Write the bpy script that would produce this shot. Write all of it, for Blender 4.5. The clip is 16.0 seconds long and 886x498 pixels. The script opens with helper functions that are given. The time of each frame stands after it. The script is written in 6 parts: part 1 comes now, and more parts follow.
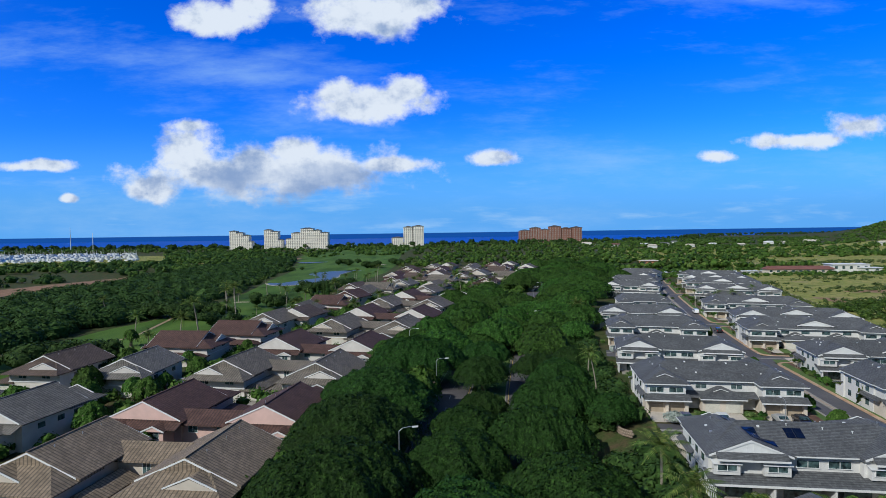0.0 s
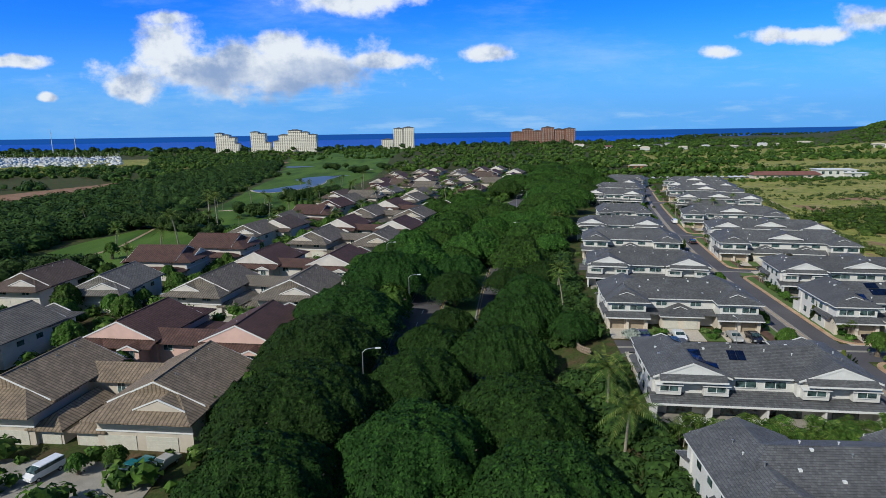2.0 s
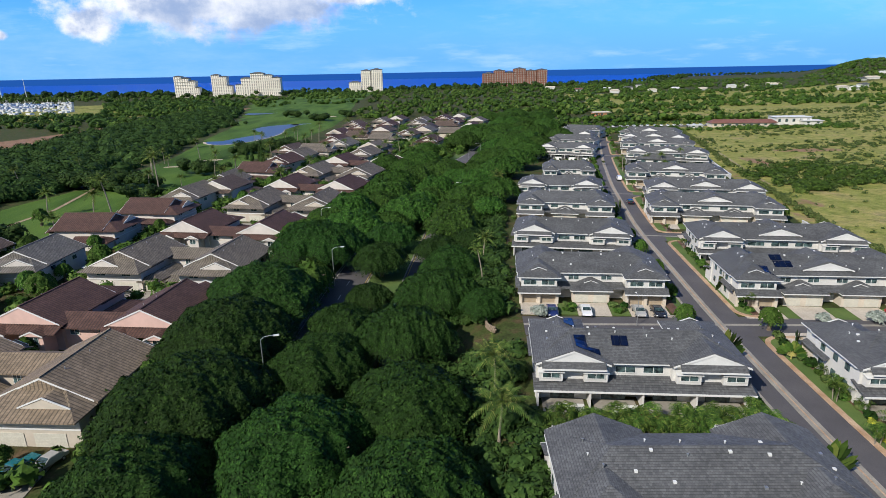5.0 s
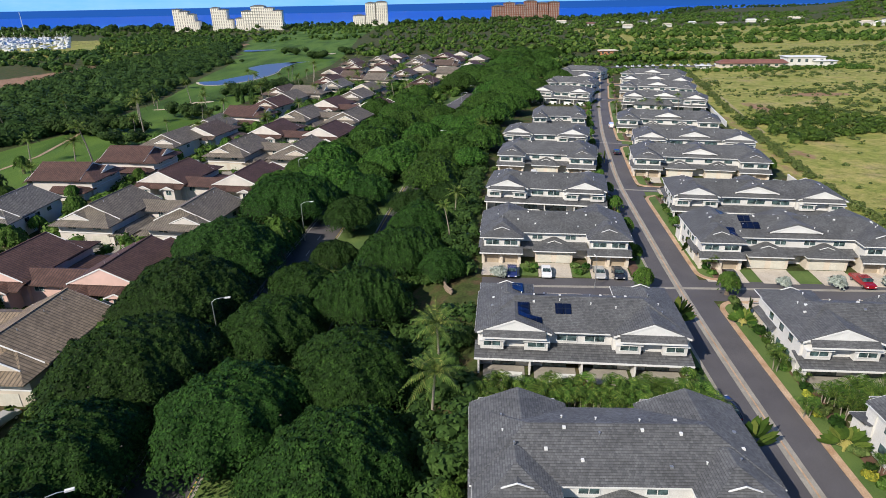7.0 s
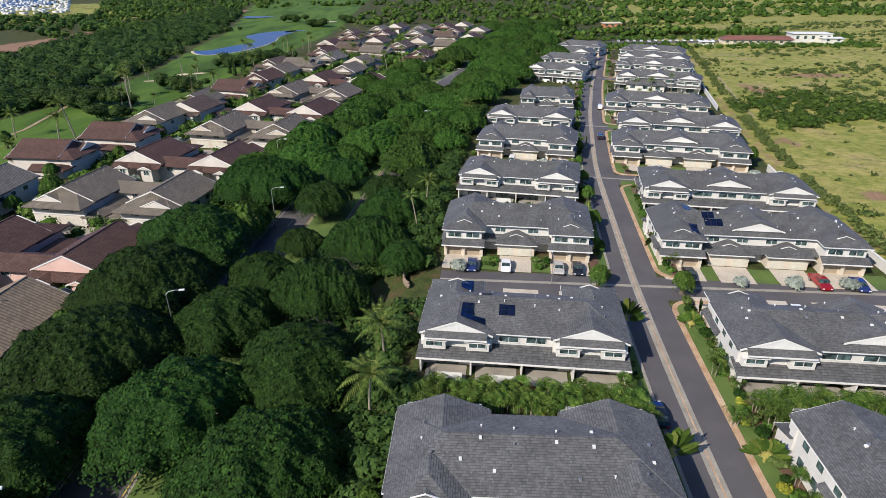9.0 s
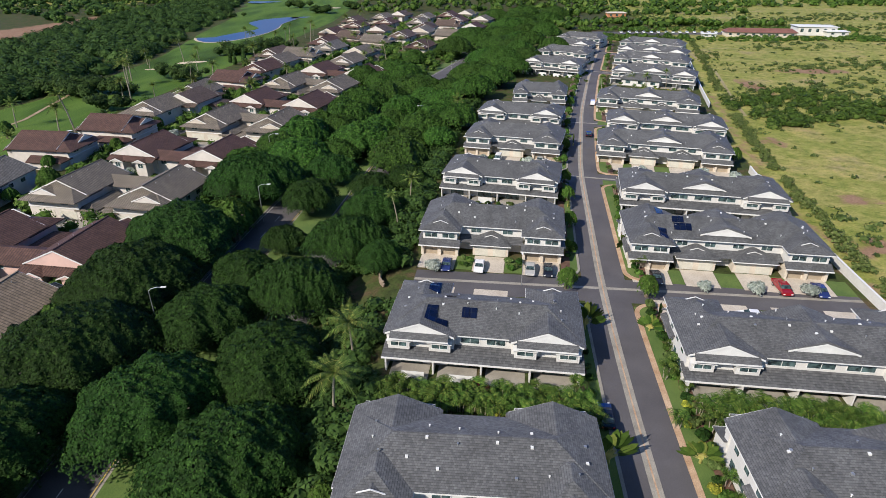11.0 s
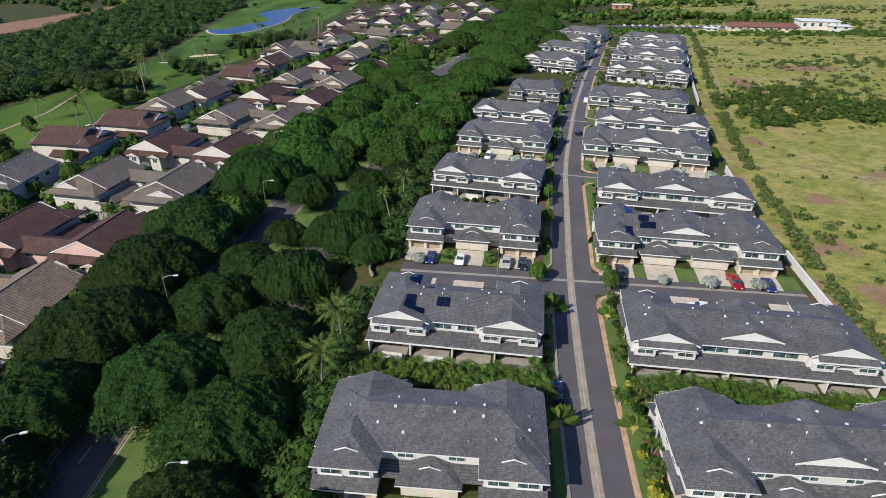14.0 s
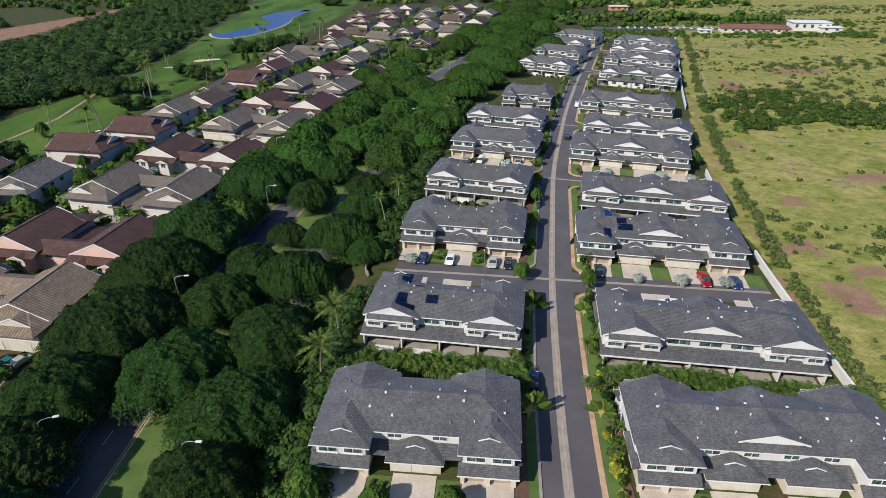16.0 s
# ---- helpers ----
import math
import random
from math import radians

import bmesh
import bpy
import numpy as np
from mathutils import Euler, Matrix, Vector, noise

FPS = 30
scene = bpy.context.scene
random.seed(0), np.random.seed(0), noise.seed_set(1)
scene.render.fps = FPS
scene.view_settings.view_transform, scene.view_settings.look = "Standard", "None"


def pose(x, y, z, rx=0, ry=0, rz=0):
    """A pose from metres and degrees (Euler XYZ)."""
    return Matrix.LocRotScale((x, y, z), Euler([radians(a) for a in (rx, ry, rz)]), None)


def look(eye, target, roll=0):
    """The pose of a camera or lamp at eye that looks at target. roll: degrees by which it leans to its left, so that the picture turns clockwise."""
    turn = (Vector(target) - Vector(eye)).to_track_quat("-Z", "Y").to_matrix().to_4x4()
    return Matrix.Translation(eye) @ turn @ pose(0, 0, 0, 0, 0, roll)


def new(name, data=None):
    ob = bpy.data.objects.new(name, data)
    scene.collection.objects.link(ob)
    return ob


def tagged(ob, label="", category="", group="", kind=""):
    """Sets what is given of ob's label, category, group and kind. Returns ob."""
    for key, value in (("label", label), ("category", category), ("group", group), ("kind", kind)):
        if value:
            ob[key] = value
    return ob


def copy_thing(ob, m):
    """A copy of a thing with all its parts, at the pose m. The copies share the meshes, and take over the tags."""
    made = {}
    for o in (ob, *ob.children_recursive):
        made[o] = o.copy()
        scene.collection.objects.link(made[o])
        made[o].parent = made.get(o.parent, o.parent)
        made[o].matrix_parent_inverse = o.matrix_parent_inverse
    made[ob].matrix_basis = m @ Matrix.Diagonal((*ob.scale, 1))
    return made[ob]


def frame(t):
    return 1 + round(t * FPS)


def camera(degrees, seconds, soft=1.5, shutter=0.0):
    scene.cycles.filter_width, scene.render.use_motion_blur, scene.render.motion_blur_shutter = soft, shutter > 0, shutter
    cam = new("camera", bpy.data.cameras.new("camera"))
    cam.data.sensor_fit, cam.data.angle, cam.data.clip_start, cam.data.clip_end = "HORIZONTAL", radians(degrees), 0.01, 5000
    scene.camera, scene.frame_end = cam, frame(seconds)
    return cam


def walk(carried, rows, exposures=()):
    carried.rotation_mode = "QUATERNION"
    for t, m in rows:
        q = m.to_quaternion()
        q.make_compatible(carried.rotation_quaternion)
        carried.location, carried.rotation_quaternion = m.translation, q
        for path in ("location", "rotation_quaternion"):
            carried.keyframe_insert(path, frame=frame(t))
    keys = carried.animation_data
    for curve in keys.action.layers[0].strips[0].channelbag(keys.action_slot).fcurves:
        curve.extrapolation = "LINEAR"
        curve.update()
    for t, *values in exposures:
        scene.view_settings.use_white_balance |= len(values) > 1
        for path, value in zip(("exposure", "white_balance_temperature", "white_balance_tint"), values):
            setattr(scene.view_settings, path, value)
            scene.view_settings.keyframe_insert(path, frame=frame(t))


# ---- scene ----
cam = camera(74.5, 16.0, soft=0.7)
PATH = [
    (0, (-2.602, -2.411, 33.705), (-2.602, -0.412, 33.649), -0.8),
    (0.5, (-2.007, -2.348, 34.317), (-2.011, -0.353, 34.172), -0.7),
    (1, (-0.804, -2.157, 35.318), (-0.812, -0.174, 35.06), -0.8),
    (1.5, (0.618, -2.01, 36.311), (0.618, -0.039, 35.974), -0.8),
    (2, (2.307, -1.726, 37.271), (2.326, 0.235, 36.88), -0.9),
    (2.5, (4.346, -1.432, 38.199), (4.392, 0.523, 37.778), -1.1),
    (3, (6.283, -1.329, 39.06), (6.358, 0.62, 38.618), -1.2),
    (3.5, (8.137, -1.163, 40.045), (8.234, 0.781, 39.582), -1.1),
    (4, (10.107, -0.863, 40.989), (10.213, 1.074, 40.503), -1.0),
    (6.5, (21.702, 1.625, 45.811), (21.768, 3.481, 45.067), -1.2),
    (7, (23.88, 1.974, 46.321), (23.937, 3.816, 45.544), -1.1),
    (7.5, (26.17, 2.59, 47.75), (26.218, 4.417, 46.936), -1.1),
    (8, (28.369, 2.93, 48.502), (28.412, 4.748, 47.669), -0.8),
    (8.5, (30.512, 3.119, 49.309), (30.549, 4.928, 48.456), -0.6),
    (9, (32.369, 3.21, 50.206), (32.403, 5.01, 49.334), -0.4),
    (9.5, (34.124, 3.083, 51.172), (34.155, 4.877, 50.288), -0.3),
    (12, (40.216, -1.34, 56.264), (40.209, 0.431, 55.334), 0.2),
    (12.5, (41.093, -2.863, 57.282), (41.079, -1.095, 56.348), 0.2),
    (13, (42.06, -4.571, 58.505), (42.041, -2.807, 57.563), 0.2),
    (13.5, (42.874, -6.245, 59.56), (42.852, -4.485, 58.61), 0.2),
    (14, (43.631, -8.068, 60.714), (43.605, -6.311, 59.759), 0.1),
    (14.5, (44.369, -9.855, 61.874), (44.339, -8.1, 60.916), 0.0),
    (15, (45.217, -11.763, 63.228), (45.184, -10.008, 62.269), -0.2),
    (15.5, (45.739, -13.575, 64.417), (45.706, -11.821, 63.456), -0.1),
    (16, (46.274, -15.495, 65.646), (46.24, -13.742, 64.684), -0.2),
]
EXPOSURES = [(0, -0.24, 5800, 8), (1.5, -0.22, 5950, 8), (3, 0.0, 6180, 9), (4.5, 0.12, 6240, 11), (7, 0.36, 6420, 13), (9.7, 0.38, 6420, 14), (12, 0.31, 6330, 14), (16, 0.25, 6280, 14)]
walk(cam, [(t, look(eye, target, roll)) for t, eye, target, roll in PATH], EXPOSURES)


# ---- world, sun, exposure ----
SUN_EL, SUN_AZ = 37.5, 228.0   # azimuth clockwise from +y
world = bpy.data.worlds.new("sky")
scene.world = world
world.use_nodes = True
wn, wl = world.node_tree.nodes, world.node_tree.links
for n in list(wn):
    wn.remove(n)
w_out = wn.new("ShaderNodeOutputWorld")
w_bg = wn.new("ShaderNodeBackground")
w_sky = wn.new("ShaderNodeTexSky")
w_sky.sky_type = "NISHITA"
w_sky.sun_disc = False
w_sky.sun_elevation = radians(SUN_EL)
w_sky.sun_rotation = radians(SUN_AZ)
w_sky.altitude = 50
w_sky.air_density = 1.0
w_sky.dust_density = 0.4
w_sky.ozone_density = 2.5
w_bg.inputs["Strength"].default_value = 0.085


def wmath(op, p, q=None, r=None):
    x = wn.new("ShaderNodeMath")
    x.operation = op
    for i, v in enumerate((p, q, r)):
        if v is None:
            continue
        if isinstance(v, (int, float)):
            x.inputs[i].default_value = v
        else:
            wl.new(v, x.inputs[i])
    return x.outputs[0]


def wrange(v, a, b, c=0.0, d=1.0):
    x = wn.new("ShaderNodeMapRange")
    x.interpolation_type = "SMOOTHSTEP"
    for key, val in (("From Min", a), ("From Max", b), ("To Min", c), ("To Max", d)):
        x.inputs[key].default_value = val
    wl.new(v, x.inputs["Value"])
    return x.outputs[0]


def wmix(f, p, q):
    x = wn.new("ShaderNodeMix")
    x.data_type = "RGBA"
    for i, v in ((0, f), (6, p), (7, q)):
        if isinstance(v, tuple):
            x.inputs[i].default_value = (*v, 1)
        elif isinstance(v, (int, float)):
            x.inputs[i].default_value = v
        else:
            wl.new(v, x.inputs[i])
    return x.outputs[2]


w_tc = wn.new("ShaderNodeTexCoord")
w_sep = wn.new("ShaderNodeSeparateXYZ")
wl.new(w_tc.outputs["Generated"], w_sep.inputs[0])
ahead = wmath("MAXIMUM", w_sep.outputs[1], 0.05)
w_u, w_v = wmath("DIVIDE", w_sep.outputs[0], ahead), wmath("DIVIDE", w_sep.outputs[2], ahead)
w_uv = wn.new("ShaderNodeCombineXYZ")
wl.new(w_u, w_uv.inputs[0])
wl.new(w_v, w_uv.inputs[1])


def wnoise(scale, detail, rough, stretch=(1, 1, 1), shift=(0, 0, 0)):
    mp = wn.new("ShaderNodeMapping")
    mp.inputs["Scale"].default_value, mp.inputs["Location"].default_value = stretch, shift
    wl.new(w_uv.outputs[0], mp.inputs[0])
    x = wn.new("ShaderNodeTexNoise")
    x.inputs["Scale"].default_value, x.inputs["Detail"].default_value, x.inputs["Roughness"].default_value = scale, detail, rough
    wl.new(mp.outputs[0], x.inputs["Vector"])
    return x.outputs[0]


# cumulus: across, up, half width, half height as tangents of the angles from +y
CLOUDS = [(-0.292, 0.107, 0.242, 0.048), (-0.431, 0.138, 0.06, 0.06), (-0.43, 0.189, 0.044, 0.014), (-0.491, 0.081, 0.044, 0.027), (-0.253, 0.141, 0.058, 0.031),
          (-0.089, 0.117, 0.078, 0.017), (-0.126, 0.221, 0.121, 0.033), (-0.178, 0.24, 0.039, 0.027), (-0.063, 0.246, 0.044, 0.029), (-0.113, 0.373, 0.116, 0.045),
          (-0.056, 0.382, 0.058, 0.039), (-0.368, 0.367, 0.087, 0.031), (-0.324, 0.385, 0.044, 0.024), (0.085, 0.125, 0.047, 0.015), (0.617, 0.149, 0.087, 0.015),
          (0.723, 0.171, 0.058, 0.024), (0.474, 0.123, 0.031, 0.011), (-0.697, 0.124, 0.073, 0.011), (-0.639, 0.068, 0.017, 0.008)]
w_field = None
for cu, cv, ru, rv in CLOUDS:
    sub = wn.new("ShaderNodeVectorMath")
    sub.operation = "SUBTRACT"
    wl.new(w_uv.outputs[0], sub.inputs[0])
    sub.inputs[1].default_value = (cu, cv, 0)
    mul = wn.new("ShaderNodeVectorMath")
    mul.operation = "MULTIPLY"
    wl.new(sub.outputs[0], mul.inputs[0])
    mul.inputs[1].default_value = (1 / ru, 1 / rv, 0)
    ln = wn.new("ShaderNodeVectorMath")
    ln.operation = "LENGTH"
    wl.new(mul.outputs[0], ln.inputs[0])
    d = wmath("SUBTRACT", 1.15, ln.outputs["Value"])
    w_field = d if w_field is None else wmath("SMOOTH_MAX", w_field, d, 0.15)
n_puff = wnoise(13.0, 8, 0.62, (1, 1.25, 1))
n_shade = wnoise(11.0, 6, 0.6, (1, 1.2, 1), (0.035, -0.045, 0))
n_shade2 = wnoise(11.0, 6, 0.6, (1, 1.2, 1))
density = wrange(wmath("MULTIPLY_ADD", wmath("SUBTRACT", n_puff, 0.5), 2.3, w_field), -0.02, 0.62)
thin = wmath("MULTIPLY", wrange(wnoise(3.2, 7, 0.65, (0.55, 2.2, 1), (3.1, 1.7, 0)), 0.48, 0.78), 0.5)
low = wmath("MULTIPLY", wrange(wnoise(9.0, 6, 0.6, (0.5, 3.0, 1), (7.0, 2.0, 0)), 0.52, 0.7), wmath("MULTIPLY", wrange(w_v, 0.16, 0.04), 0.55))
under = wn.new("ShaderNodeVectorMath")
under.operation = "SUBTRACT"
wl.new(w_uv.outputs[0], under.inputs[0])
under.inputs[1].default_value = (-0.27, 0.088, 0)
under2 = wn.new("ShaderNodeVectorMath")
under2.operation = "MULTIPLY"
wl.new(under.outputs[0], under2.inputs[0])
under2.inputs[1].default_value = (1 / 0.2, 1 / 0.05, 0)
under3 = wn.new("ShaderNodeVectorMath")
under3.operation = "LENGTH"
wl.new(under2.outputs[0], under3.inputs[0])
grey = wrange(wmath("MULTIPLY_ADD", wmath("SUBTRACT", n_puff, 0.5), -1.6, under3.outputs["Value"]), 0.5, 1.15)   # the big cloud's shaded underside
lit = wmath("MULTIPLY", wmath("MULTIPLY_ADD", wmath("SUBTRACT", n_shade2, n_shade), 2.4, 0.72), wmath("MULTIPLY_ADD", grey, 0.5, 0.5))
c_cloud = wmix(wrange(lit, 0.05, 0.85), (3.7, 5.0, 7.6), (11.0, 11.2, 11.5))
w_hsv = wn.new("ShaderNodeHueSaturation")
w_hsv.inputs["Saturation"].default_value = 1.45
wl.new(w_sky.outputs[0], w_hsv.inputs["Color"])
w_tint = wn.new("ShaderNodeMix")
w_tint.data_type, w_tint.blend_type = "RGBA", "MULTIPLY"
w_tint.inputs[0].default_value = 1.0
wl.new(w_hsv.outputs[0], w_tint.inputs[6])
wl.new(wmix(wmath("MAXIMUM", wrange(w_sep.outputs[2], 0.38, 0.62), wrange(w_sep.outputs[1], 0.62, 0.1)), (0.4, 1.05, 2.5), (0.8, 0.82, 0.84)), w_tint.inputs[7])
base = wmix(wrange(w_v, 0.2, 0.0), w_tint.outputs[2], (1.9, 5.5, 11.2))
w_dot = wn.new("ShaderNodeVectorMath")   # the half of the sky round the sun is paler
w_dot.operation = "DOT_PRODUCT"
wl.new(w_tc.outputs["Generated"], w_dot.inputs[0])
w_dot.inputs[1].default_value = (math.sin(radians(SUN_AZ)) * 0.8, math.cos(radians(SUN_AZ)) * 0.8, 0.6)
base = wmix(wrange(w_dot.outputs["Value"], 0.0, 0.9, 0.0, 0.5), base, (4.4, 5.5, 7.4))
base = wmix(wmath("MAXIMUM", thin, low), base, (5.6, 8.4, 11.6))
base = wmix(density, base, c_cloud)
base = wmix(wrange(w_sep.outputs[2], 0.0005, -0.0005), base, (0.2, 1.1, 4.4))   # open sea beyond the far edge
wl.new(base, w_bg.inputs["Color"])
wl.new(w_bg.outputs[0], w_out.inputs["Surface"])

sun = new("sun", bpy.data.lights.new("sun", "SUN"))
sun.data.energy = 4.8
sun.data.angle = radians(0.53)
sun.data.color = (1.0, 0.93, 0.8)
sx = math.cos(radians(SUN_EL)) * math.sin(radians(SUN_AZ))
sy = math.cos(radians(SUN_EL)) * math.cos(radians(SUN_AZ))
sun.matrix_world = look((sx * 100, sy * 100, math.sin(radians(SUN_EL)) * 100), (0, 0, 0))

# ---- materials ----
MATS = {}


def material(name, build):
    """A node material made once; build(nodes, links, shader) fills it."""
    if name in MATS:
        return MATS[name]
    m = bpy.data.materials.new(name)
    m.use_nodes = True
    n, l = m.node_tree.nodes, m.node_tree.links
    build(n, l, n["Principled BSDF"])
    MATS[name] = m
    return m


def noise_node(n, l, scale, detail=4, rough=0.55, coords="Object", stretch=None):
    tc = n.new("ShaderNodeTexCoord")
    tx = n.new("ShaderNodeTexNoise")
    tx.inputs["Scale"].default_value = scale
    tx.inputs["Detail"].default_value = detail
    tx.inputs["Roughness"].default_value = rough
    if stretch:
        mp = n.new("ShaderNodeMapping")
        mp.inputs["Scale"].default_value = stretch
        l.new(tc.outputs[coords], mp.inputs[0])
        l.new(mp.outputs[0], tx.inputs["Vector"])
    else:
        l.new(tc.outputs[coords], tx.inputs["Vector"])
    return tx


def ramp(n, l, source, stops):
    r = n.new("ShaderNodeValToRGB")
    e = r.color_ramp.elements
    while len(e) < len(stops):
        e.new(0.5)
    for k, (p, c) in zip(e, stops):
        k.position, k.color = p, (*c, 1)
    l.new(source, r.inputs[0])
    return r


def mixc(n, l, fac, a, b, mode="MIX"):
    x = n.new("ShaderNodeMix")
    x.data_type, x.blend_type = "RGBA", mode
    for key, v in ((0, fac), (6, a), (7, b)):
        if isinstance(v, (int, float)):
            x.inputs[key].default_value = v
        elif isinstance(v, tuple):
            x.inputs[key].default_value = (*v, 1)
        else:
            l.new(v, x.inputs[key])
    return x.outputs[2]


def bump(n, l, height, strength, dist, shader):
    b = n.new("ShaderNodeBump")
    b.inputs["Strength"].default_value = strength
    b.inputs["Distance"].default_value = dist
    l.new(height, b.inputs["Height"])
    l.new(b.outputs[0], shader.inputs["Normal"])


def mottled(name, a, b, scale, rough=0.8, fine=None, bumpy=0.0, metal=0.0, coords="Object", amount=1.0):
    """Two tones mixed by coarse and fine noise, with relief."""
    def build(n, l, s):
        big = noise_node(n, l, scale, 5, coords=coords)
        small = noise_node(n, l, fine or scale * 9, 4, coords=coords)
        r = ramp(n, l, big.outputs[0], [(0.3, a), (0.7, b)])
        r2 = ramp(n, l, small.outputs[0], [(0.3, (0.72, 0.72, 0.72)), (0.7, (1.2, 1.2, 1.2))])
        c = mixc(n, l, amount, r.outputs[0], r2.outputs[0], "MULTIPLY")
        l.new(c, s.inputs["Base Color"])
        s.inputs["Roughness"].default_value = rough
        s.inputs["Metallic"].default_value = metal
        if bumpy:
            bump(n, l, small.outputs[0], 0.6, bumpy, s)
    return material(name, build)


def tile_roof(name, a, b, course, wide, use_colour=False, gloss=0.75, ribs=False):
    """Roof tiles laid in courses: rows follow the height, joints run down the slope."""
    def build(n, l, s):
        tc = n.new("ShaderNodeTexCoord")
        sep = n.new("ShaderNodeSeparateXYZ")
        l.new(tc.outputs["Object"], sep.inputs[0])
        geo = n.new("ShaderNodeNewGeometry")
        vt = n.new("ShaderNodeVectorTransform")
        vt.vector_type, vt.convert_from, vt.convert_to = "NORMAL", "WORLD", "OBJECT"
        l.new(geo.outputs["True Normal"], vt.inputs[0])
        sn = n.new("ShaderNodeSeparateXYZ")
        l.new(vt.outputs[0], sn.inputs[0])

        def m(op, p, q=None):
            x = n.new("ShaderNodeMath")
            x.operation = op
            for i, v in enumerate((p, q)):
                if v is None:
                    continue
                if isinstance(v, (int, float)):
                    x.inputs[i].default_value = v
                else:
                    l.new(v, x.inputs[i])
            return x.outputs[0]
        ax = m("GREATER_THAN", m("ABSOLUTE", sn.outputs[0]), m("ABSOLUTE", sn.outputs[1]))
        along = m("ADD", m("MULTIPLY", ax, sep.outputs[1]), m("MULTIPLY", m("SUBTRACT", 1.0, ax), sep.outputs[0]))
        row = m("DIVIDE", sep.outputs[2], course)
        saw = m("FRACT", row)
        step = m("MULTIPLY", m("FLOOR", row), 0.0 if ribs else 0.5)
        col = m("ADD", m("DIVIDE", along, wide), step)
        cell = n.new("ShaderNodeCombineXYZ")
        l.new(m("FLOOR", col), cell.inputs[0])
        l.new(m("FLOOR", row), cell.inputs[1])
        wn_ = n.new("ShaderNodeTexWhiteNoise")
        l.new(cell.outputs[0], wn_.inputs[0])
        tone = ramp(n, l, wn_.outputs[0], [(0.0, a), (1.0, b)])
        colour = tone.outputs[0]
        if use_colour:
            oi = n.new("ShaderNodeObjectInfo")
            colour = mixc(n, l, 1.0, colour, oi.outputs["Color"], "MULTIPLY")
        stain = noise_node(n, l, 0.35, 5)
        rs = ramp(n, l, stain.outputs[0], [(0.3, (0.78, 0.78, 0.78)), (0.7, (1.12, 1.12, 1.12))])
        colour = mixc(n, l, 1.0, colour, rs.outputs[0], "MULTIPLY")
        lip = m("GREATER_THAN", saw, 0.86)
        gap = m("GREATER_THAN", m("FRACT", col), 0.68 if ribs else 0.9)
        line = m("MAXIMUM", m("MULTIPLY", lip, 0.5 if ribs else 1.0), m("MULTIPLY", gap, 1.0 if ribs else 0.6))
        colour = mixc(n, l, m("MULTIPLY", line, 0.55), colour, (0.02, 0.02, 0.02))
        l.new(colour, s.inputs["Base Color"])
        s.inputs["Roughness"].default_value = gloss
        s.inputs["Specular IOR Level"].default_value = 0.22
        bump(n, l, m("SUBTRACT", m("SUBTRACT", 1.0, saw), m("MULTIPLY", gap, 0.7)), 0.8, 0.04, s)
    return material(name, build)


M_ROOF = tile_roof("grey_roof_tile", (0.088, 0.09, 0.094), (0.14, 0.142, 0.146), 0.11, 0.28)
M_VROOF = tile_roof("villa_roof_tile", (0.75, 0.75, 0.75), (1.1, 1.1, 1.1), 0.16, 0.6, True, ribs=True)
M_WALL = mottled("white_stucco", (0.54, 0.53, 0.5), (0.62, 0.61, 0.58), 0.5, 0.85, 8, 0.01, amount=0.4)
M_TRIM = mottled("white_trim", (0.62, 0.62, 0.6), (0.69, 0.69, 0.67), 1.0, 0.55, 12, amount=0.25)
M_TAN = mottled("tan_stucco", (0.52, 0.46, 0.37), (0.6, 0.53, 0.44), 0.5, 0.85, 8, 0.01, amount=0.4)
M_GARAGE = mottled("beige_garage_door", (0.3, 0.24, 0.17), (0.36, 0.3, 0.22), 1.0, 0.6, 6, amount=0.4)
M_GARAGE_W = mottled("cream_garage_door", (0.5, 0.48, 0.41), (0.57, 0.55, 0.47), 1.0, 0.6, 6, amount=0.4)
M_ASPH = mottled("asphalt", (0.068, 0.063, 0.068), (0.102, 0.096, 0.1), 0.12, 0.9, 14, 0.01)
M_CONC = mottled("concrete", (0.22, 0.2, 0.17), (0.33, 0.305, 0.26), 0.4, 0.9, 10, 0.006)
M_KERB = mottled("red_earth_kerb", (0.34, 0.2, 0.11), (0.5, 0.36, 0.24), 0.5, 0.9, 6, 0.01)
M_SOIL = mottled("bed_soil", (0.07, 0.035, 0.022), (0.15, 0.085, 0.055), 0.6, 0.95, 6, 0.03)
M_LAWN = mottled("lawn", (0.055, 0.105, 0.018), (0.105, 0.155, 0.032), 0.2, 0.95, 7, 0.04)
M_FAIR = mottled("fairway_grass", (0.055, 0.13, 0.022), (0.1, 0.2, 0.04), 0.03, 0.95, 2.5, 0.03)
M_SAND = mottled("bunker_sand", (0.5, 0.4, 0.27), (0.6, 0.5, 0.36), 0.2, 0.95, 5, 0.02)
M_BARK = mottled("bark", (0.1, 0.075, 0.05), (0.2, 0.16, 0.12), 1.5, 0.95, 12, 0.03)
M_PALMBARK = mottled("palm_bark", (0.2, 0.17, 0.13), (0.32, 0.28, 0.22), 2.0, 0.95, 14, 0.02)
M_METAL = mottled("galvanised_metal", (0.35, 0.36, 0.37), (0.5, 0.51, 0.52), 2.0, 0.45, 20, metal=0.7, amount=0.4)
M_PVC = mottled("vent_white", (0.6, 0.6, 0.58), (0.75, 0.75, 0.73), 4.0, 0.6, 20, amount=0.3)


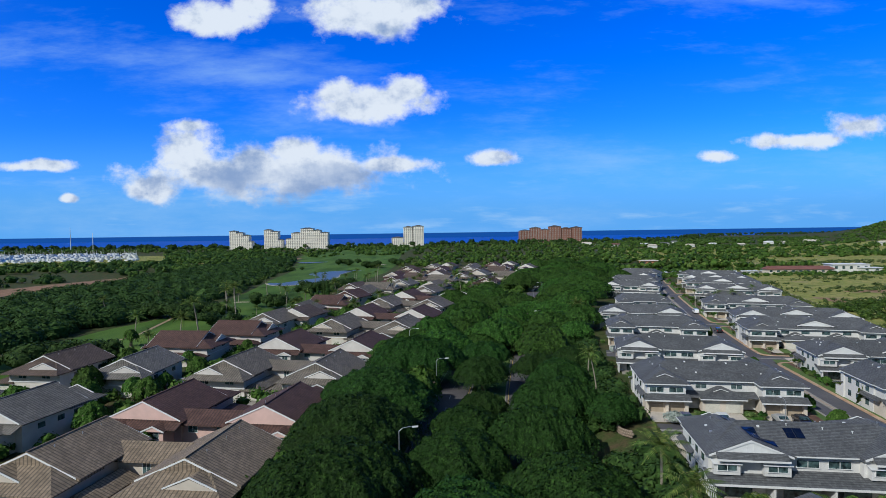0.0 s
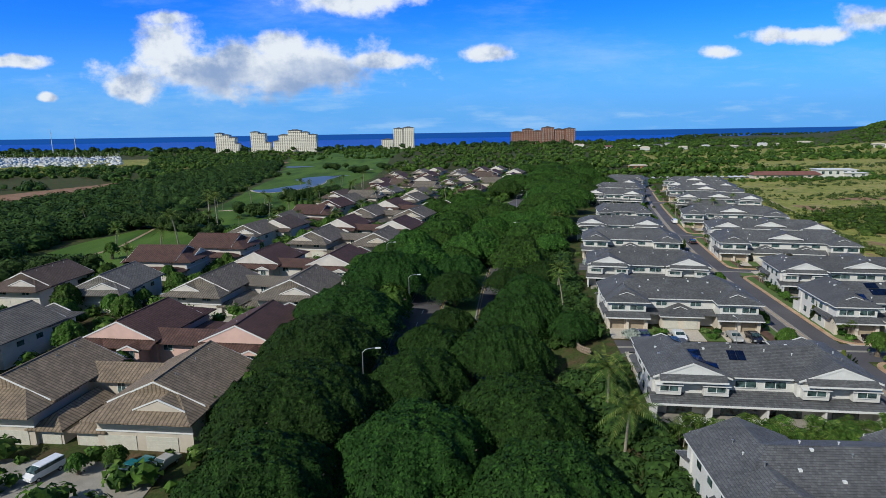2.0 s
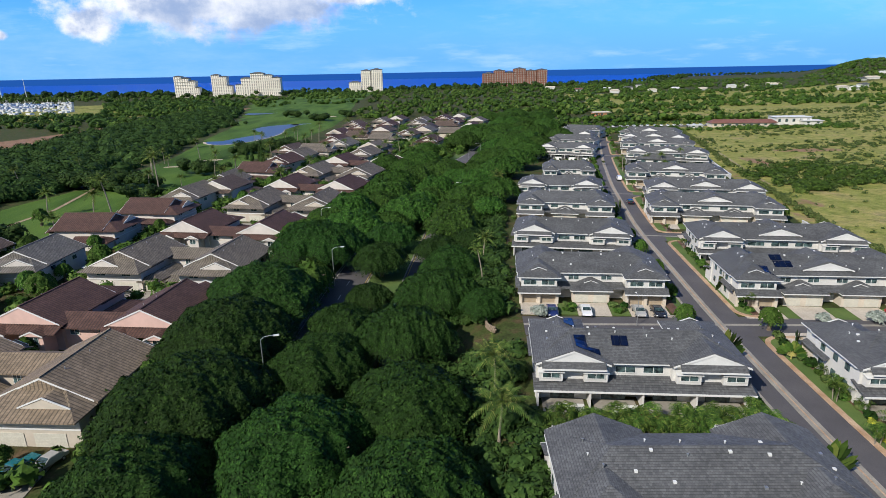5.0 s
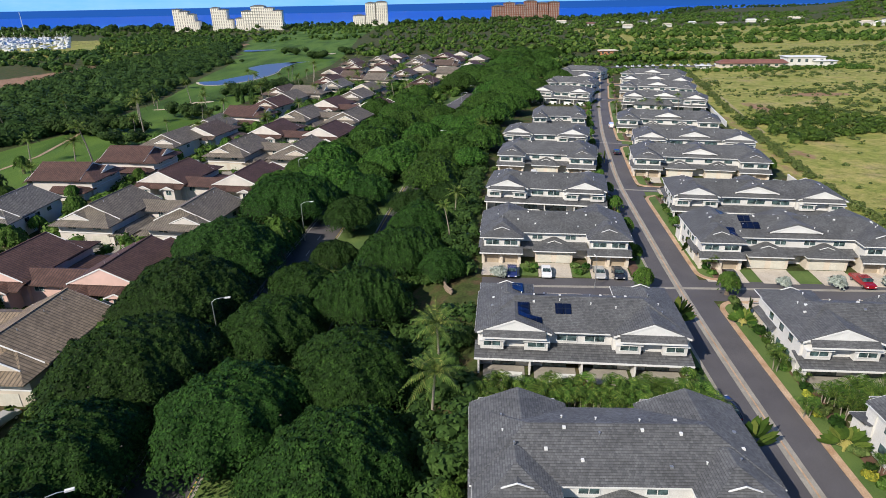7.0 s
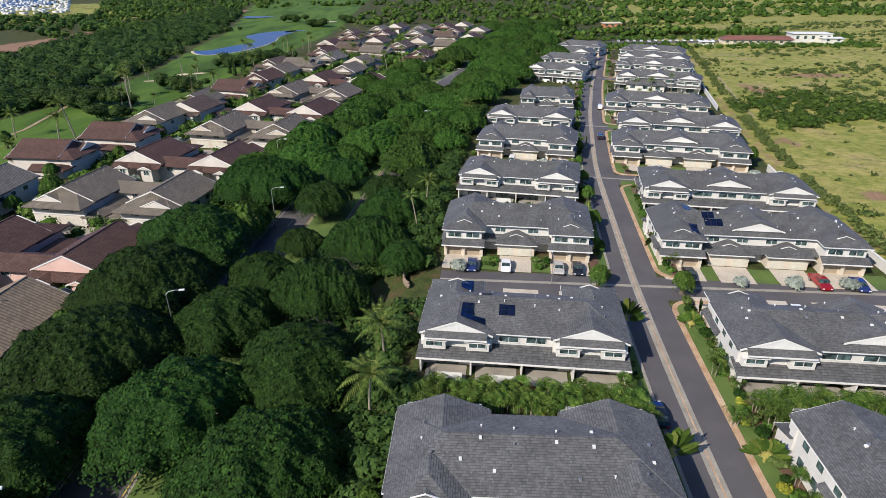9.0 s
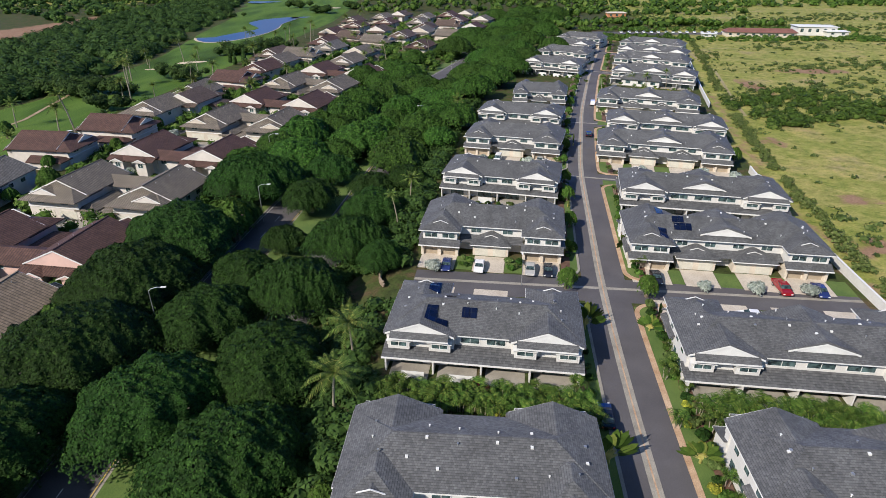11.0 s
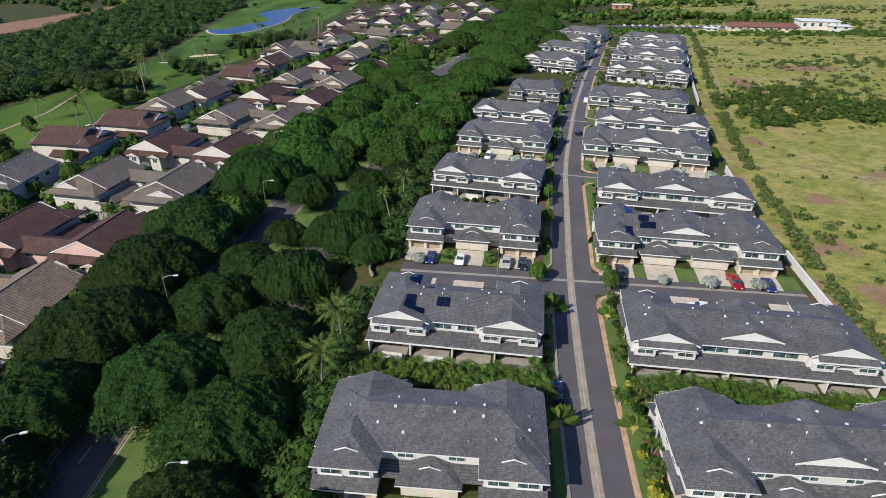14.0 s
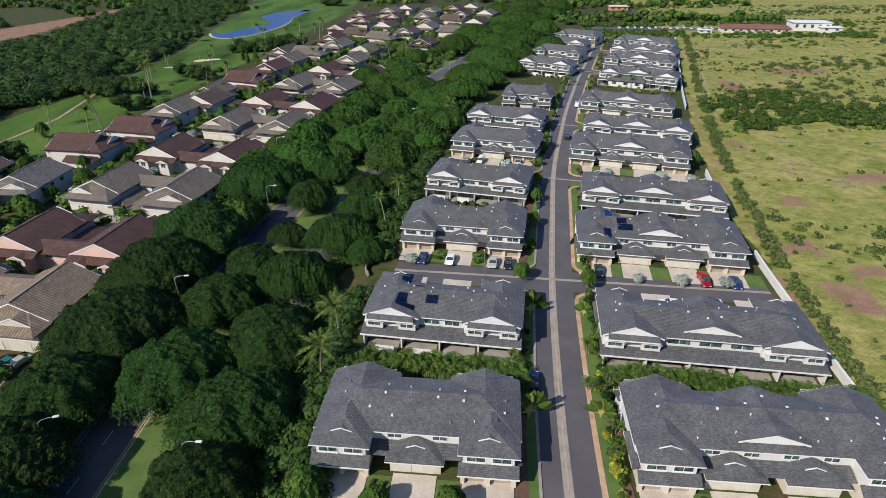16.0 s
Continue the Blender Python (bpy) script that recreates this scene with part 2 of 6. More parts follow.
def glass_build(n, l, s):
    s.inputs["Base Color"].default_value = (0.03, 0.045, 0.05, 1)
    s.inputs["Roughness"].default_value = 0.08
    v = noise_node(n, l, 1.2, 2)
    r = ramp(n, l, v.outputs[0], [(0.35, (0.012, 0.02, 0.022)), (0.7, (0.1, 0.16, 0.16))])
    l.new(r.outputs[0], s.inputs["Base Color"])


M_GLASS = material("window_glass", glass_build)


def pv_build(n, l, s):
    b = n.new("ShaderNodeTexBrick")
    b.offset = 0.0
    tc = n.new("ShaderNodeTexCoord")
    l.new(tc.outputs["Object"], b.inputs["Vector"])
    b.inputs["Color1"].default_value = (0.003, 0.006, 0.022, 1)
    b.inputs["Color2"].default_value = (0.004, 0.009, 0.032, 1)
    b.inputs["Mortar"].default_value = (0.02, 0.025, 0.035, 1)
    b.inputs["Scale"].default_value = 1.0
    b.inputs["Mortar Size"].default_value = 0.02
    b.inputs["Brick Width"].default_value = 1.0
    b.inputs["Row Height"].default_value = 1.6
    l.new(b.outputs[0], s.inputs["Base Color"])
    s.inputs["Roughness"].default_value = 0.22
    s.inputs["Specular IOR Level"].default_value = 0.2


M_PV = material("solar_cells", pv_build)


def leafy(name, dark, light, tint=None, trans=0.25):
    """Leaves: each clump its own tone, lighter and darker trees."""
    def build(n, l, s):
        geo = n.new("ShaderNodeNewGeometry")
        oi = n.new("ShaderNodeObjectInfo")
        r = ramp(n, l, geo.outputs["Random Per Island"], [(0.0, dark), (0.75, light), (1.0, tint or light)])
        v = n.new("ShaderNodeHueSaturation")
        mr = n.new("ShaderNodeMapRange")
        mr.inputs["To Min"].default_value, mr.inputs["To Max"].default_value = 0.78, 1.25
        l.new(oi.outputs["Random"], mr.inputs["Value"])
        l.new(mr.outputs[0], v.inputs["Value"])
        mh = n.new("ShaderNodeMapRange")
        mh.inputs["To Min"].default_value, mh.inputs["To Max"].default_value = 0.492, 0.512
        l.new(oi.outputs["Random"], mh.inputs["Value"])
        l.new(mh.outputs[0], v.inputs["Hue"])
        l.new(r.outputs[0], v.inputs["Color"])
        nz = noise_node(n, l, 1.3, 4)
        rz = ramp(n, l, nz.outputs[0], [(0.3, (0.65, 0.65, 0.65)), (0.7, (1.25, 1.25, 1.25))])
        l.new(mixc(n, l, 1.0, v.outputs[0], rz.outputs[0], "MULTIPLY"), s.inputs["Base Color"])
        s.inputs["Roughness"].default_value = 0.75
        s.inputs["Specular IOR Level"].default_value = 0.12
    return material(name, build)


M_LEAF = leafy("canopy_leaves", (0.0092, 0.026, 0.0042), (0.018, 0.048, 0.0068), (0.034, 0.077, 0.0115))
# Far avenue crowns: M_LEAF lightened, their brighter lit look put in the colour.
M_LEAF_FAR = leafy("far_canopy_leaves", (0.0145, 0.039, 0.006), (0.032, 0.076, 0.01), (0.056, 0.112, 0.016))
# Dark tone of the crown hull: shade among the inner leaves, put in colour.
M_CORE = mottled("crown_core_shade", (0.006, 0.016, 0.003), (0.012, 0.03, 0.005), 0.9, 0.95, 4.5, 0.25)
M_LEAF2 = leafy("bright_leaves", (0.024, 0.058, 0.008), (0.055, 0.11, 0.015), (0.09, 0.15, 0.03))
M_DARKLEAF = leafy("thicket_leaves", (0.019, 0.041, 0.009), (0.034, 0.066, 0.013), (0.05, 0.088, 0.02))
M_PALM = leafy("coconut_fronds", (0.04, 0.075, 0.014), (0.1, 0.145, 0.028), (0.19, 0.2, 0.055))
M_FROND = leafy("palm_fronds", (0.02, 0.05, 0.008), (0.065, 0.115, 0.018), (0.14, 0.17, 0.035))
M_SCRUB = leafy("scrub_leaves", (0.035, 0.06, 0.015), (0.08, 0.12, 0.03), (0.12, 0.15, 0.05))
M_SILVER = leafy("silver_leaves", (0.2, 0.24, 0.2), (0.34, 0.38, 0.33), (0.42, 0.45, 0.4))
M_YELLOW = leafy("yellow_green_leaves", (0.12, 0.15, 0.02), (0.26, 0.27, 0.03), (0.4, 0.36, 0.05))
M_REDFLOWER = leafy("red_flowers", (0.03, 0.05, 0.012), (0.22, 0.015, 0.03), (0.3, 0.03, 0.05))


def wall_colour(n, l, s):
    oi = n.new("ShaderNodeObjectInfo")
    nz = noise_node(n, l, 0.6, 5)
    r = ramp(n, l, nz.outputs[0], [(0.3, (0.88, 0.88, 0.88)), (0.7, (1.04, 1.04, 1.04))])
    l.new(mixc(n, l, 1.0, oi.outputs["Color"], r.outputs[0], "MULTIPLY"), s.inputs["Base Color"])
    s.inputs["Roughness"].default_value = 0.85


M_VWALL = material("villa_stucco", wall_colour)


# ---- mesh helpers ----
def part(name, bm, mat, parent=None, label="", smooth=False):
    """Links a bmesh as one mesh object, under a parent if one is given."""
    me = bpy.data.meshes.new(name)
    bm.to_mesh(me)
    bm.free()
    me.materials.append(M_VWALL if isinstance(mat, str) else mat)
    if smooth:
        me.polygons.foreach_set("use_smooth", [True] * len(me.polygons))
    ob = new(name, me)
    if parent:
        ob.parent = parent
    if label:
        ob["label"] = label
    return ob


def part_data(name, verts, faces, mat, parent=None, smooth=False, label=""):
    me = bpy.data.meshes.new(name)
    me.from_pydata(verts, [], faces)
    for m in mat if isinstance(mat, (list, tuple)) else [mat]:
        me.materials.append(m)
    if smooth:
        me.polygons.foreach_set("use_smooth", [True] * len(me.polygons))
    ob = new(name, me)
    if parent:
        ob.parent = parent
    if label:
        ob["label"] = label
    return ob


def solid(bm, pts, faces, mi=0):
    vs = [bm.verts.new(p) for p in pts]
    for f in faces:
        try:
            bm.faces.new([vs[i] for i in f]).material_index = mi
        except ValueError:
            pass
    return vs


BOX = [(0, 3, 2, 1), (4, 5, 6, 7), (0, 1, 5, 4), (1, 2, 6, 5), (2, 3, 7, 6), (3, 0, 4, 7)]


def box(bm, x0, x1, y0, y1, z0, z1, mi=0):
    return solid(bm, [(x0, y0, z0), (x1, y0, z0), (x1, y1, z0), (x0, y1, z0), (x0, y0, z1), (x1, y0, z1), (x1, y1, z1), (x0, y1, z1)], BOX, mi)


def new_box(*a):
    bm = bmesh.new()
    box(bm, *a)
    return bm


COURSES = False


def lay_courses(bm, rise=0.11, lip=0.024):
    """Splits each sloping roof face into level courses of tiles, each lapping over the one below."""
    bm.normal_update()
    for f in list(bm.faces):
        if not 0.5 < f.normal.z < 0.995:
            continue
        up = f.normal * lip
        vs = [v.co.copy() for v in f.verts]
        low, high = min(v.z for v in vs), max(v.z for v in vs)
        while abs(vs[0].z - vs[1].z) > 0.01 or vs[0].z > low + 0.01:
            vs = vs[1:] + vs[:1]
        a, b, c, d = vs[0], vs[1], vs[2], vs[-1]
        bm.faces.remove(f)
        cuts = [0.0] + [(k * rise - low) / (high - low) for k in range(int(low / rise) + 1, int(high / rise) + 1) if k * rise - low > 0.03] + [1.0]
        tips = None
        for t, u in zip(cuts, cuts[1:]):
            p, q, r, s = a.lerp(d, t), b.lerp(c, t), b.lerp(c, u), a.lerp(d, u)
            pts = tips or [bm.verts.new(p), bm.verts.new(q)]
            raised = [bm.verts.new(p + up), bm.verts.new(q + up)]
            tips = [bm.verts.new(s), bm.verts.new(r)] if (r - s).length > 0.01 else [bm.verts.new(s)]
            bm.faces.new((pts[0], pts[1], raised[1], raised[0]))
            bm.faces.new((raised[0], raised[1], *reversed(tips)))
            if len(tips) == 1:
                break
    bmesh.ops.remove_doubles(bm, verts=bm.verts, dist=1e-4)


def hip(x0, x1, y0, y1, z, rise, axis="x", ends=(1, 1), thick=0.22):
    """A solid hipped or gabled roof over a rectangle. ends: 1 hipped, 0 gabled."""
    bm = bmesh.new()
    if axis == "x":
        h = (y1 - y0) / 2
        a, b = x0 + h * ends[0], x1 - h * ends[1]
        if a > b:
            a = b = (a + b) / 2
        r = [(a, y0 + h, z + rise), (b, y0 + h, z + rise)]
        top = [(0, 1, 9, 8), (1, 2, 9), (2, 3, 8, 9), (3, 0, 8)]
    else:
        h = (x1 - x0) / 2
        a, b = y0 + h * ends[0], y1 - h * ends[1]
        if a > b:
            a = b = (a + b) / 2
        r = [(x0 + h, a, z + rise), (x0 + h, b, z + rise)]
        top = [(0, 1, 8), (1, 2, 9, 8), (2, 3, 9), (3, 0, 8, 9)]
    e = [(x0, y0, z), (x1, y0, z), (x1, y1, z), (x0, y1, z)]
    low = [(p[0], p[1], z - thick) for p in e]
    solid(bm, e + low + r, top + [(7, 6, 5, 4), (4, 5, 1, 0), (5, 6, 2, 1), (6, 7, 3, 2), (7, 4, 0, 3)])
    if COURSES:
        lay_courses(bm)
    elif abs(a - b) < 1e-6:
        bmesh.ops.remove_doubles(bm, verts=bm.verts, dist=1e-4)
    return bm


def pent(x0, x1, y0, y1, z0, z1, thick=0.16, axis="y"):
    """A lean-to roof slab: height z0 along the first edge, z1 along the second."""
    bm = bmesh.new()
    za = (z0, z0, z1, z1) if axis == "y" else (z0, z1, z1, z0)
    c = [(x0, y0), (x1, y0), (x1, y1), (x0, y1)]
    solid(bm, [(*p, z - thick) for p, z in zip(c, za)] + [(*p, z) for p, z in zip(c, za)], BOX)
    if COURSES and thick > 0.12:
        lay_courses(bm)
    return bm


def fascia(x0, x1, y0, y1, z, t=0.04, high=0.2):
    """A white board round the eaves."""
    bm = bmesh.new()
    for a in ((x0 - t, x1 + t, y0 - t, y0), (x0 - t, x1 + t, y1, y1 + t), (x0 - t, x0, y0, y1), (x1, x1 + t, y0, y1)):
        box(bm, *a, z - high, z - 0.03)
    return bm


def tube(bm, pts, radii, sides=7, mi=0):
    rings = []
    for i, (p, r) in enumerate(zip(pts, radii)):
        d = Vector(pts[min(i + 1, len(pts) - 1)]) - Vector(pts[max(i - 1, 0)])
        q = d.to_track_quat("Z", "Y")
        rings.append([bm.verts.new(Vector(p) + q @ Vector((r * math.cos(2 * math.pi * k / sides), r * math.sin(2 * math.pi * k / sides), 0))) for k in range(sides)])
    for a, b in zip(rings, rings[1:]):
        for k in range(sides):
            bm.faces.new((a[k], a[(k + 1) % sides], b[(k + 1) % sides], b[k])).material_index = mi
    bm.faces.new(rings[-1]).material_index = mi


def empty(name, m, label="", category="", group="", kind=""):
    ob = new(name)
    ob.matrix_basis = m
    return tagged(ob, label, category, group, kind)


# ---- plan ----
STREET = [(0, 59.6), (36, 62.0), (57, 63.8), (90, 67.5), (156, 77.6), (220, 92.0), (280, 108.0), (340, 125.7), (400, 143.5), (440, 155)]
AVENUE = [(-300, -6), (0, -1.5), (40, -0.5), (80, 1), (130, 6), (170, 12), (210, 19), (260, 31), (310, 46), (345, 58), (440, 88), (520, 112), (700, 170), (1000, 270)]


def along(line, y):
    ys, xs = zip(*line)
    k = 12.0   # average over a stretch so that the line bends softly
    return float(np.mean(np.interp([y - k, y - k / 2, y, y + k / 2, y + k], ys, xs)))


def street_x(y):
    return along(STREET, y)


def avenue_x(y):
    return along(AVENUE, y)


def smooth01(a, b, v):
    t = min(1, max(0, (v - a) / (b - a)))
    return t * t * (3 - 2 * t)


def coast_y(x):
    return 1800 + 90 * math.sin(x * 0.004) + 1500 * smooth01(500, 1500, x)


def ground_z(x, y):
    """Height of the land: the terrace of the grey houses at 0, the avenue and villas lower, a hill far to the east."""
    low = 1 - smooth01(15, 28, x - avenue_x(min(max(y, -100), 600)))
    z = -4.5 * low * (1 - 0.5 * smooth01(600, 1000, y)) - 1.5 * smooth01(500, 1000, y) * (1 - low)
    u = x / max(y, 200)
    z += (56 * smooth01(0.65, 0.79, u) + 60 * smooth01(0.78, 1.1, u)) * smooth01(700, 2000, y) * (1 - 0.6 * smooth01(2600, 3600, y))
    c = coast_y(x)
    z += -12 * smooth01(c - 80, c + 60, y)
    return z


# ---- land ----
WALL = [(20, 108.5), (58, 110.1), (78, 112.2), (97, 113.9), (145, 121), (185, 130.4), (260, 152), (330, 174), (400, 195), (430, 203)]
GOLF_W = [(60, -138), (150, -146), (231, -149), (266, -139), (304, -137), (360, -136), (414, -143), (480, -152), (578, -161), (700, -185), (1000, -250)]
GOLF_E = [(60, -106), (150, -100), (212, -92), (300, -80), (360, -74), (460, -66), (560, -55), (700, -55), (1000, -70)]


# worn patches of the dry field: x, y, half width, half length
BARE = [(129, 106, 11, 11), (140, 132, 12, 8), (127, 84, 12, 14), (137, 95, 10, 9), (150, 66, 22, 18), (172, 150, 22, 10), (144, 180, 9, 12), (225, 300, 40, 14), (178, 262, 10, 40)]


def wall_x(y):
    return along(WALL, y)


def zone(x, y):
    """Shares of fairway, dry field and red earth at a place."""
    golf = smooth01(0, 10, x - along(GOLF_W, y)) * smooth01(0, 8, along(GOLF_E, y) - x) * smooth01(60, 110, y)
    a = x - avenue_x(min(max(y, -100), 900))
    field = smooth01(-1, 4, x - wall_x(min(max(y, 20), 430))) if y < 480 else 0.0
    field = max(field, (0.35 + 0.5 * smooth01(190, 260, x)) * smooth01(385, 410, y) * smooth01(30, 60, a))
    field = max(field, 0.75 * smooth01(690, 760, y) * smooth01(-290, -340, x))
    dirt = 0.0
    if -460 < x < -215 and 330 < y < 900:
        d = abs(x + 294 - (y - 500) * 0.2)
        dirt = max(0.0, 1.1 - d / 40)
    for cx, cy, rx, ry in BARE:
        dirt = max(dirt, 0.6 * smooth01(1.0, 0.3, math.hypot((x - cx) / rx, (y - cy) / ry)))
    w = x - wall_x(min(max(y, 20), 430))
    if 40 < y < 250:
        dirt = max(dirt, 0.52 * smooth01(0.3, 1.5, w) * smooth01(8.0 + 0.03 * y, 4.0, w) * smooth01(40, 60, y))
    far = smooth01(900, 1300, y)
    field *= 1 - 0.28 * smooth01(0.05, 0.4, noise.noise(Vector((x * 0.012, y * 0.02, 4)))) * smooth01(180, 260, y)
    return golf, max(field * (1 - far * 0.7), 0.22 * far), dirt


def build_land():
    xs = [-5000, -3000, -1800, -1100, -800, -620] + list(range(-500, -160, 12)) + list(range(-160, 240, 5)) + list(range(240, 460, 11)) + [500, 580, 680, 800, 950, 1100, 1250, 1400, 1600, 1850, 2200, 2700, 3500, 5000]
    ys = [-2500, -900, -400, -150, -60] + list(range(-20, 480, 5)) + list(range(480, 900, 12)) + list(range(900, 2000, 30)) + [2100, 2300, 2500, 2700, 2900, 3100, 3300, 3500, 3800, 4500, 5200]
    verts = [(x, y, ground_z(x, y) + (0.0 if abs(x) < 260 and y < 460 else 1.2 * noise.noise(Vector((x * 0.01, y * 0.01, 0))))) for y in ys for x in xs]
    w = len(xs)
    faces = [(j * w + i, j * w + i + 1, (j + 1) * w + i + 1, (j + 1) * w + i) for j in range(len(ys) - 1) for i in range(w - 1)]

    def build(n, l, s):
        at = n.new("ShaderNodeAttribute")
        at.attribute_name = "zone"
        sp = n.new("ShaderNodeSeparateColor")
        l.new(at.outputs["Color"], sp.inputs[0])
        big = noise_node(n, l, 0.035, 6)
        mid = noise_node(n, l, 0.22, 6, 0.65)
        fine = noise_node(n, l, 2.2, 5, 0.7)
        garden = ramp(n, l, mid.outputs[0], [(0.3, (0.03, 0.038, 0.014)), (0.48, (0.05, 0.068, 0.02)), (0.6, (0.075, 0.06, 0.03)), (0.75, (0.13, 0.09, 0.055))])
        stripe = noise_node(n, l, 0.06, 3, 0.5, stretch=(1.0, 0.25, 1.0))
        golf = ramp(n, l, stripe.outputs[0], [(0.32, (0.036, 0.07, 0.014)), (0.45, (0.058, 0.112, 0.02)), (0.6, (0.088, 0.15, 0.028)), (0.72, (0.055, 0.106, 0.019))])
        dry = ramp(n, l, big.outputs[0], [(0.3, (0.15, 0.175, 0.045)), (0.43, (0.33, 0.29, 0.115)), (0.5, (0.23, 0.24, 0.07)), (0.6, (0.33, 0.29, 0.115)), (0.7, (0.3, 0.235, 0.15))])
        dry2 = ramp(n, l, mid.outputs[0], [(0.35, (0.7, 0.75, 0.6)), (0.7, (1.2, 1.15, 1.1))])
        dryc = mixc(n, l, 1.0, dry.outputs[0], dry2.outputs[0], "MULTIPLY")
        tuft = noise_node(n, l, 0.5, 9, 0.78, stretch=(0.7, 1.0, 1.0))
        tufts = ramp(n, l, tuft.outputs[0], [(0.36, (0.42, 0.56, 0.34)), (0.47, (0.88, 0.95, 0.8)), (0.56, (1.05, 1.04, 1.0)), (0.68, (1.3, 1.16, 1.08))])
        dryc = mixc(n, l, 1.0, dryc, tufts.outputs[0], "MULTIPLY")
        earth = ramp(n, l, mid.outputs[0], [(0.3, (0.2, 0.11, 0.065)), (0.7, (0.29, 0.19, 0.125))])

        def wobble(v, amt):
            a = n.new("ShaderNodeMath")
            a.operation = "MULTIPLY_ADD"
            l.new(mid.outputs[0], a.inputs[0])
            a.inputs[1].default_value = amt
            l.new(v, a.inputs[2])
            r = n.new("ShaderNodeMapRange")
            r.inputs["From Min"].default_value, r.inputs["From Max"].default_value = 0.5 + amt * 0.4, 0.5 + amt * 0.6
            l.new(a.outputs[0], r.inputs["Value"])
            return r.outputs[0]
        c = mixc(n, l, wobble(sp.outputs[1], 0.6), garden.outputs[0], dryc)
        c = mixc(n, l, wobble(sp.outputs[0], 0.25), c, golf.outputs[0])
        c = mixc(n, l, wobble(sp.outputs[2], 0.6), c, earth.outputs[0])
        fr = ramp(n, l, fine.outputs[0], [(0.3, (0.65, 0.65, 0.65)), (0.7, (1.3, 1.3, 1.3))])
        l.new(mixc(n, l, 1.0, c, fr.outputs[0], "MULTIPLY"), s.inputs["Base Color"])
        s.inputs["Roughness"].default_value = 0.95
        s.inputs["Specular IOR Level"].default_value = 0.1
        bump(n, l, fine.outputs[0], 0.7, 0.12, s)
    ob = part_data("ground", verts, faces, material("land", build), smooth=True)
    a = ob.data.color_attributes.new("zone", "FLOAT_COLOR", "POINT")
    a.data.foreach_set("color", [c for v in verts for c in (*zone(v[0], v[1]), 1.0)])
    tagged(ob, "grassy land sloping from the house terrace down to the coast", "ground", kind="structure")


def sea():
    xs = [-5000, -3500, -2000, -1000, 0, 1000, 2000, 3500, 5000]
    ys = [1500, 1700, 1900, 2200, 2600, 3200, 4000, 5200]
    verts = [(x, y, -8.0) for y in ys for x in xs]
    w = len(xs)
    faces = [(j * w + i, j * w + i + 1, (j + 1) * w + i + 1, (j + 1) * w + i) for j in range(len(ys) - 1) for i in range(w - 1)]

    def build(n, l, s):
        tc = n.new("ShaderNodeTexCoord")
        sp = n.new("ShaderNodeSeparateXYZ")
        l.new(tc.outputs["Object"], sp.inputs[0])
        nz = noise_node(n, l, 0.004, 4, stretch=(0.3, 1, 1))
        a = n.new("ShaderNodeMath")
        a.operation = "MULTIPLY_ADD"
        l.new(nz.outputs[0], a.inputs[0])
        a.inputs[1].default_value = 500
        l.new(sp.outputs[1], a.inputs[2])
        mr = n.new("ShaderNodeMapRange")
        mr.inputs["From Min"].default_value, mr.inputs["From Max"].default_value = 1950, 3000
        l.new(a.outputs[0], mr.inputs["Value"])
        r = ramp(n, l, mr.outputs[0], [(0.0, (0.03, 0.3, 0.55)), (0.22, (0.012, 0.13, 0.5)), (1.0, (0.006, 0.075, 0.42))])
        l.new(r.outputs[0], s.inputs["Base Color"])
        s.inputs["Roughness"].default_value = 0.55
        s.inputs["Specular IOR Level"].default_value = 0.2
        wv = noise_node(n, l, 0.15, 4)
        bump(n, l, wv.outputs[0], 0.4, 0.5, s)
    tagged(part_data("sea", verts, faces, material("sea_water", build)), "deep blue sea with paler shallows along the coast", "sea", kind="structure")


def ribbon(line_x, y0, y1, off0, off1, lift, step=4.0, thick=0.12):
    """A strip that follows a line of the plan between two sideways offsets."""
    verts, faces = [], []
    n = max(2, int((y1 - y0) / step) + 1)
    for i in range(n):
        y = y0 + (y1 - y0) * i / (n - 1)
        t = (line_x(y + 1) - line_x(y - 1)) / 2
        k = 1 / math.hypot(1, t)
        for off in (off0, off1):
            px, py = line_x(y) + off * k, y - off * t * k
            g = ground_z(px, py) + lift
            verts += [(px, py, g), (px, py, g - thick)]
    for i in range(n - 1):
        a, b = i * 4, i * 4 + 4
        faces += [(a, a + 2, b + 2, b), (a, b, b + 1, a + 1), (a + 2, a + 3, b + 3, b + 2)]
    return verts, faces


def strip(name, line_x, y0, y1, off0, off1, lift, mat, label, category, thick=0.12):
    v, f = ribbon(line_x, y0, y1, off0, off1, lift, thick=thick)
    return tagged(part_data(name, v, f, mat), label, category, kind="structure")


build_land()
sea()
strip("road", street_x, 5, 415, -3.75, 4.1, 0.05, M_ASPH, "dark asphalt residential street with a concrete gutter strip", "road")
strip("gutter_strip", street_x, 5, 415, -0.95, 0.4, 0.074, M_CONC, "pale concrete drainage strip along the street", "gutter")
strip("gutter_channel", street_x, 5, 415, -0.36, -0.16, 0.079, M_KERB, "earth-filled channel in the drainage strip", "gutter")
# side lanes: west end, east end, half width to the south and north
LANES = [((24, 29.2), (113, 24.8)), ((33.5, 94.6), (111.5, 86.2)), ((42, 157.2), (121, 137)), ((56, 211), (133, 192)), ((84, 316.5), (151, 280)), ((103, 378), (170, 333.3))]
LANE_S, LANE_N = 4.6, 3.3


def street_at(off, s):
    """A place beside the street: off to the east of its middle at the station s."""
    t = (street_x(s + 1) - street_x(s - 1)) / 2
    k = 1 / math.hypot(1, t)
    return street_x(s) + off * k, s - off * t * k


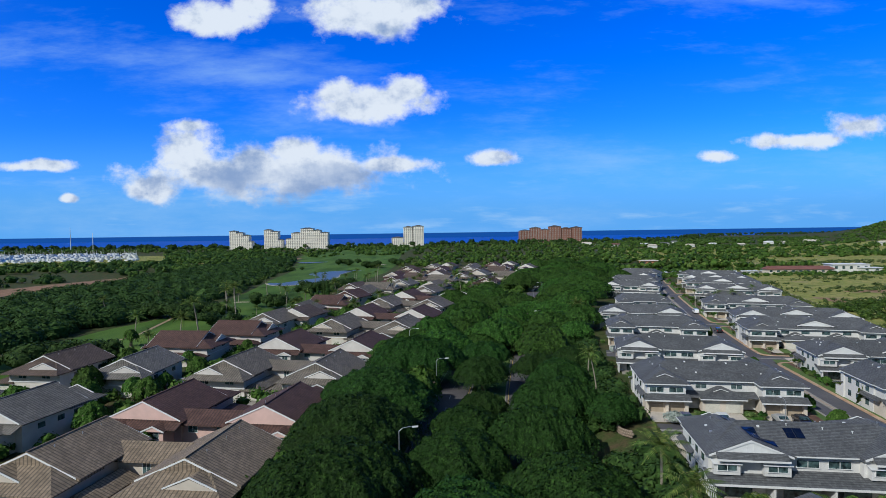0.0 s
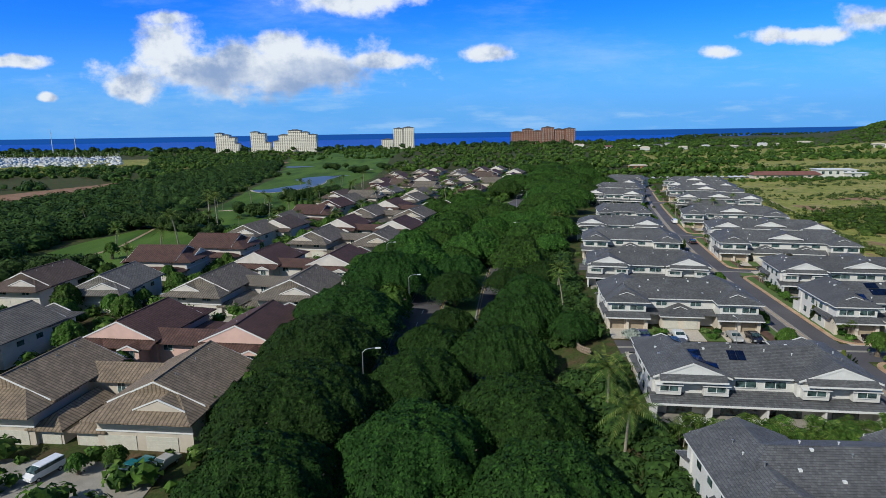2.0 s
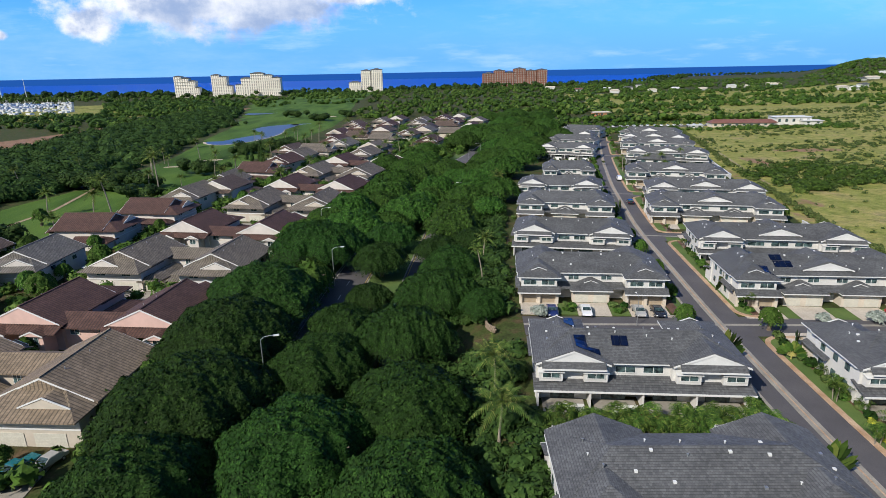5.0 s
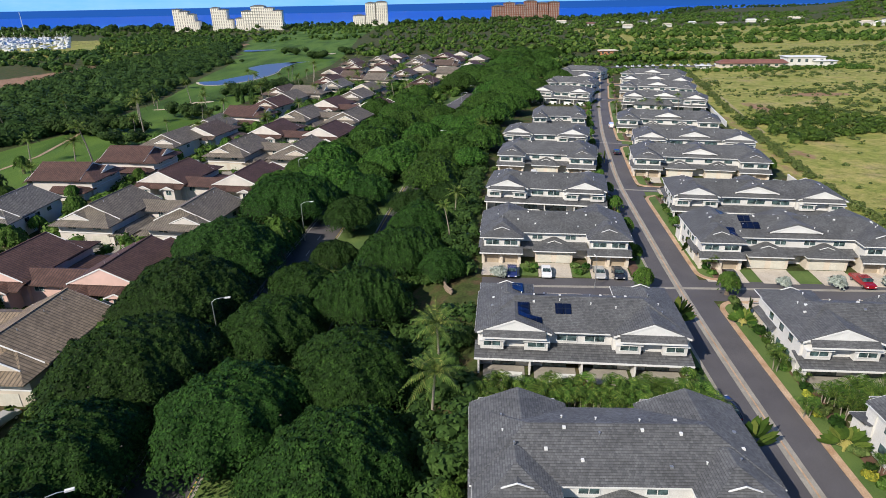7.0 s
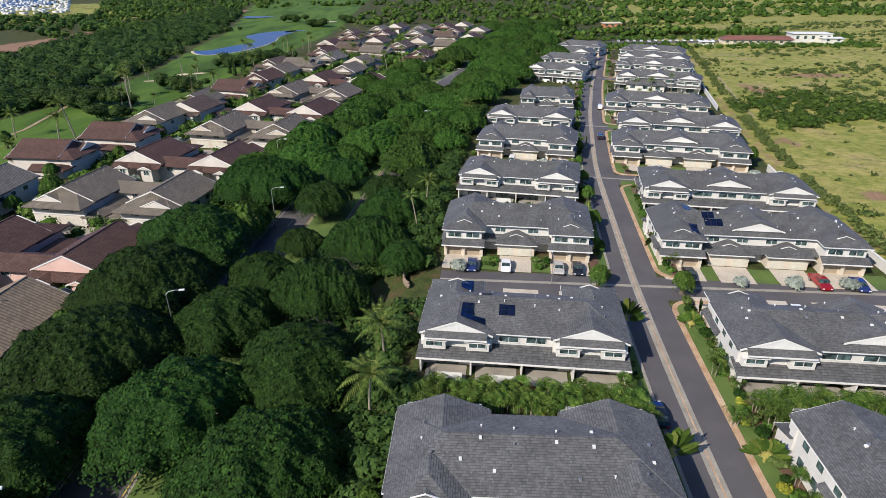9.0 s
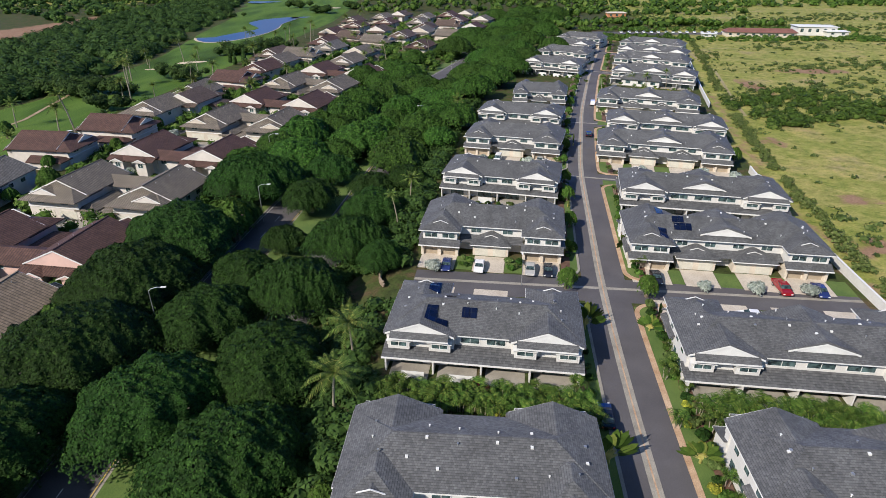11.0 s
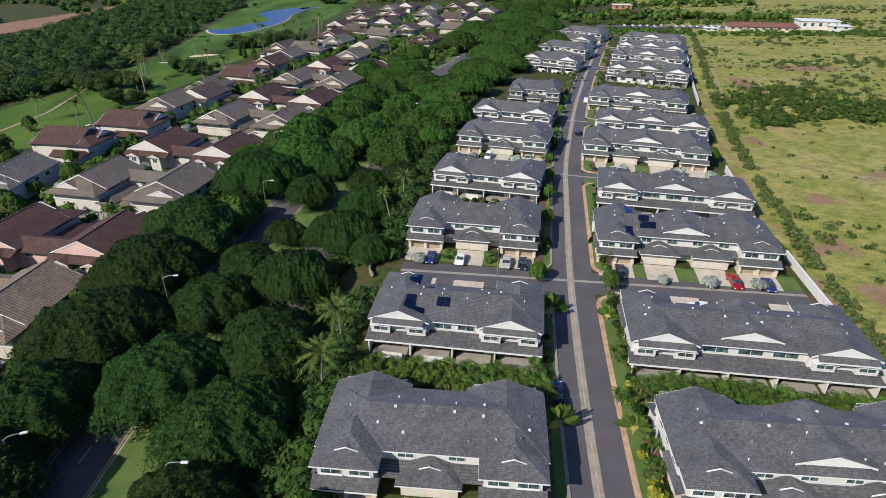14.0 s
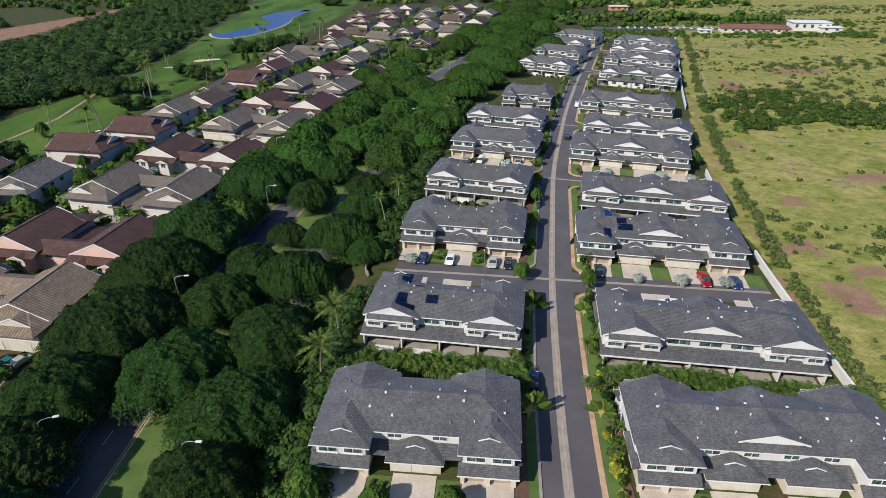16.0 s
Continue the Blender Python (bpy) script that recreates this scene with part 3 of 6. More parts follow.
def lane_station(a, b, side):
    return min((abs(a[1] + (b[1] - a[1]) * (street_at(5 * side, s)[0] - a[0]) / (b[0] - a[0]) - street_at(5 * side, s)[1]), s) for s in np.arange(10, 412, 0.25))[1]


def verges():
    """Kerbs that round the corners into the side lanes, with grass and planting beds behind them."""
    for side, wide, bed, mat, edge, half in ((1, 6.9, 8.2, M_KERB, 4.45, 0.4), (-1, 5.6, 7.2, M_CONC, 4.0, 0.22)):
        st = [2.0] + [float(lane_station(a, b, side)) for a, b in LANES] + [415.0]
        R = 3.2
        for lo, hi in zip(st, st[1:]):
            lo, hi = lo + LANE_N + 0.25, hi - LANE_S - 0.25
            arc = [(edge + R - R * math.sin(q), lo + R - R * math.cos(q)) for q in (math.pi / 2 * i / 8 for i in range(9))]
            arc2 = [(edge + R - R * math.cos(q), hi - R + R * math.sin(q)) for q in (math.pi / 2 * i / 8 for i in range(9))]
            n = max(2, int((hi - lo - 2 * R) / 5))
            mid = [(edge, lo + R + (hi - lo - 2 * R) * i / n) for i in range(1, n)]
            line = [(11.0, lo)] + arc + mid + arc2 + [(11.0, hi)]
            v, f = [], []
            for i, (o, s) in enumerate(line):
                d = Vector(line[min(i + 1, len(line) - 1)]) - Vector(line[max(i - 1, 0)])
                nn = Vector((-d.y, d.x)).normalized() * half
                for k in (-1, 1):
                    x, y = street_at(side * (o + nn.x * k), s + nn.y * k)
                    v += [(x, y, 0.18), (x, y, -0.15)]
            for i in range(len(line) - 1):
                a, b = i * 4, i * 4 + 4
                f += [(a, b, b + 2, a + 2), (a, a + 1, b + 1, b), (a + 2, b + 2, b + 3, a + 3)]
            tagged(part_data("kerb", v, f, mat), "earth-stained concrete kerb rounding into the lane" if side > 0 else "pale concrete kerb beside the street", "kerb", kind="structure")
            v, f = [], []
            for o, s in line[1:-1]:
                x, y = street_at(side * (o + half - 0.05), s)
                x2, y2 = street_at(side * max(wide, o + half), s)
                v += [(x, y, 0.14), (x2, y2, 0.14)]
            for i in range(len(line) - 3):
                f.append((2 * i, 2 * i + 1, 2 * i + 3, 2 * i + 2))
            tagged(part_data("lawn_verge", v, f, M_LAWN), "mown green grass verge beside the street", "lawn", kind="structure")
            v, f = [], []
            n = max(2, int((hi - lo) / 4))
            for i in range(n + 1):
                s = lo + 0.6 + (hi - lo - 1.2) * i / n
                v += [(*street_at(side * wide, s), 0.16), (*street_at(side * (bed + 0.25 * math.sin(i * 1.9)), s), 0.16)]
            for i in range(n):
                f.append((2 * i, 2 * i + 1, 2 * i + 3, 2 * i + 2))
            tagged(part_data("planting_bed", v, f, M_SOIL), "reddish soil bed between verge and house", "flower bed", kind="structure")


verges()
strip("road", avenue_x, -120, 560, -12.2, -3.4, 0.05, M_ASPH, "shaded two-lane asphalt carriageway under trees", "road")
strip("road", avenue_x, -120, 560, 5.2, 13.0, 0.05, M_ASPH, "asphalt carriageway of the avenue beside the median", "road")
strip("lawn_median", avenue_x, -120, 560, -3.1, 4.9, 0.16, M_LAWN, "green grass median of the tree-lined avenue", "lawn", 0.3)
for s0, s1 in ((-3.4, -3.1), (4.9, 5.2), (-12.5, -12.2), (13.0, 13.3)):
    strip("kerb", avenue_x, -120, 560, s0, s1, 0.17, M_CONC, "concrete kerb of the avenue", "kerb", 0.3)
strip("lawn_verge", avenue_x, -120, 560, -18, -12.5, 0.12, M_LAWN, "shaded grass verge of the avenue", "lawn", 0.3)


M_YLINE = mottled("yellow_road_paint", (0.42, 0.3, 0.06), (0.5, 0.36, 0.09), 0.8, 0.8, 9)
M_WLINE = mottled("white_road_paint", (0.42, 0.42, 0.4), (0.55, 0.55, 0.52), 0.8, 0.8, 9)
strip("road_line", avenue_x, -60, 400, 5.55, 5.7, 0.058, M_YLINE, "worn yellow edge line beside the median", "road marking", 0.02)
strip("road_line", avenue_x, -60, 400, -3.85, -3.7, 0.058, M_YLINE, "worn yellow edge line on the shaded carriageway", "road marking", 0.02)
strip("road_line", avenue_x, -60, 400, -11.8, -11.65, 0.058, M_WLINE, "worn white edge line of the avenue", "road marking", 0.02)
for y in range(30, 152, 9):
    for off in (-7.8, 9.2):
        strip("lane_dash", avenue_x, y, y + 3.0, off - 0.07, off + 0.07, 0.058, M_WLINE, "worn white lane dash on the avenue", "road marking", 0.02)


# ---- terrace houses ----
DETAIL = True


def window(parent, x, y, z0, z1, w, face=-1, panes=2):
    """A window on a wall at y that faces -y or +y: a white frame with dark panes behind it."""
    f = bmesh.new()
    d0, d1 = sorted((y, y + face * 0.07))
    t = 0.07
    box(f, x - w / 2 - t, x + w / 2 + t, d0, d1, z1, z1 + t)
    box(f, x - w / 2 - t, x + w / 2 + t, d0, d1 + (0.04 if face > 0 else 0), z0 - t, z0)
    for k in range(panes + 1):
        px = x - w / 2 + w * k / panes
        box(f, px - t / 2, px + t / 2, d0, d1, z0, z1)
    if not DETAIL:
        f.free()
        return part("window", new_box(x - w / 2, x + w / 2, *sorted((y, y + face * 0.04)), z0, z1), M_GLASS, parent)
    win = part("window", f, M_TRIM, parent)
    for k in range(panes):
        a = x - w / 2 + w * k / panes
        part("pane", new_box(a + t / 2, a + w / panes - t / 2, *sorted((y + face * 0.01, y + face * 0.03)), z0, z1), M_GLASS, win)
    return win


def garage(parent, x, y, w, mat, h=2.15):
    bm = bmesh.new()
    for k in range(4):
        box(bm, x - w / 2, x + w / 2, y - 0.05, y - 0.01, k * h / 4 + 0.02, (k + 1) * h / 4 - 0.02)
    box(bm, x - w / 2, x + w / 2, y - 0.03, y, 0, h)
    return part("garage_door", bm, mat, parent)


def pediment(parent, x, y, z, half, rise, face=-1, mat=None):
    """A white gable end with raking boards and upright battens."""
    bm = bmesh.new()
    y1 = y + face * 0.25
    solid(bm, [(x - half, y, z), (x + half, y, z), (x, y, z + rise), (x - half, y1, z), (x + half, y1, z), (x, y1, z + rise)],
          [(0, 1, 2), (3, 5, 4), (0, 3, 4, 1), (1, 4, 5, 2), (2, 5, 3, 0)])
    g = part("gable", bm, mat or M_TRIM, parent, "white boarded gable end" if mat is None else "")
    rk = bmesh.new()
    for s in (-1, 1):
        a, b = Vector((x + s * (half + 0.3), 0, z - 0.16)), Vector((x, 0, z + rise - 0.02))
        ya, yb = sorted((y + face * 0.27, y + face * 0.35))
        solid(rk, [(a.x, ya, a.z), (b.x, ya, b.z), (b.x, yb, b.z), (a.x, yb, a.z), (a.x, ya, a.z + 0.26), (b.x, ya, b.z + 0.26), (b.x, yb, b.z + 0.26), (a.x, yb, a.z + 0.26)], BOX)
    part("barge_board", rk, M_TRIM, g)
    k = -half + 1.2
    while k < half - 0.8:
        top = rise * (1 - abs(k) / half)
        if top > 0.45 and half > 3 and mat is None and DETAIL:
            part("batten", new_box(x + k - 0.04, x + k + 0.04, *sorted((y1, y1 + face * 0.03)), z, z + top - 0.12), M_TRIM, g)
        k += 0.8
    return g


def gablet(parent, x, y, z, half=1.3, rise=0.45, face=-1, deep=2.2, mat=None, t=0.1):
    """A small eyebrow gable set into a hipped roof."""
    bm = bmesh.new()
    yb = y - face * deep
    solid(bm, [(x - half, y, z), (x, y, z + rise), (x + half, y, z), (x - half, yb, z), (x, yb, z + rise), (x + half, yb, z)],
          [(0, 1, 2), (0, 3, 4, 1), (1, 4, 5, 2), (3, 5, 4), (0, 2, 5, 3)])
    part("gablet_roof", bm, mat or M_ROOF, parent)
    rk = bmesh.new()
    ya, y2 = sorted((y + face * 0.02, y + face * 0.16))
    for s in (-1, 1):
        a, b = (x + s * (half + 0.15), z - 0.04), (x, z + rise + 0.04)
        solid(rk, [(a[0], ya, a[1]), (b[0], ya, b[1]), (b[0], y2, b[1]), (a[0], y2, a[1]), (a[0], ya, a[1] + t), (b[0], ya, b[1] + t), (b[0], y2, b[1] + t), (a[0], y2, a[1] + t)], BOX)
    part("gablet_board", rk, M_TRIM, parent)


SLOPE = 0.45
END_SLOPE = 0.4
EAVE = 5.4


def roof_height(W, mids, x, y):
    """Height of the upper roofs over a place of the plan."""
    X, gx = W / 2 - 0.6, W / 2 - 5.3
    z = EAVE + min(y - 3.4, 14.7 - y, W / 2 - abs(x)) * SLOPE
    for s in (-1, 1):
        if abs(x - s * gx) < 5.28 and y > 3.75:
            z = max(z, EAVE + min(5.28 - abs(x - s * gx), y - 3.75) * END_SLOPE)
        c = s * (X - 3.7)
        if abs(x - c) < 4.1 and y < 9:
            z = max(z, EAVE + min(4.1 - abs(x - c), y - 0.3) * SLOPE)
    if mids == 2 and abs(x) < 5.0:
        z = max(z, EAVE + 0.75 + (5.0 - abs(x)) * 0.36)
    return z


# places of the roof vents over a narrow row
VENTS = [(-11.2, 11.3), (-11.2, 9.0), (-5.0, 10.8), (-1.6, 10.3), (-5.1, 8.6), (-1.7, 8.0), (2.7, 9.8), (2.6, 8.4), (6.4, 10.1), (6.3, 8.1), (12.3, 9.7), (12.2, 7.3), (-7.1, 6.6), (-3.7, 5.6), (4.6, 5.1), (8.0, 5.4), (11.0, 5.3), (-10.2, 6.8)]


def terrace_house(W, mids, seed):
    """A two-storey row of homes: garages on the -y side, gabled garden side on +y. Origin: middle of the front on the ground."""
    rnd = random.Random(seed)
    h = empty("terrace_house", Matrix.Identity(4))
    X, E, gx = W / 2 - 0.6, EAVE, W / 2 - 5.3
    part("main_wall", new_box(-X, X, 4.1, 14.0, -0.4, E), M_WALL, h, "white stucco wall")
    for s in (-1, 1):
        a, b = sorted((s * X, s * (X - 7.4)))
        c = (a + b) / 2
        part("wing_wall", new_box(a + 0.3, b - 0.3, 0.95, 4.2, 2.4, E - 0.02), M_WALL, h, "white stucco wing above the garages")
        part("garage_wall", new_box(a + 0.1, b - 0.1, 0.9, 4.2, -0.4, 2.55), M_TAN, h, "tan stucco garage front")
        for k in (-1, 1):
            garage(h, c + k * 1.8, 0.9, 2.5, M_GARAGE)
            window(h, c + k * 1.72, 0.95, 3.75, 4.65, 2.5, -1, 2)
            if DETAIL:
                part("sill_band", new_box(c + k * 1.72 - 1.4, c + k * 1.72 + 1.4, 0.8, 0.94, 3.5, 3.64), M_TRIM, h)
        part("lower_roof", pent(a - 0.35, b + 0.35, -0.6, 1.0, 2.6, 3.4), M_ROOF, h)
        part("lower_fascia", new_box(a - 0.4, b + 0.4, -0.68, -0.61, 2.4, 2.62), M_TRIM, h)
        for px in (a + 0.25, c, b - 0.25):
            part("pillar", new_box(px - 0.28, px + 0.28, 0.3, 0.88, -0.4, 2.52), M_TAN, h)
        part("wing_roof", hip(a - 0.4, b + 0.4, 0.3, 10.5, E, 4.1 * SLOPE, "y", (1, 1)), M_ROOF, h)
        part("fascia", fascia(a - 0.4, b + 0.4, 0.3, 4.5, E), M_TRIM, h)
        gablet(h, c, 2.3, E + 0.82, 1.35, 0.5)
        # side of the end home
        for y in (6.0, 9.2, 12.0) if DETAIL else (8.0,):
            part("side_window", new_box(*sorted((s * X, s * (X + 0.04))), y - 0.55, y + 0.55, 3.5, 4.5), M_GLASS, h)
            part("side_window", new_box(*sorted((s * X, s * (X + 0.04))), y - 0.55, y + 0.55, 1.0, 2.1), M_GLASS, h)
        part("side_roof", pent(*sorted((s * (X - 0.1), s * (X + 0.75))), 1.5, 8.0, *((2.85, 3.3) if s < 0 else (3.3, 2.85)), axis="x"), M_ROOF, h)
    part("main_roof", hip(-W / 2, W / 2, 3.4, 14.7, E, 5.65 * SLOPE, "x"), M_ROOF, h)
    part("fascia", fascia(-W / 2, W / 2, 3.4, 14.7, E), M_TRIM, h)
    i0, i1 = -X + 7.4, X - 7.4
    iw = i1 - i0
    part("link_roof", pent(i0, i1, 1.8, 4.1, 2.75, 3.35), M_ROOF, h)
    for k in range(mids):
        c = i0 + iw * (k + 0.5) / mids
        half = min(4.0, iw / mids / 2 - 0.6)
        part("garage_block", new_box(c - half + 0.5, c + half - 0.5, 1.6, 4.2, -0.4, 2.6), M_TAN, h, "one-storey garage block")
        for s in (-1, 1):
            garage(h, c + s * (half * 0.44), 1.6, min(2.5, half * 0.72), M_GARAGE_W)
        part("garage_roof", hip(c - half, c + half, 0.7, 8.0, 2.7, half * 0.45, "y"), M_ROOF, h)
        part("fascia", fascia(c - half, c + half, 0.7, 4.0, 2.7), M_TRIM, h)
        gablet(h, c, 2.7, 3.55, 1.3, 0.45)
        for s in (-1, 1):
            window(h, c + s * iw / mids / 4, 4.1, 3.85, 4.7, 2.0, -1, 2)
    if mids == 2:
        part("dormer_roof", hip(-5.0, 5.0, 4.4, 13.7, E + 0.75, 5.0 * 0.36, "y", (0, 0), 0.05), M_ROOF, h)
        for f, y in ((-1, 4.63), (1, 13.47)):
            pediment(h, 0, y, E + 0.68, 4.3, 1.3, f)
    # garden side: gables at both ends, boxed windows, long lower roof, patios
    for s in (-1, 1):
        part("end_roof", hip(s * gx - 5.28, s * gx + 5.28, 3.78, 15.41, E + 0.03, 5.28 * END_SLOPE, "y", (1, 0), 0.14), M_ROOF, h)
        pediment(h, s * gx, 15.18, E - 0.02, 4.7, 1.82, 1)
        part("eyebrow_roof", pent(s * gx - 4.2, s * gx + 4.2, 15.54, 16.4, E + 0.5, E - 0.16), M_ROOF, h)
        part("eyebrow_fascia", new_box(s * gx - 4.25, s * gx + 4.25, 16.41, 16.48, E - 0.36, E - 0.13), M_TRIM, h)
        part("end_wall", new_box(s * gx - 4.9, s * gx + 4.9, 13.9, 14.9, -0.4, E - 0.3), M_WALL, h)
        for k in (-1, 1):
            bx = s * gx + k * 2.95
            part("bay", new_box(bx - 1.55, bx + 1.55, 14.85, 15.85, 3.15, 4.6), M_WALL, h, "white boxed bay window")
            part("bay_roof", pent(bx - 1.75, bx + 1.75, 14.8, 16.1, 4.82, 4.6, 0.1), M_TRIM, h)
            window(h, bx, 15.86, 3.7, 4.4, 2.3, 1, 2)
    part("garden_roof", pent(-W / 2, W / 2, 13.95, 17.2, 3.3, 2.5), M_ROOF, h)
    part("garden_fascia", new_box(-W / 2, W / 2, 17.21, 17.29, 2.26, 2.53), M_TRIM, h)
    span = 2 * (gx - 5.3)
    k = max(2, int(span // 3.8))
    for i in range(k):
        window(h, -span / 2 + span * (i + 0.5) / k, 14.02, 3.75, 4.65, span / k * 0.72, 1, 2)
    n = 4 if mids == 1 else 5
    for i in range(n + 1):
        px = -X + 2 * X * i / n
        part("patio_wall", new_box(px - 0.12, px + 0.12, 14.0, 17.1, -0.4, 2.1), M_WALL, h)
    for i in range(n):
        px = -X + 2 * X * (i + 0.5) / n
        part("patio_door", new_box(px - 1.6, px + 1.6, 14.91, 14.98, 0.05, 2.2), M_GLASS, h)
        part("patio_slab", new_box(px - 2.8, px + 2.8, 14.9, 18.6, -0.1, 0.1), M_CONC, h)
        if rnd.random() < 0.6:
            part("patio_fence", new_box(px - 2.4, px + 0.9, 18.6, 18.7, 0, 1.5), M_TRIM, h)
    # vents
    spots = [(px * W / 28.6 * 0.98, py) for px, py in VENTS] + ([(-14.2, 8.9), (14.6, 8.2), (0.6, 11.6), (3.2, 4.9), (-9.8, 4.6)] if mids == 2 else [])
    for i, (x, y) in enumerate(spots if DETAIL else spots[::2]):
        z = roof_height(W, mids, x, y)
        v = bmesh.new()
        if rnd.random() < 0.55:
            box(v, x - 0.15, x + 0.15, y - 0.15, y + 0.15, z - 0.2, z + 0.16)
        else:
            tube(v, [(x, y, z - 0.15), (x, y, z + 0.26)], [0.06, 0.06], 8)
            box(v, x - 0.09, x + 0.09, y - 0.09, y + 0.09, z + 0.24, z + 0.3)
        part("roof_vent", v, M_PVC if rnd.random() < 0.7 else M_METAL, h)
    return h


LABEL_T = "white two-storey terrace house with grey tiled hip roofs"
COURSES = True
narrow = terrace_house(28.6, 1, 2)
wide = terrace_house(36.4, 2, 5)
COURSES = DETAIL = False
narrow_far = terrace_house(28.6, 1, 3)
wide_far = terrace_house(36.4, 2, 5)
DETAIL = True
TURN = [(30, -3.5), (66, -8.0), (100, -9.0), (130, -14.0), (160, -15.5), (190, -17.0), (222, -21.0), (260, -25.0), (300, -27.0), (330, -29.0), (380, -32.0)]
# x and y of the middle of the garage front; 1 where the garages face south
WEST = [(41.1, 36.7, 1), (46.2, 80.9, 0), (47.8, 99.3, 1), (55.8, 144.9, 0), (58.4, 161.0, 1), (68.4, 205.0, 0), (97.5, 300.0, 0), (101.5, 319.0, 1), (117.5, 363.0, 0), (122.5, 376.0, 1)]
EAST = [(87.6, 34.1, 1), (90.6, 75.3, 0), (90.6, 92.9, 1), (99.6, 134.0, 0), (98.9, 152.3, 1), (112.0, 191.6, 0), (112.0, 208.4, 1), (136.9, 273.6, 0), (140.0, 294.0, 1), (156.6, 334.4, 0), (157.8, 349.4, 1)]


def turn_at(y):
    ys, a = zip(*TURN)
    return float(np.interp(y, ys, a))


HOUSES = []
for rows, near, far, W in ((WEST, narrow, narrow_far, 28.6), (EAST, wide, wide_far, 36.4)):
    started = set()
    for i, (x, y, south) in enumerate(rows):
        a = turn_at(y if south else y - 15)
        x, y = x + (x - 38) * 0.018, y * 1.012 + 1.3   # stands a little further up the lane
        m = pose(x, y, 0, 0, 0, a + (0 if south else 180))
        proto = near if y < 150 else far
        ob = copy_thing(proto, m) if proto.name in started else proto
        started.add(proto.name)
        ob.matrix_basis = m
        tagged(ob, LABEL_T + (" and garages" if south else " and garden gables"), "house", "terrace houses")
        HOUSES.append((x, y, south, a, W, m))


# ---- villas ----
def villa(full=True, sides=(-1, 1)):
    """Two-storey villas, alone or a pair joined by a link: garages on -y, garden gables on +y."""
    h = empty("villa", Matrix.Identity(4))
    E = 5.3
    for s in sides:
        c = s * 11.6
        part("wall", new_box(c - 6.9, c + 6.9, 0.0, 18.2, -0.5, E), "VWALL", h)
        part("main_roof", hip(c - 7.8, c + 7.8, 3.0, 19.0, E - 0.05, 3.6, "y", (0, 0), 0.2), M_VROOF, h)
        pediment(h, c, 3.3, E + 0.1, 7.0, 3.1, -1, "VWALL")
        # hipped skirt roof before the gable, with a lower gable of its own
        part("front_roof", hip(c - 7.8, c + 7.8, -1.9, 7.9, E - 0.3, 2.0, "x", (0.85, 0.85), 0.2), M_VROOF, h)
        gx = c + s * 2.3
        gablet(h, gx, 0.2, E + 0.5, 3.6, 1.5, -1, 4.4, M_VROOF, 0.2)
        part("gable", gable_face(gx, 0.18, E + 0.5, 3.4, 1.38), "VWALL", h)
        pediment(h, c, 18.77, E + 0.1, 7.0, 3.1, 1, "VWALL")
        part("garage_wall", new_box(*sorted((s * 1.0, s * 4.7)), 0.6, 10.0, -0.5, 2.5), "VWALL", h)
        part("garage_roof", hip(*sorted((s * 0.4, s * 6.0)), -0.3, 11.0, 2.5, 1.3, "y", (1, 0)), M_VROOF, h)
        part("garden_roof", pent(c - 7.6, c + 7.6, 19.05, 21.0, 5.1, 4.4), M_VROOF, h)
        for k in (-1, 1):
            bx = c + k * 3.7
            window(h, c + k * 3.2, 0.0, 3.7, 4.6, 2.2, -1, 2 if full else 1)
            part("bay_wall", new_box(bx - 1.7, bx + 1.7, 18.1, 21.2, -0.5, 4.3), "VWALL", h)
            part("bay_roof", hip(bx - 2.3, bx + 2.3, 17.5, 21.7, 4.3, 0.95, "y", (0, 0), 0.14), M_VROOF, h)
            if full:
                pediment(h, bx, 21.48, 4.2, 1.9, 0.8, 1, "VWALL")
                window(h, bx, 21.2, 2.6, 3.9, 1.6, 1, 2)
        if full:
            garage(h, s * 2.8, 0.58, 2.9, M_GARAGE_W)
            garage(h, c - s * 3.6, -0.02, 4.6, M_GARAGE_W)
            garage(h, c + s * 2.4, -0.02, 4.6, M_GARAGE_W)
            part("trim_band", new_box(c - 7.0, c + 7.0, -0.14, -0.02, 2.72, 2.95), M_TRIM, h)
            part("ridge_cap", new_box(c - 0.14, c + 0.14, 3.0, 19.0, E + 3.5, E + 3.62), M_VROOF, h).name = "ridge_roof_tile"
            for vy in (6.5, 12.0, 16.0):
                v = bmesh.new()
                tube(v, [(c + 1.2, vy, E + 2.6), (c + 1.2, vy, E + 3.35)], [0.07, 0.07], 7)
                part("vent_pipe", v, M_METAL, h)
        for y in (5.5, 9.5, 14.0) if full else (7.5,):
            part("side_window", new_box(*sorted((s * 18.5, s * 18.54)), y - 0.8, y + 0.8, 3.2, 4.2), M_GLASS, h)
    if len(sides) == 2:
        part("link_wall", new_box(-4.8, 4.8, 12.0, 17.6, -0.5, 4.7), "VWALL", h)
        part("link_roof", hip(-7.5, 7.5, 11.0, 18.8, 4.7, 1.7, "x", (0, 0), 0.2), M_VROOF, h)
        window(h, 0, 12.0, 2.4, 4.2, 1.3, -1, 2)
        for k in (-2.8, 2.8):
            window(h, k, 17.6, 3.0, 4.1, 1.8, 1, 2)
    return h


def gable_face(x, y, z, half, rise):
    bm = bmesh.new()
    solid(bm, [(x - half, y, z), (x + half, y, z), (x, y, z + rise), (x - half, y - 0.08, z), (x + half, y - 0.08, z), (x, y - 0.08, z + rise)],
          [(0, 1, 2), (3, 5, 4), (0, 3, 4, 1), (1, 4, 5, 2), (2, 5, 3, 0)])
    return bm


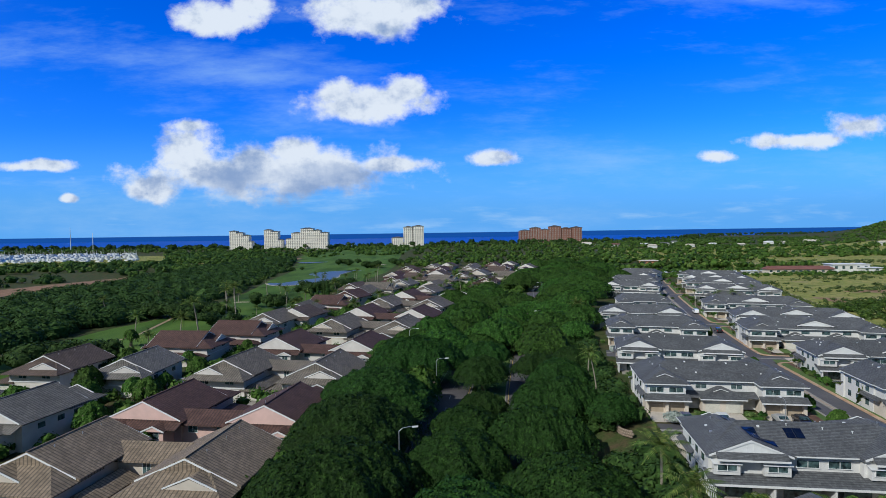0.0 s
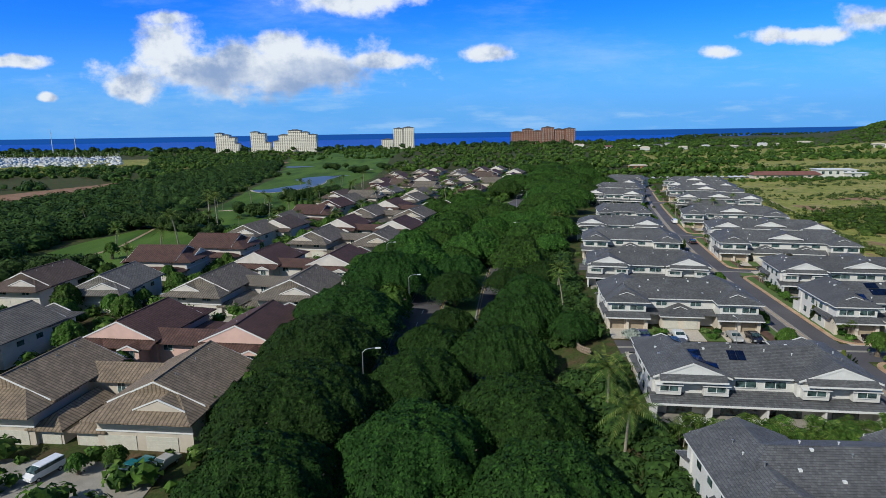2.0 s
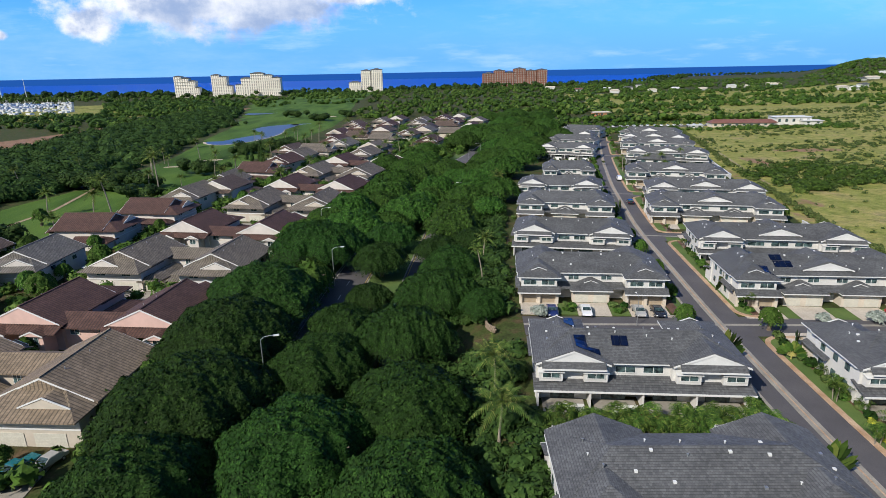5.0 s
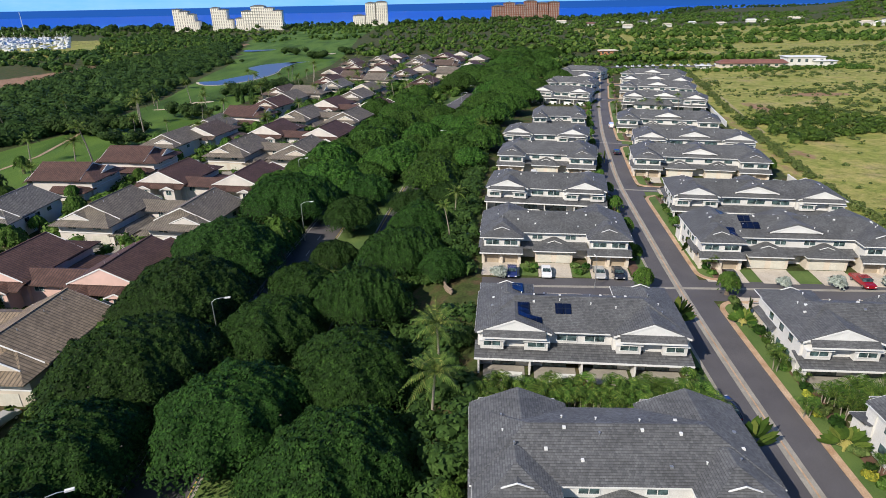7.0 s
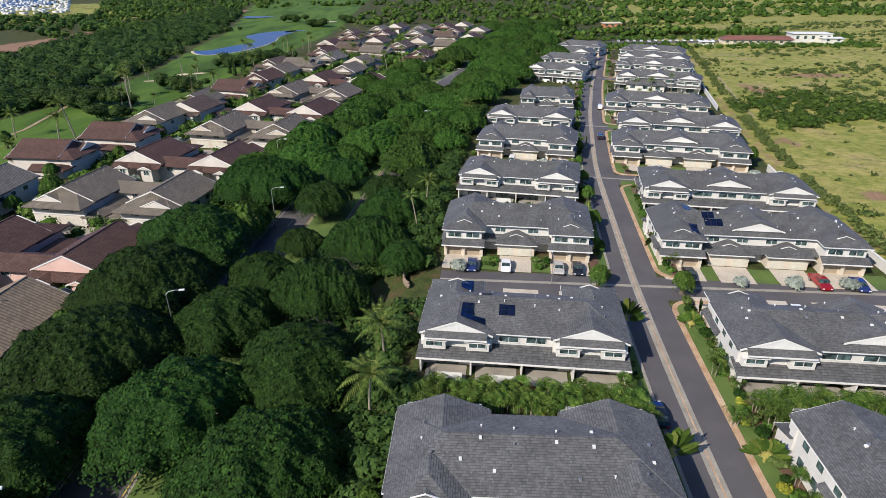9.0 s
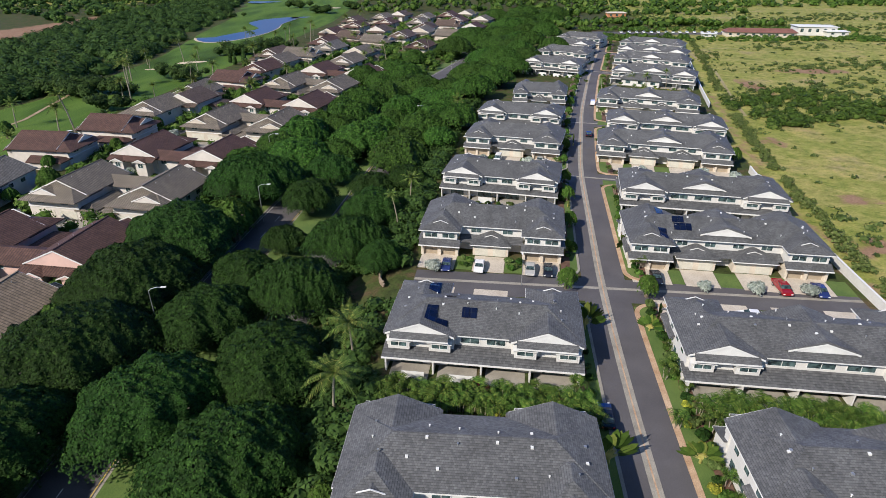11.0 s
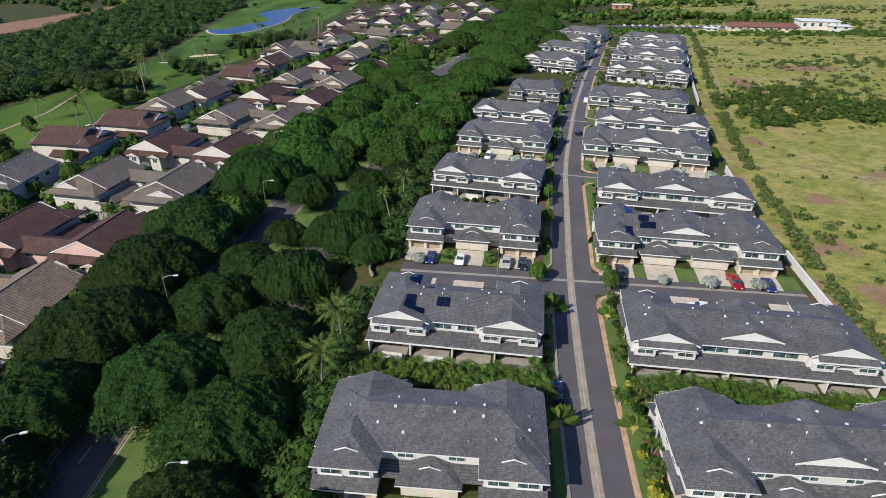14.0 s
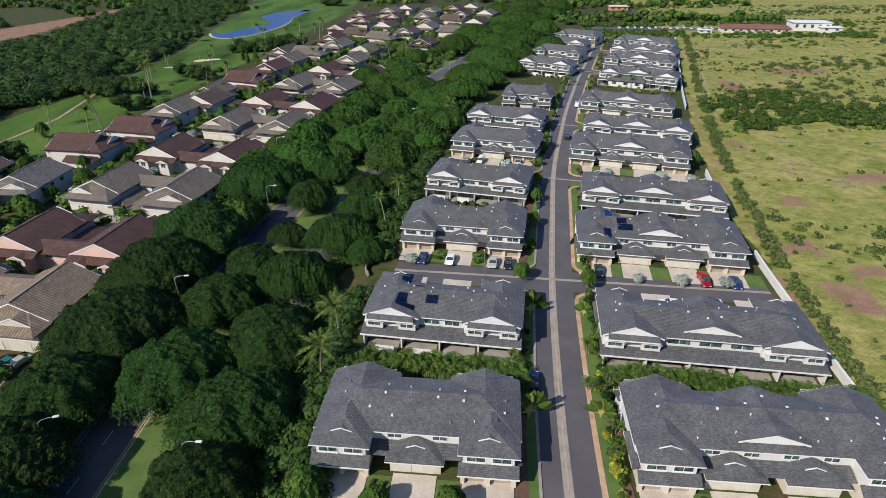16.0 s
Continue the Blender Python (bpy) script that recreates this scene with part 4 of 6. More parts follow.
ROOFS = {"taupe": (0.185, 0.157, 0.126), "brown": (0.11, 0.06, 0.048), "tan": (0.255, 0.195, 0.135), "grey": (0.18, 0.165, 0.145), "umber": (0.13, 0.092, 0.072)}
WALLS = {"white": (0.58, 0.54, 0.49), "pink": (0.62, 0.42, 0.36), "cream": (0.52, 0.46, 0.38)}
# pairs: middle x, y of the roofs, roof, wall, garages to the south
VILLAS = [(-48, 82, "tan", "cream", 1), (-44, 109, "brown", "pink", 0), (-42.5, 139.5, "taupe", "white", 1), (-37.5, 171, "brown", "white", 0),
          (-29, 203.5, "taupe", "cream", 1), (-23.5, 235, "brown", "white", 0), (-19, 266, "taupe", "cream", 1), (-9.5, 297, "brown", "white", 0), (-95, 112, "grey", "white", 0)]
# single villas: middle x, y, roof, wall, turn
LONE = [(-82, 145, "grey", "white", 8), (-104, 150, "umber", "white", 4), (-82, 176.5, "brown", "white", 96), (-72, 197, "brown", "white", 94), (-71, 224, "taupe", "white", 2), (-60, 239, "umber", "white", 185), (-66, 252, "taupe", "cream", 10),
        (-57, 278, "brown", "white", 92), (-53, 306, "brown", "cream", 0), (-49.5, 328, "taupe", "cream", 2), (-41, 349, "taupe", "white", 95), (-13, 328, "taupe", "white", 0), (-6, 359, "taupe", "cream", 180), (-37, 400, "brown", "white", 0), (-58, 352, "umber", "white", 0), (-30, 376, "grey", "cream", 0),
        (-37, 448, "brown", "cream", 180), (-3.6, 405, "taupe", "cream", 85), (11, 430, "umber", "white", 0), (-4, 462, "umber", "white", 180), (25, 384, "brown", "cream", 0), (45, 434, "taupe", "cream", 90), (26, 480, "umber", "white", 0), (66, 480, "brown", "white", 180), (52, 527, "brown", "cream", 0), (77, 535, "taupe", "white", 180),
        (-13, 552, "taupe", "cream", 0), (5, 575, "umber", "white", 180), (24, 552, "taupe", "cream", 0), (-28, 488, "brown", "cream", 0), (-22, 424, "umber", "cream", 90), (20, 515, "taupe", "white", 0), (-6, 512, "brown", "cream", 0), (45, 495, "umber", "white", 90), (45, 570, "brown", "cream", 0), (66, 585, "taupe", "white", 180), (-35, 525, "umber", "cream", 0), (28, 455, "grey", "cream", 180)]


def colour_villa(v, roof, wall, label):
    tagged(v, label, "house", "villas")
    for o in v.children_recursive:
        o.color = (*(ROOFS[roof] if "roof" in o.name else WALLS[wall]), 1)


VILLA = villa()
LONE_NEAR = villa(True, (1,))
DETAIL = False
LONE_FAR = villa(False, (1,))
DETAIL = True
for i, (x, y, roof, wall, south) in enumerate(VILLAS):
    a = -math.degrees(math.atan((avenue_x(y + 20) - avenue_x(y - 20)) / 40)) - 3
    t = radians(a)
    k = -9.5 if south else 9.5
    m = pose(x - math.sin(t) * k, y + math.cos(t) * k, ground_z(x, y), 0, 0, a + (0 if south else 180))
    v = VILLA if i == 0 else copy_thing(VILLA, m)
    v.matrix_basis = m
    colour_villa(v, roof, wall, f"{wall} two-storey villa pair with {roof} tiled gable roofs")
started = set()
for x, y, roof, wall, turn in LONE:
    a = -math.degrees(math.atan((avenue_x(y + 20) - avenue_x(y - 20)) / 40)) - 3 + turn
    m = pose(x, y, ground_z(x, y), 0, 0, a) @ Matrix.Translation((-10.2, -9.5, 0))
    proto = LONE_NEAR if y < 215 else LONE_FAR
    v = copy_thing(proto, m) if proto.name in started else proto
    started.add(proto.name)
    v.matrix_basis = m
    colour_villa(v, roof, wall, f"{wall} two-storey villa with a {roof} tiled gable roof")
VILLA_SPOTS = [(v[0], v[1], 18.5) for v in VILLAS] + [(v[0], v[1], 9.5) for v in LONE]


# ---- trees ----
def leaf_cloud(lobes, count, size, seed, flat=1.0, spread=0.9, shell=0.55):
    """Leaf clumps: small bent quads over the skins of many lobes. lobes: (x, y, z, radius)."""
    rnd = np.random.RandomState(seed)
    L = np.array(lobes, float)
    area = L[:, 3] ** 2
    pick = rnd.choice(len(L), count, p=area / area.sum())
    d = rnd.normal(size=(count, 3))
    d[:, 2] = np.abs(d[:, 2]) * 1.0 - 0.25
    d /= np.linalg.norm(d, axis=1)[:, None]
    r = L[pick, 3] * (1 - (1 - shell) * rnd.rand(count) ** 3)
    c = L[pick, :3] + d * r[:, None] * np.array([1, 1, flat])
    nrm = d + rnd.normal(size=(count, 3)) * 0.34 * spread
    nrm[:, 2] += 0.35
    nrm /= np.linalg.norm(nrm, axis=1)[:, None]
    u = np.cross(nrm, rnd.normal(size=(count, 3)))
    u /= np.linalg.norm(u, axis=1)[:, None]
    v = np.cross(nrm, u)
    s = size * (0.6 + 0.8 * rnd.rand(count))[:, None]
    asp = (0.55 + 0.35 * rnd.rand(count))[:, None]
    droop = nrm * s * 0.22
    P = np.stack([c + u * s * 1.25 - droop, c - u * s * 0.75 + v * s * asp * 1.15, c - u * s * 0.75 - v * s * asp * 1.15], 1).reshape(-1, 3)
    return P.tolist(), [(3 * i, 3 * i + 1, 3 * i + 2) for i in range(count)]


def lump(bm, c, r, seed, flat=1.0, sub=2):
    """A rough dark mass inside a crown, that stops the view through it."""
    g = bmesh.ops.create_icosphere(bm, subdivisions=sub, radius=1.0)
    for v in g["verts"]:
        k = 0.85 + 0.3 * noise.noise(v.co * 1.7 + Vector((seed, 0, 0)))
        v.co = Vector((c[0] + v.co.x * r * k, c[1] + v.co.y * r * k, c[2] + v.co.z * r * k * flat))


def dome_leaves(R, base, dome, edge, count, size, seed):
    """Small pointed leaf sprays over a wide dome whose skin swells and dips in soft pads, with a ragged hanging rim."""
    rs = np.random.RandomState(seed)
    waves = []
    for k in range(16):
        wl_ = min(R * 0.7, 5.2) * 0.84 ** k + 0.35
        t = rs.rand() * 2 * math.pi
        waves.append((2 * math.pi / wl_ * math.cos(t), 2 * math.pi / wl_ * math.sin(t), rs.rand() * 6.28, 0.05 * wl_ ** 0.85))

    def skin(x, y):
        a = np.arctan2(y, x)
        q = np.clip(np.hypot(x, y) / (R * edge(a)), 0, 1.08)
        z = base + dome * (1 - 0.85 * q ** 2.4)
        for kx, ky, p, amp in waves:
            z = z + amp * (1 - np.abs(np.sin((kx * x + ky * y) * 0.5 + p)) * 1.6)
        return z
    q = rs.rand(count) ** 0.43
    a = rs.rand(count) * 2 * math.pi
    rad = q * R * edge(a) * (1 + 0.05 * rs.normal(size=count) * (q > 0.93))
    x, y = rad * np.cos(a), rad * np.sin(a)
    z, d = skin(x, y), 0.15
    gx, gy = (skin(x + d, y) - z) / d, (skin(x, y + d) - z) / d
    nrm = np.stack([-gx, -gy, np.full(count, 0.9)], 1)
    nrm /= np.linalg.norm(nrm, axis=1)[:, None]
    nrm += rs.normal(size=(count, 3)) * 0.27
    nrm /= np.linalg.norm(nrm, axis=1)[:, None]
    c = np.stack([x, y, z - 0.45 * rs.rand(count) ** 2 - (q > 0.92) * 0.8 * rs.rand(count) ** 2], 1)
    u = np.cross(nrm, rs.normal(size=(count, 3)))
    u /= np.linalg.norm(u, axis=1)[:, None]
    v = np.cross(nrm, u)
    s = size * (0.6 + 0.8 * rs.rand(count))[:, None]
    P = np.stack([c + u * s * 1.1, c - u * s * 0.7 + v * s * 0.62, c - u * s * 0.7 - v * s * 0.62], 1).reshape(-1, 3)
    return P.tolist(), [(3 * i, 3 * i + 1, 3 * i + 2) for i in range(count)]


def umbrella_tree(R, top, seed, leaves=9500, mat=None, name="rain_tree", leaf=0.3):
    """A broad domed shade tree: forked trunk, spreading limbs and a wide crown of leaf clumps."""
    rnd = random.Random(seed)
    t = empty(name, Matrix.Identity(4))
    trunk = bmesh.new()
    fork = top * 0.28
    tube(trunk, [(0, 0, -0.3), (0.1, 0, fork * 0.5), (0, 0.1, fork)], [0.55, 0.42, 0.4], 9)
    n = 7
    for k in range(n):
        a = 2 * math.pi * k / n + rnd.uniform(-0.3, 0.3)
        e = R * rnd.uniform(0.55, 0.75)
        tube(trunk, [(0, 0, fork * 0.9), (e * 0.4 * math.cos(a), e * 0.4 * math.sin(a), fork + (top - fork) * 0.3), (e * math.cos(a), e * math.sin(a), fork + (top - fork) * 0.5)], [0.26, 0.18, 0.08], 6)
    part("trunk", trunk, M_BARK, t)

    def edge(a):
        return 1 + 0.09 * np.sin(2 * a + seed) + 0.06 * np.sin(5 * a + 2 * seed) + 0.04 * np.sin(11 * a + seed)
    dome = top - fork - 1.6
    # Opaque hull under the leaves, coloured dark as the crown's shaded depth.
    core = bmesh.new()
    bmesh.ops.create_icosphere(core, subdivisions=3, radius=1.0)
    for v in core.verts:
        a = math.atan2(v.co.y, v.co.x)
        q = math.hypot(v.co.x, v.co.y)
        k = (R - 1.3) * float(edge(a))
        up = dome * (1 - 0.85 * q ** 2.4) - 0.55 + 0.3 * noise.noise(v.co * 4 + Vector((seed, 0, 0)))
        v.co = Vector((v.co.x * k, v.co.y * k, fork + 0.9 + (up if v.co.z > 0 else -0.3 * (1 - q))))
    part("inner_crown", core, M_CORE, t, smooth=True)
    P, F = dome_leaves(R - 0.5, fork + 0.9, dome, edge, leaves, leaf, seed)
    tagged(part_data("crown", P, F, mat or M_LEAF, t), "dense green leaf crown")
    return t


LABEL_R = "broad rain tree with a dense dark-green domed crown beside the avenue"
KINDS = [umbrella_tree(10.0, 10.5, 11, 33000, leaf=0.178), umbrella_tree(8.5, 9.5, 23, 24500, leaf=0.174), umbrella_tree(6.5, 8.0, 37, 15000, leaf=0.168)]
KINDS_FAR = [umbrella_tree(10.0, 10.5, 12, 8000, M_LEAF_FAR, leaf=0.36), umbrella_tree(8.5, 9.5, 24, 6300, M_LEAF_FAR, leaf=0.34), umbrella_tree(6.5, 8.0, 38, 5000, M_LEAF_FAR, leaf=0.32)]
used, used_far = [False] * 3, [False] * 3
# x, y, crown radius of the avenue's trees
# The three below y 30 stand out of view, added to shade the carriageways.
TREES = [(-16.5, 40.5, 8.5), (-15, 27, 9.5), (-16, 14, 9), (14, 22, 8), (-17, 54.2, 8.5), (-17.3, 72.6, 10.8), (-18.2, 93.5, 11), (-16, 111.4, 11.5), (-8.9, 126.2, 5.2), (-10, 144.6, 11), (-16, 160, 7.5), (-3.1, 165.3, 9), (-12, 177, 7.5), (-6, 188, 8.5), (4, 200, 7), (6.9, 210, 9), (7.3, 232, 9), (15.8, 243, 9), (2, 222, 7), (-4, 205, 6),
         (-0.7, 61, 9.2), (-1.0, 83, 7.7), (1.3, 97.6, 6.5), (4.9, 113.7, 4.7), (6.3, 135.2, 6.6), (8.2, 155.5, 6.8), (13.8, 181.2, 9.3), (7.5, 172, 6), (21.2, 209.5, 6.2), (24, 226, 8), (18, 196, 6.5),
         (12.4, 36.8, 7.8), (12.8, 50.7, 9), (13.4, 69.7, 8.8), (12.4, 91.2, 7.9), (19.1, 110.5, 8), (23, 126, 7.5), (21, 143, 6), (26.4, 164, 9), (28, 177, 8), (33, 192, 8.5), (36, 207, 8), (44.6, 196, 7), (40, 224, 9), (52, 240, 8), (33, 238, 8),
         (28.3, 257.4, 11), (43.2, 249, 10), (54.4, 272, 12), (72.3, 288.8, 8.5), (64.8, 329.6, 12), (77.8, 383, 15), (47.7, 372, 11), (60.6, 424, 14), (106.3, 493, 16), (22.3, 290, 9),
         (62, 262, 8), (69.4, 305, 10), (12, 270, 8), (16.2, 305, 8), (2, 285, 8), (79.7, 430, 13), (99.7, 438, 12), (90, 400, 11), (80, 355, 10), (82, 335, 9), (112, 470, 12), (92, 480, 13), (130, 530, 14), (105, 540, 14), (84, 315, 8), (58, 288, 8),
         (64, 397, 10), (24, 340, 7), (145, 580, 14), (118, 590, 13), (88, 560, 11), (104, 350, 8), (93, 372, 9), (108, 408, 10), (27, 100, 4.5), (30, 145, 5), (38, 176, 5)]


def plant(kinds, used, k, m, label, category, group):
    if not used[k]:
        kinds[k].matrix_basis = m
        used[k] = True
        ob = kinds[k]
    else:
        ob = copy_thing(kinds[k], m)
    return tagged(ob, label, category, group)


rnd = random.Random(5)
BASE_R = (10.0, 8.5, 6.5)
for i, (x, y, R) in enumerate(TREES):
    k = 0 if R >= 9.5 else 1 if R >= 7.5 else 2
    s = R / BASE_R[k] * 1.13
    ob = plant(KINDS if y < 160 else KINDS_FAR, used if y < 160 else used_far, k, pose(x, y, ground_z(x, y), 0, 0, rnd.uniform(0, 360)), LABEL_R, "tree", "avenue trees")
    ob.scale = (s, s, min(1.15, s) * rnd.uniform(0.94, 1.06))
for k in range(3):
    if not used_far[k]:
        for o in (*KINDS_FAR[k].children_recursive, KINDS_FAR[k]):
            bpy.data.objects.remove(o)


# ---- hotels on the shore ----
M_CREAM = mottled("cream_render", (0.74, 0.7, 0.6), (0.82, 0.78, 0.68), 0.05, 0.8, 1.0, amount=0.3)
# Darker than the wall: the shade of balcony recesses is put in this colour.
M_RECESS_SHADE = mottled("recess_shade_tone", (0.3, 0.28, 0.25), (0.4, 0.37, 0.33), 0.1, 0.8, 1.0, amount=0.4)
M_TERRA = mottled("terracotta_render", (0.2, 0.075, 0.045), (0.3, 0.13, 0.08), 0.05, 0.8, 1.0, amount=0.4)


def tower(name, x, y, parts_, mat, label, base=-2.0):
    """A stepped hotel block: boxes of (dx, width, depth, height) with balcony bands."""
    h = empty(name, pose(x, y, base), label, "hotel")
    for dx, w, d, ht in parts_:
        part("wall", new_box(dx - w / 2, dx + w / 2, 0, d, 0, ht), mat, h)
        part("roof", hip(dx - w / 2 - 1, dx + w / 2 + 1, -1, d + 1, ht, min(w, d) * 0.14, "x" if w > d else "y"), M_ROOF, h)
        n = int(ht // 3.1)
        m = max(2, int(w // 4.5))
        for i in range(m):
            wx = dx - w / 2 + w * (i + 0.5) / m
            # raised strip, coloured like a shaded recess
            part("window_bay", new_box(wx - w / m * 0.17, wx + w / m * 0.17, -0.3, -0.02, 1.0, ht - 1.5), M_RECESS_SHADE, h)
        for f in range(1, n, 2):
            part("balcony_slab", new_box(dx - w / 2, dx + w / 2, -0.9, -0.31, f * 3.1 - 0.5, f * 3.1 + 0.7), mat, h)
    return h


tower("hotel_tower", -490, 1400, [(-18, 16, 20, 46), (-2, 16, 20, 42), (13, 14, 20, 36), (24, 8, 18, 22)], M_CREAM, "cream stepped hotel tower on the shore")
tower("hotel_tower", -410, 1400, [(-14, 18, 20, 48), (3, 16, 20, 44), (16, 10, 20, 24)], M_CREAM, "cream hotel tower with a stepped side")
tower("hotel_tower", -330, 1400, [(-44, 14, 20, 26), (-26, 22, 20, 40), (0, 30, 20, 50), (24, 18, 20, 46), (42, 18, 20, 40)], M_CREAM, "long cream hotel with stepped roofline")
tower("hotel_tower", -95, 1560, [(-30, 30, 22, 24), (0, 26, 24, 52), (26, 30, 24, 54)], M_CREAM, "grey cream hotel tower with a low annex")
tower("resort_hotel", 330, 1780, [(-80, 34, 30, 38), (-48, 30, 30, 46), (-18, 30, 30, 40), (12, 34, 30, 50), (46, 30, 30, 44), (78, 30, 30, 46)], M_TERRA, "broad terracotta resort hotel with many roofs")


# ---- lanes, driveways and walls of the terrace ----


def lane_strip(name, a, b, o0, o1, z, mat, label, category):
    (x0, y0), (x1, y1) = a, b
    d = Vector((x1 - x0, y1 - y0)).normalized()
    n = Vector((-d.y, d.x))
    verts, faces = [], []
    k = 14
    for i in range(k + 1):
        c = Vector((x0, y0)).lerp(Vector((x1, y1)), i / k)
        for o in (o0, o1):
            p = c + n * o
            verts += [(p.x, p.y, max(0, ground_z(p.x, p.y)) + z), (p.x, p.y, max(0, ground_z(p.x, p.y)) + z - 0.15)]
    for i in range(k):
        a_, b_ = i * 4, i * 4 + 4
        faces += [(a_, b_, b_ + 2, a_ + 2), (a_, a_ + 1, b_ + 1, b_), (a_ + 2, b_ + 2, b_ + 3, a_ + 3)]
    return tagged(part_data(name, verts, faces, mat), label, category, kind="structure")


for a, b in LANES:
    lane_strip("lane", a, b, -LANE_S, LANE_N, 0.062, M_ASPH, "dark asphalt side lane between the garages", "road")
    lane_strip("gutter_strip", a, b, -0.45, 0.35, 0.068, M_CONC, "pale concrete drainage strip along the lane", "gutter")

DRIVE = mottled("driveway_concrete", (0.42, 0.36, 0.29), (0.54, 0.48, 0.4), 0.35, 0.9, 8, 0.006)
for x, y, south, a, W, m in HOUSES:
    X = W / 2 - 0.6
    spots = [-X + 3.7, X - 3.7] + ([0] if W < 30 else [-5.0, 5.0])
    for c in spots:
        w = 3.5 if abs(c) > X - 5 else 3.0
        ob = part("driveway", new_box(c - w, c + w, -5.0 if south else -7.2, 1.2, -0.1, 0.085), DRIVE)
        ob.matrix_basis = m
        tagged(ob, "pale concrete driveway in front of the garages", "driveway", kind="structure")


for x, y, south, a, W, m in HOUSES:
    X = W / 2 - 0.6
    edges = [-X - 0.6, -X + 0.2, -X + 7.2, -3.0, 3.0, X - 7.2, X - 0.2, X + 0.6] if W < 30 else [-X - 0.6, -X + 0.2, -X + 7.2, -8.0, -2.0, 2.0, 8.0, X - 7.2, X - 0.2, X + 3.5]
    for x0, x1 in zip(edges[::2], edges[1::2]):
        if x1 - x0 > 0.9:
            ob = part("lawn_patch", new_box(x0 + 0.1, x1 - 0.1, -4.6, 0.6, -0.1, 0.1), M_LAWN)
            ob.matrix_basis = m
            tagged(ob, "small green lawn between concrete driveways", "lawn", kind="structure")


def wall_run(y0, y1, label):
    v, f = [], []
    n = int((y1 - y0) / 3) + 1
    for i in range(n):
        y = y0 + (y1 - y0) * i / (n - 1)
        x = wall_x(y)
        for dx, z in ((-0.12, -0.3), (-0.12, 1.8), (0.12, 1.8), (0.12, -0.3)):
            v.append((x + dx, y, z))
    for i in range(n - 1):
        a, b = i * 4, i * 4 + 4
        f += [(a, b, b + 1, a + 1), (a + 1, b + 1, b + 2, a + 2), (a + 2, b + 2, b + 3, a + 3)]
    f += [(0, 1, 2, 3), (n * 4 - 1, n * 4 - 2, n * 4 - 3, n * 4 - 4)]
    w = tagged(part_data("boundary_wall", v, f, M_WALL), label, "wall", kind="structure")
    part("coping", bm_run(y0, y1), M_TRIM, w)
    return w


def bm_run(y0, y1):
    bm = bmesh.new()
    n = int((y1 - y0) / 6) + 1
    for i in range(n):
        ya, yb = y0 + (y1 - y0) * i / n, y0 + (y1 - y0) * (i + 1) / n
        xa, xb = wall_x(ya), wall_x(yb)
        solid(bm, [(xa - 0.2, ya, 1.8), (xa + 0.2, ya, 1.8), (xb + 0.2, yb, 1.8), (xb - 0.2, yb, 1.8), (xa - 0.2, ya, 1.92), (xa + 0.2, ya, 1.92), (xb + 0.2, yb, 1.92), (xb - 0.2, yb, 1.92)], BOX)
    return bm


for y0, y1 in ((20, 101), (143, 152), (225, 400)):
    wall_run(y0, y1, "white stucco boundary wall beside the dry field")

# low curved stone wall at the lane's end
def stone_wall():
    h = empty("stone_wall", Matrix.Identity(4), "low curved lava stone wall at the end of the lane", "wall")
    sm = mottled("lava_stone", (0.16, 0.12, 0.085), (0.32, 0.25, 0.18), 2.0, 0.9, 8, 0.05)
    rn = random.Random(4)
    cx, cy, R = 36.5, 96.0, 9.5
    me = None
    for i in range(26):
        for j in range(3):
            a = radians(120 + i * 3.4 + (1.7 if j % 2 else 0))
            bm = bmesh.new()
            s = rn.uniform(0.85, 1.05)
            g = bmesh.ops.create_icosphere(bm, subdivisions=1, radius=0.36 * s)
            for v in bm.verts:
                v.co = Vector((v.co.x * 0.8, v.co.y * 1.0, v.co.z * 0.75)) * (1 + 0.2 * noise.noise(v.co * 4 + Vector((i, j, 0))))
            ob = part("stone", bm, sm, h)
            px, py = cx + R * math.cos(a), cy + R * math.sin(a) * 0.9
            ob.matrix_basis = pose(px, py, max(ground_z(px, py), -1.5) + 0.15 + j * 0.42, 0, 0, math.degrees(a))
    return h


stone_wall()


# ---- cars ----
def car_paint(name, c, rough=0.25):
    def build(n, l, s):
        nz = noise_node(n, l, 3.0, 3)
        r = ramp(n, l, nz.outputs[0], [(0.3, tuple(v * 0.9 for v in c)), (0.7, c)])
        l.new(r.outputs[0], s.inputs["Base Color"])
        s.inputs["Roughness"].default_value = rough
        s.inputs["Coat Weight"].default_value = 0.6
    return material(name, build)


M_TYRE = mottled("tyre", (0.015, 0.015, 0.015), (0.03, 0.03, 0.03), 8, 0.9)
M_RIM = mottled("rim", (0.4, 0.4, 0.42), (0.5, 0.5, 0.52), 6, 0.35, metal=0.8, amount=0.3)
M_LAMPGLASS = mottled("headlight", (0.6, 0.6, 0.6), (0.7, 0.7, 0.7), 6, 0.15, amount=0.2)
M_TAIL = mottled("tail_light", (0.3, 0.01, 0.01), (0.4, 0.02, 0.02), 6, 0.2, amount=0.2)


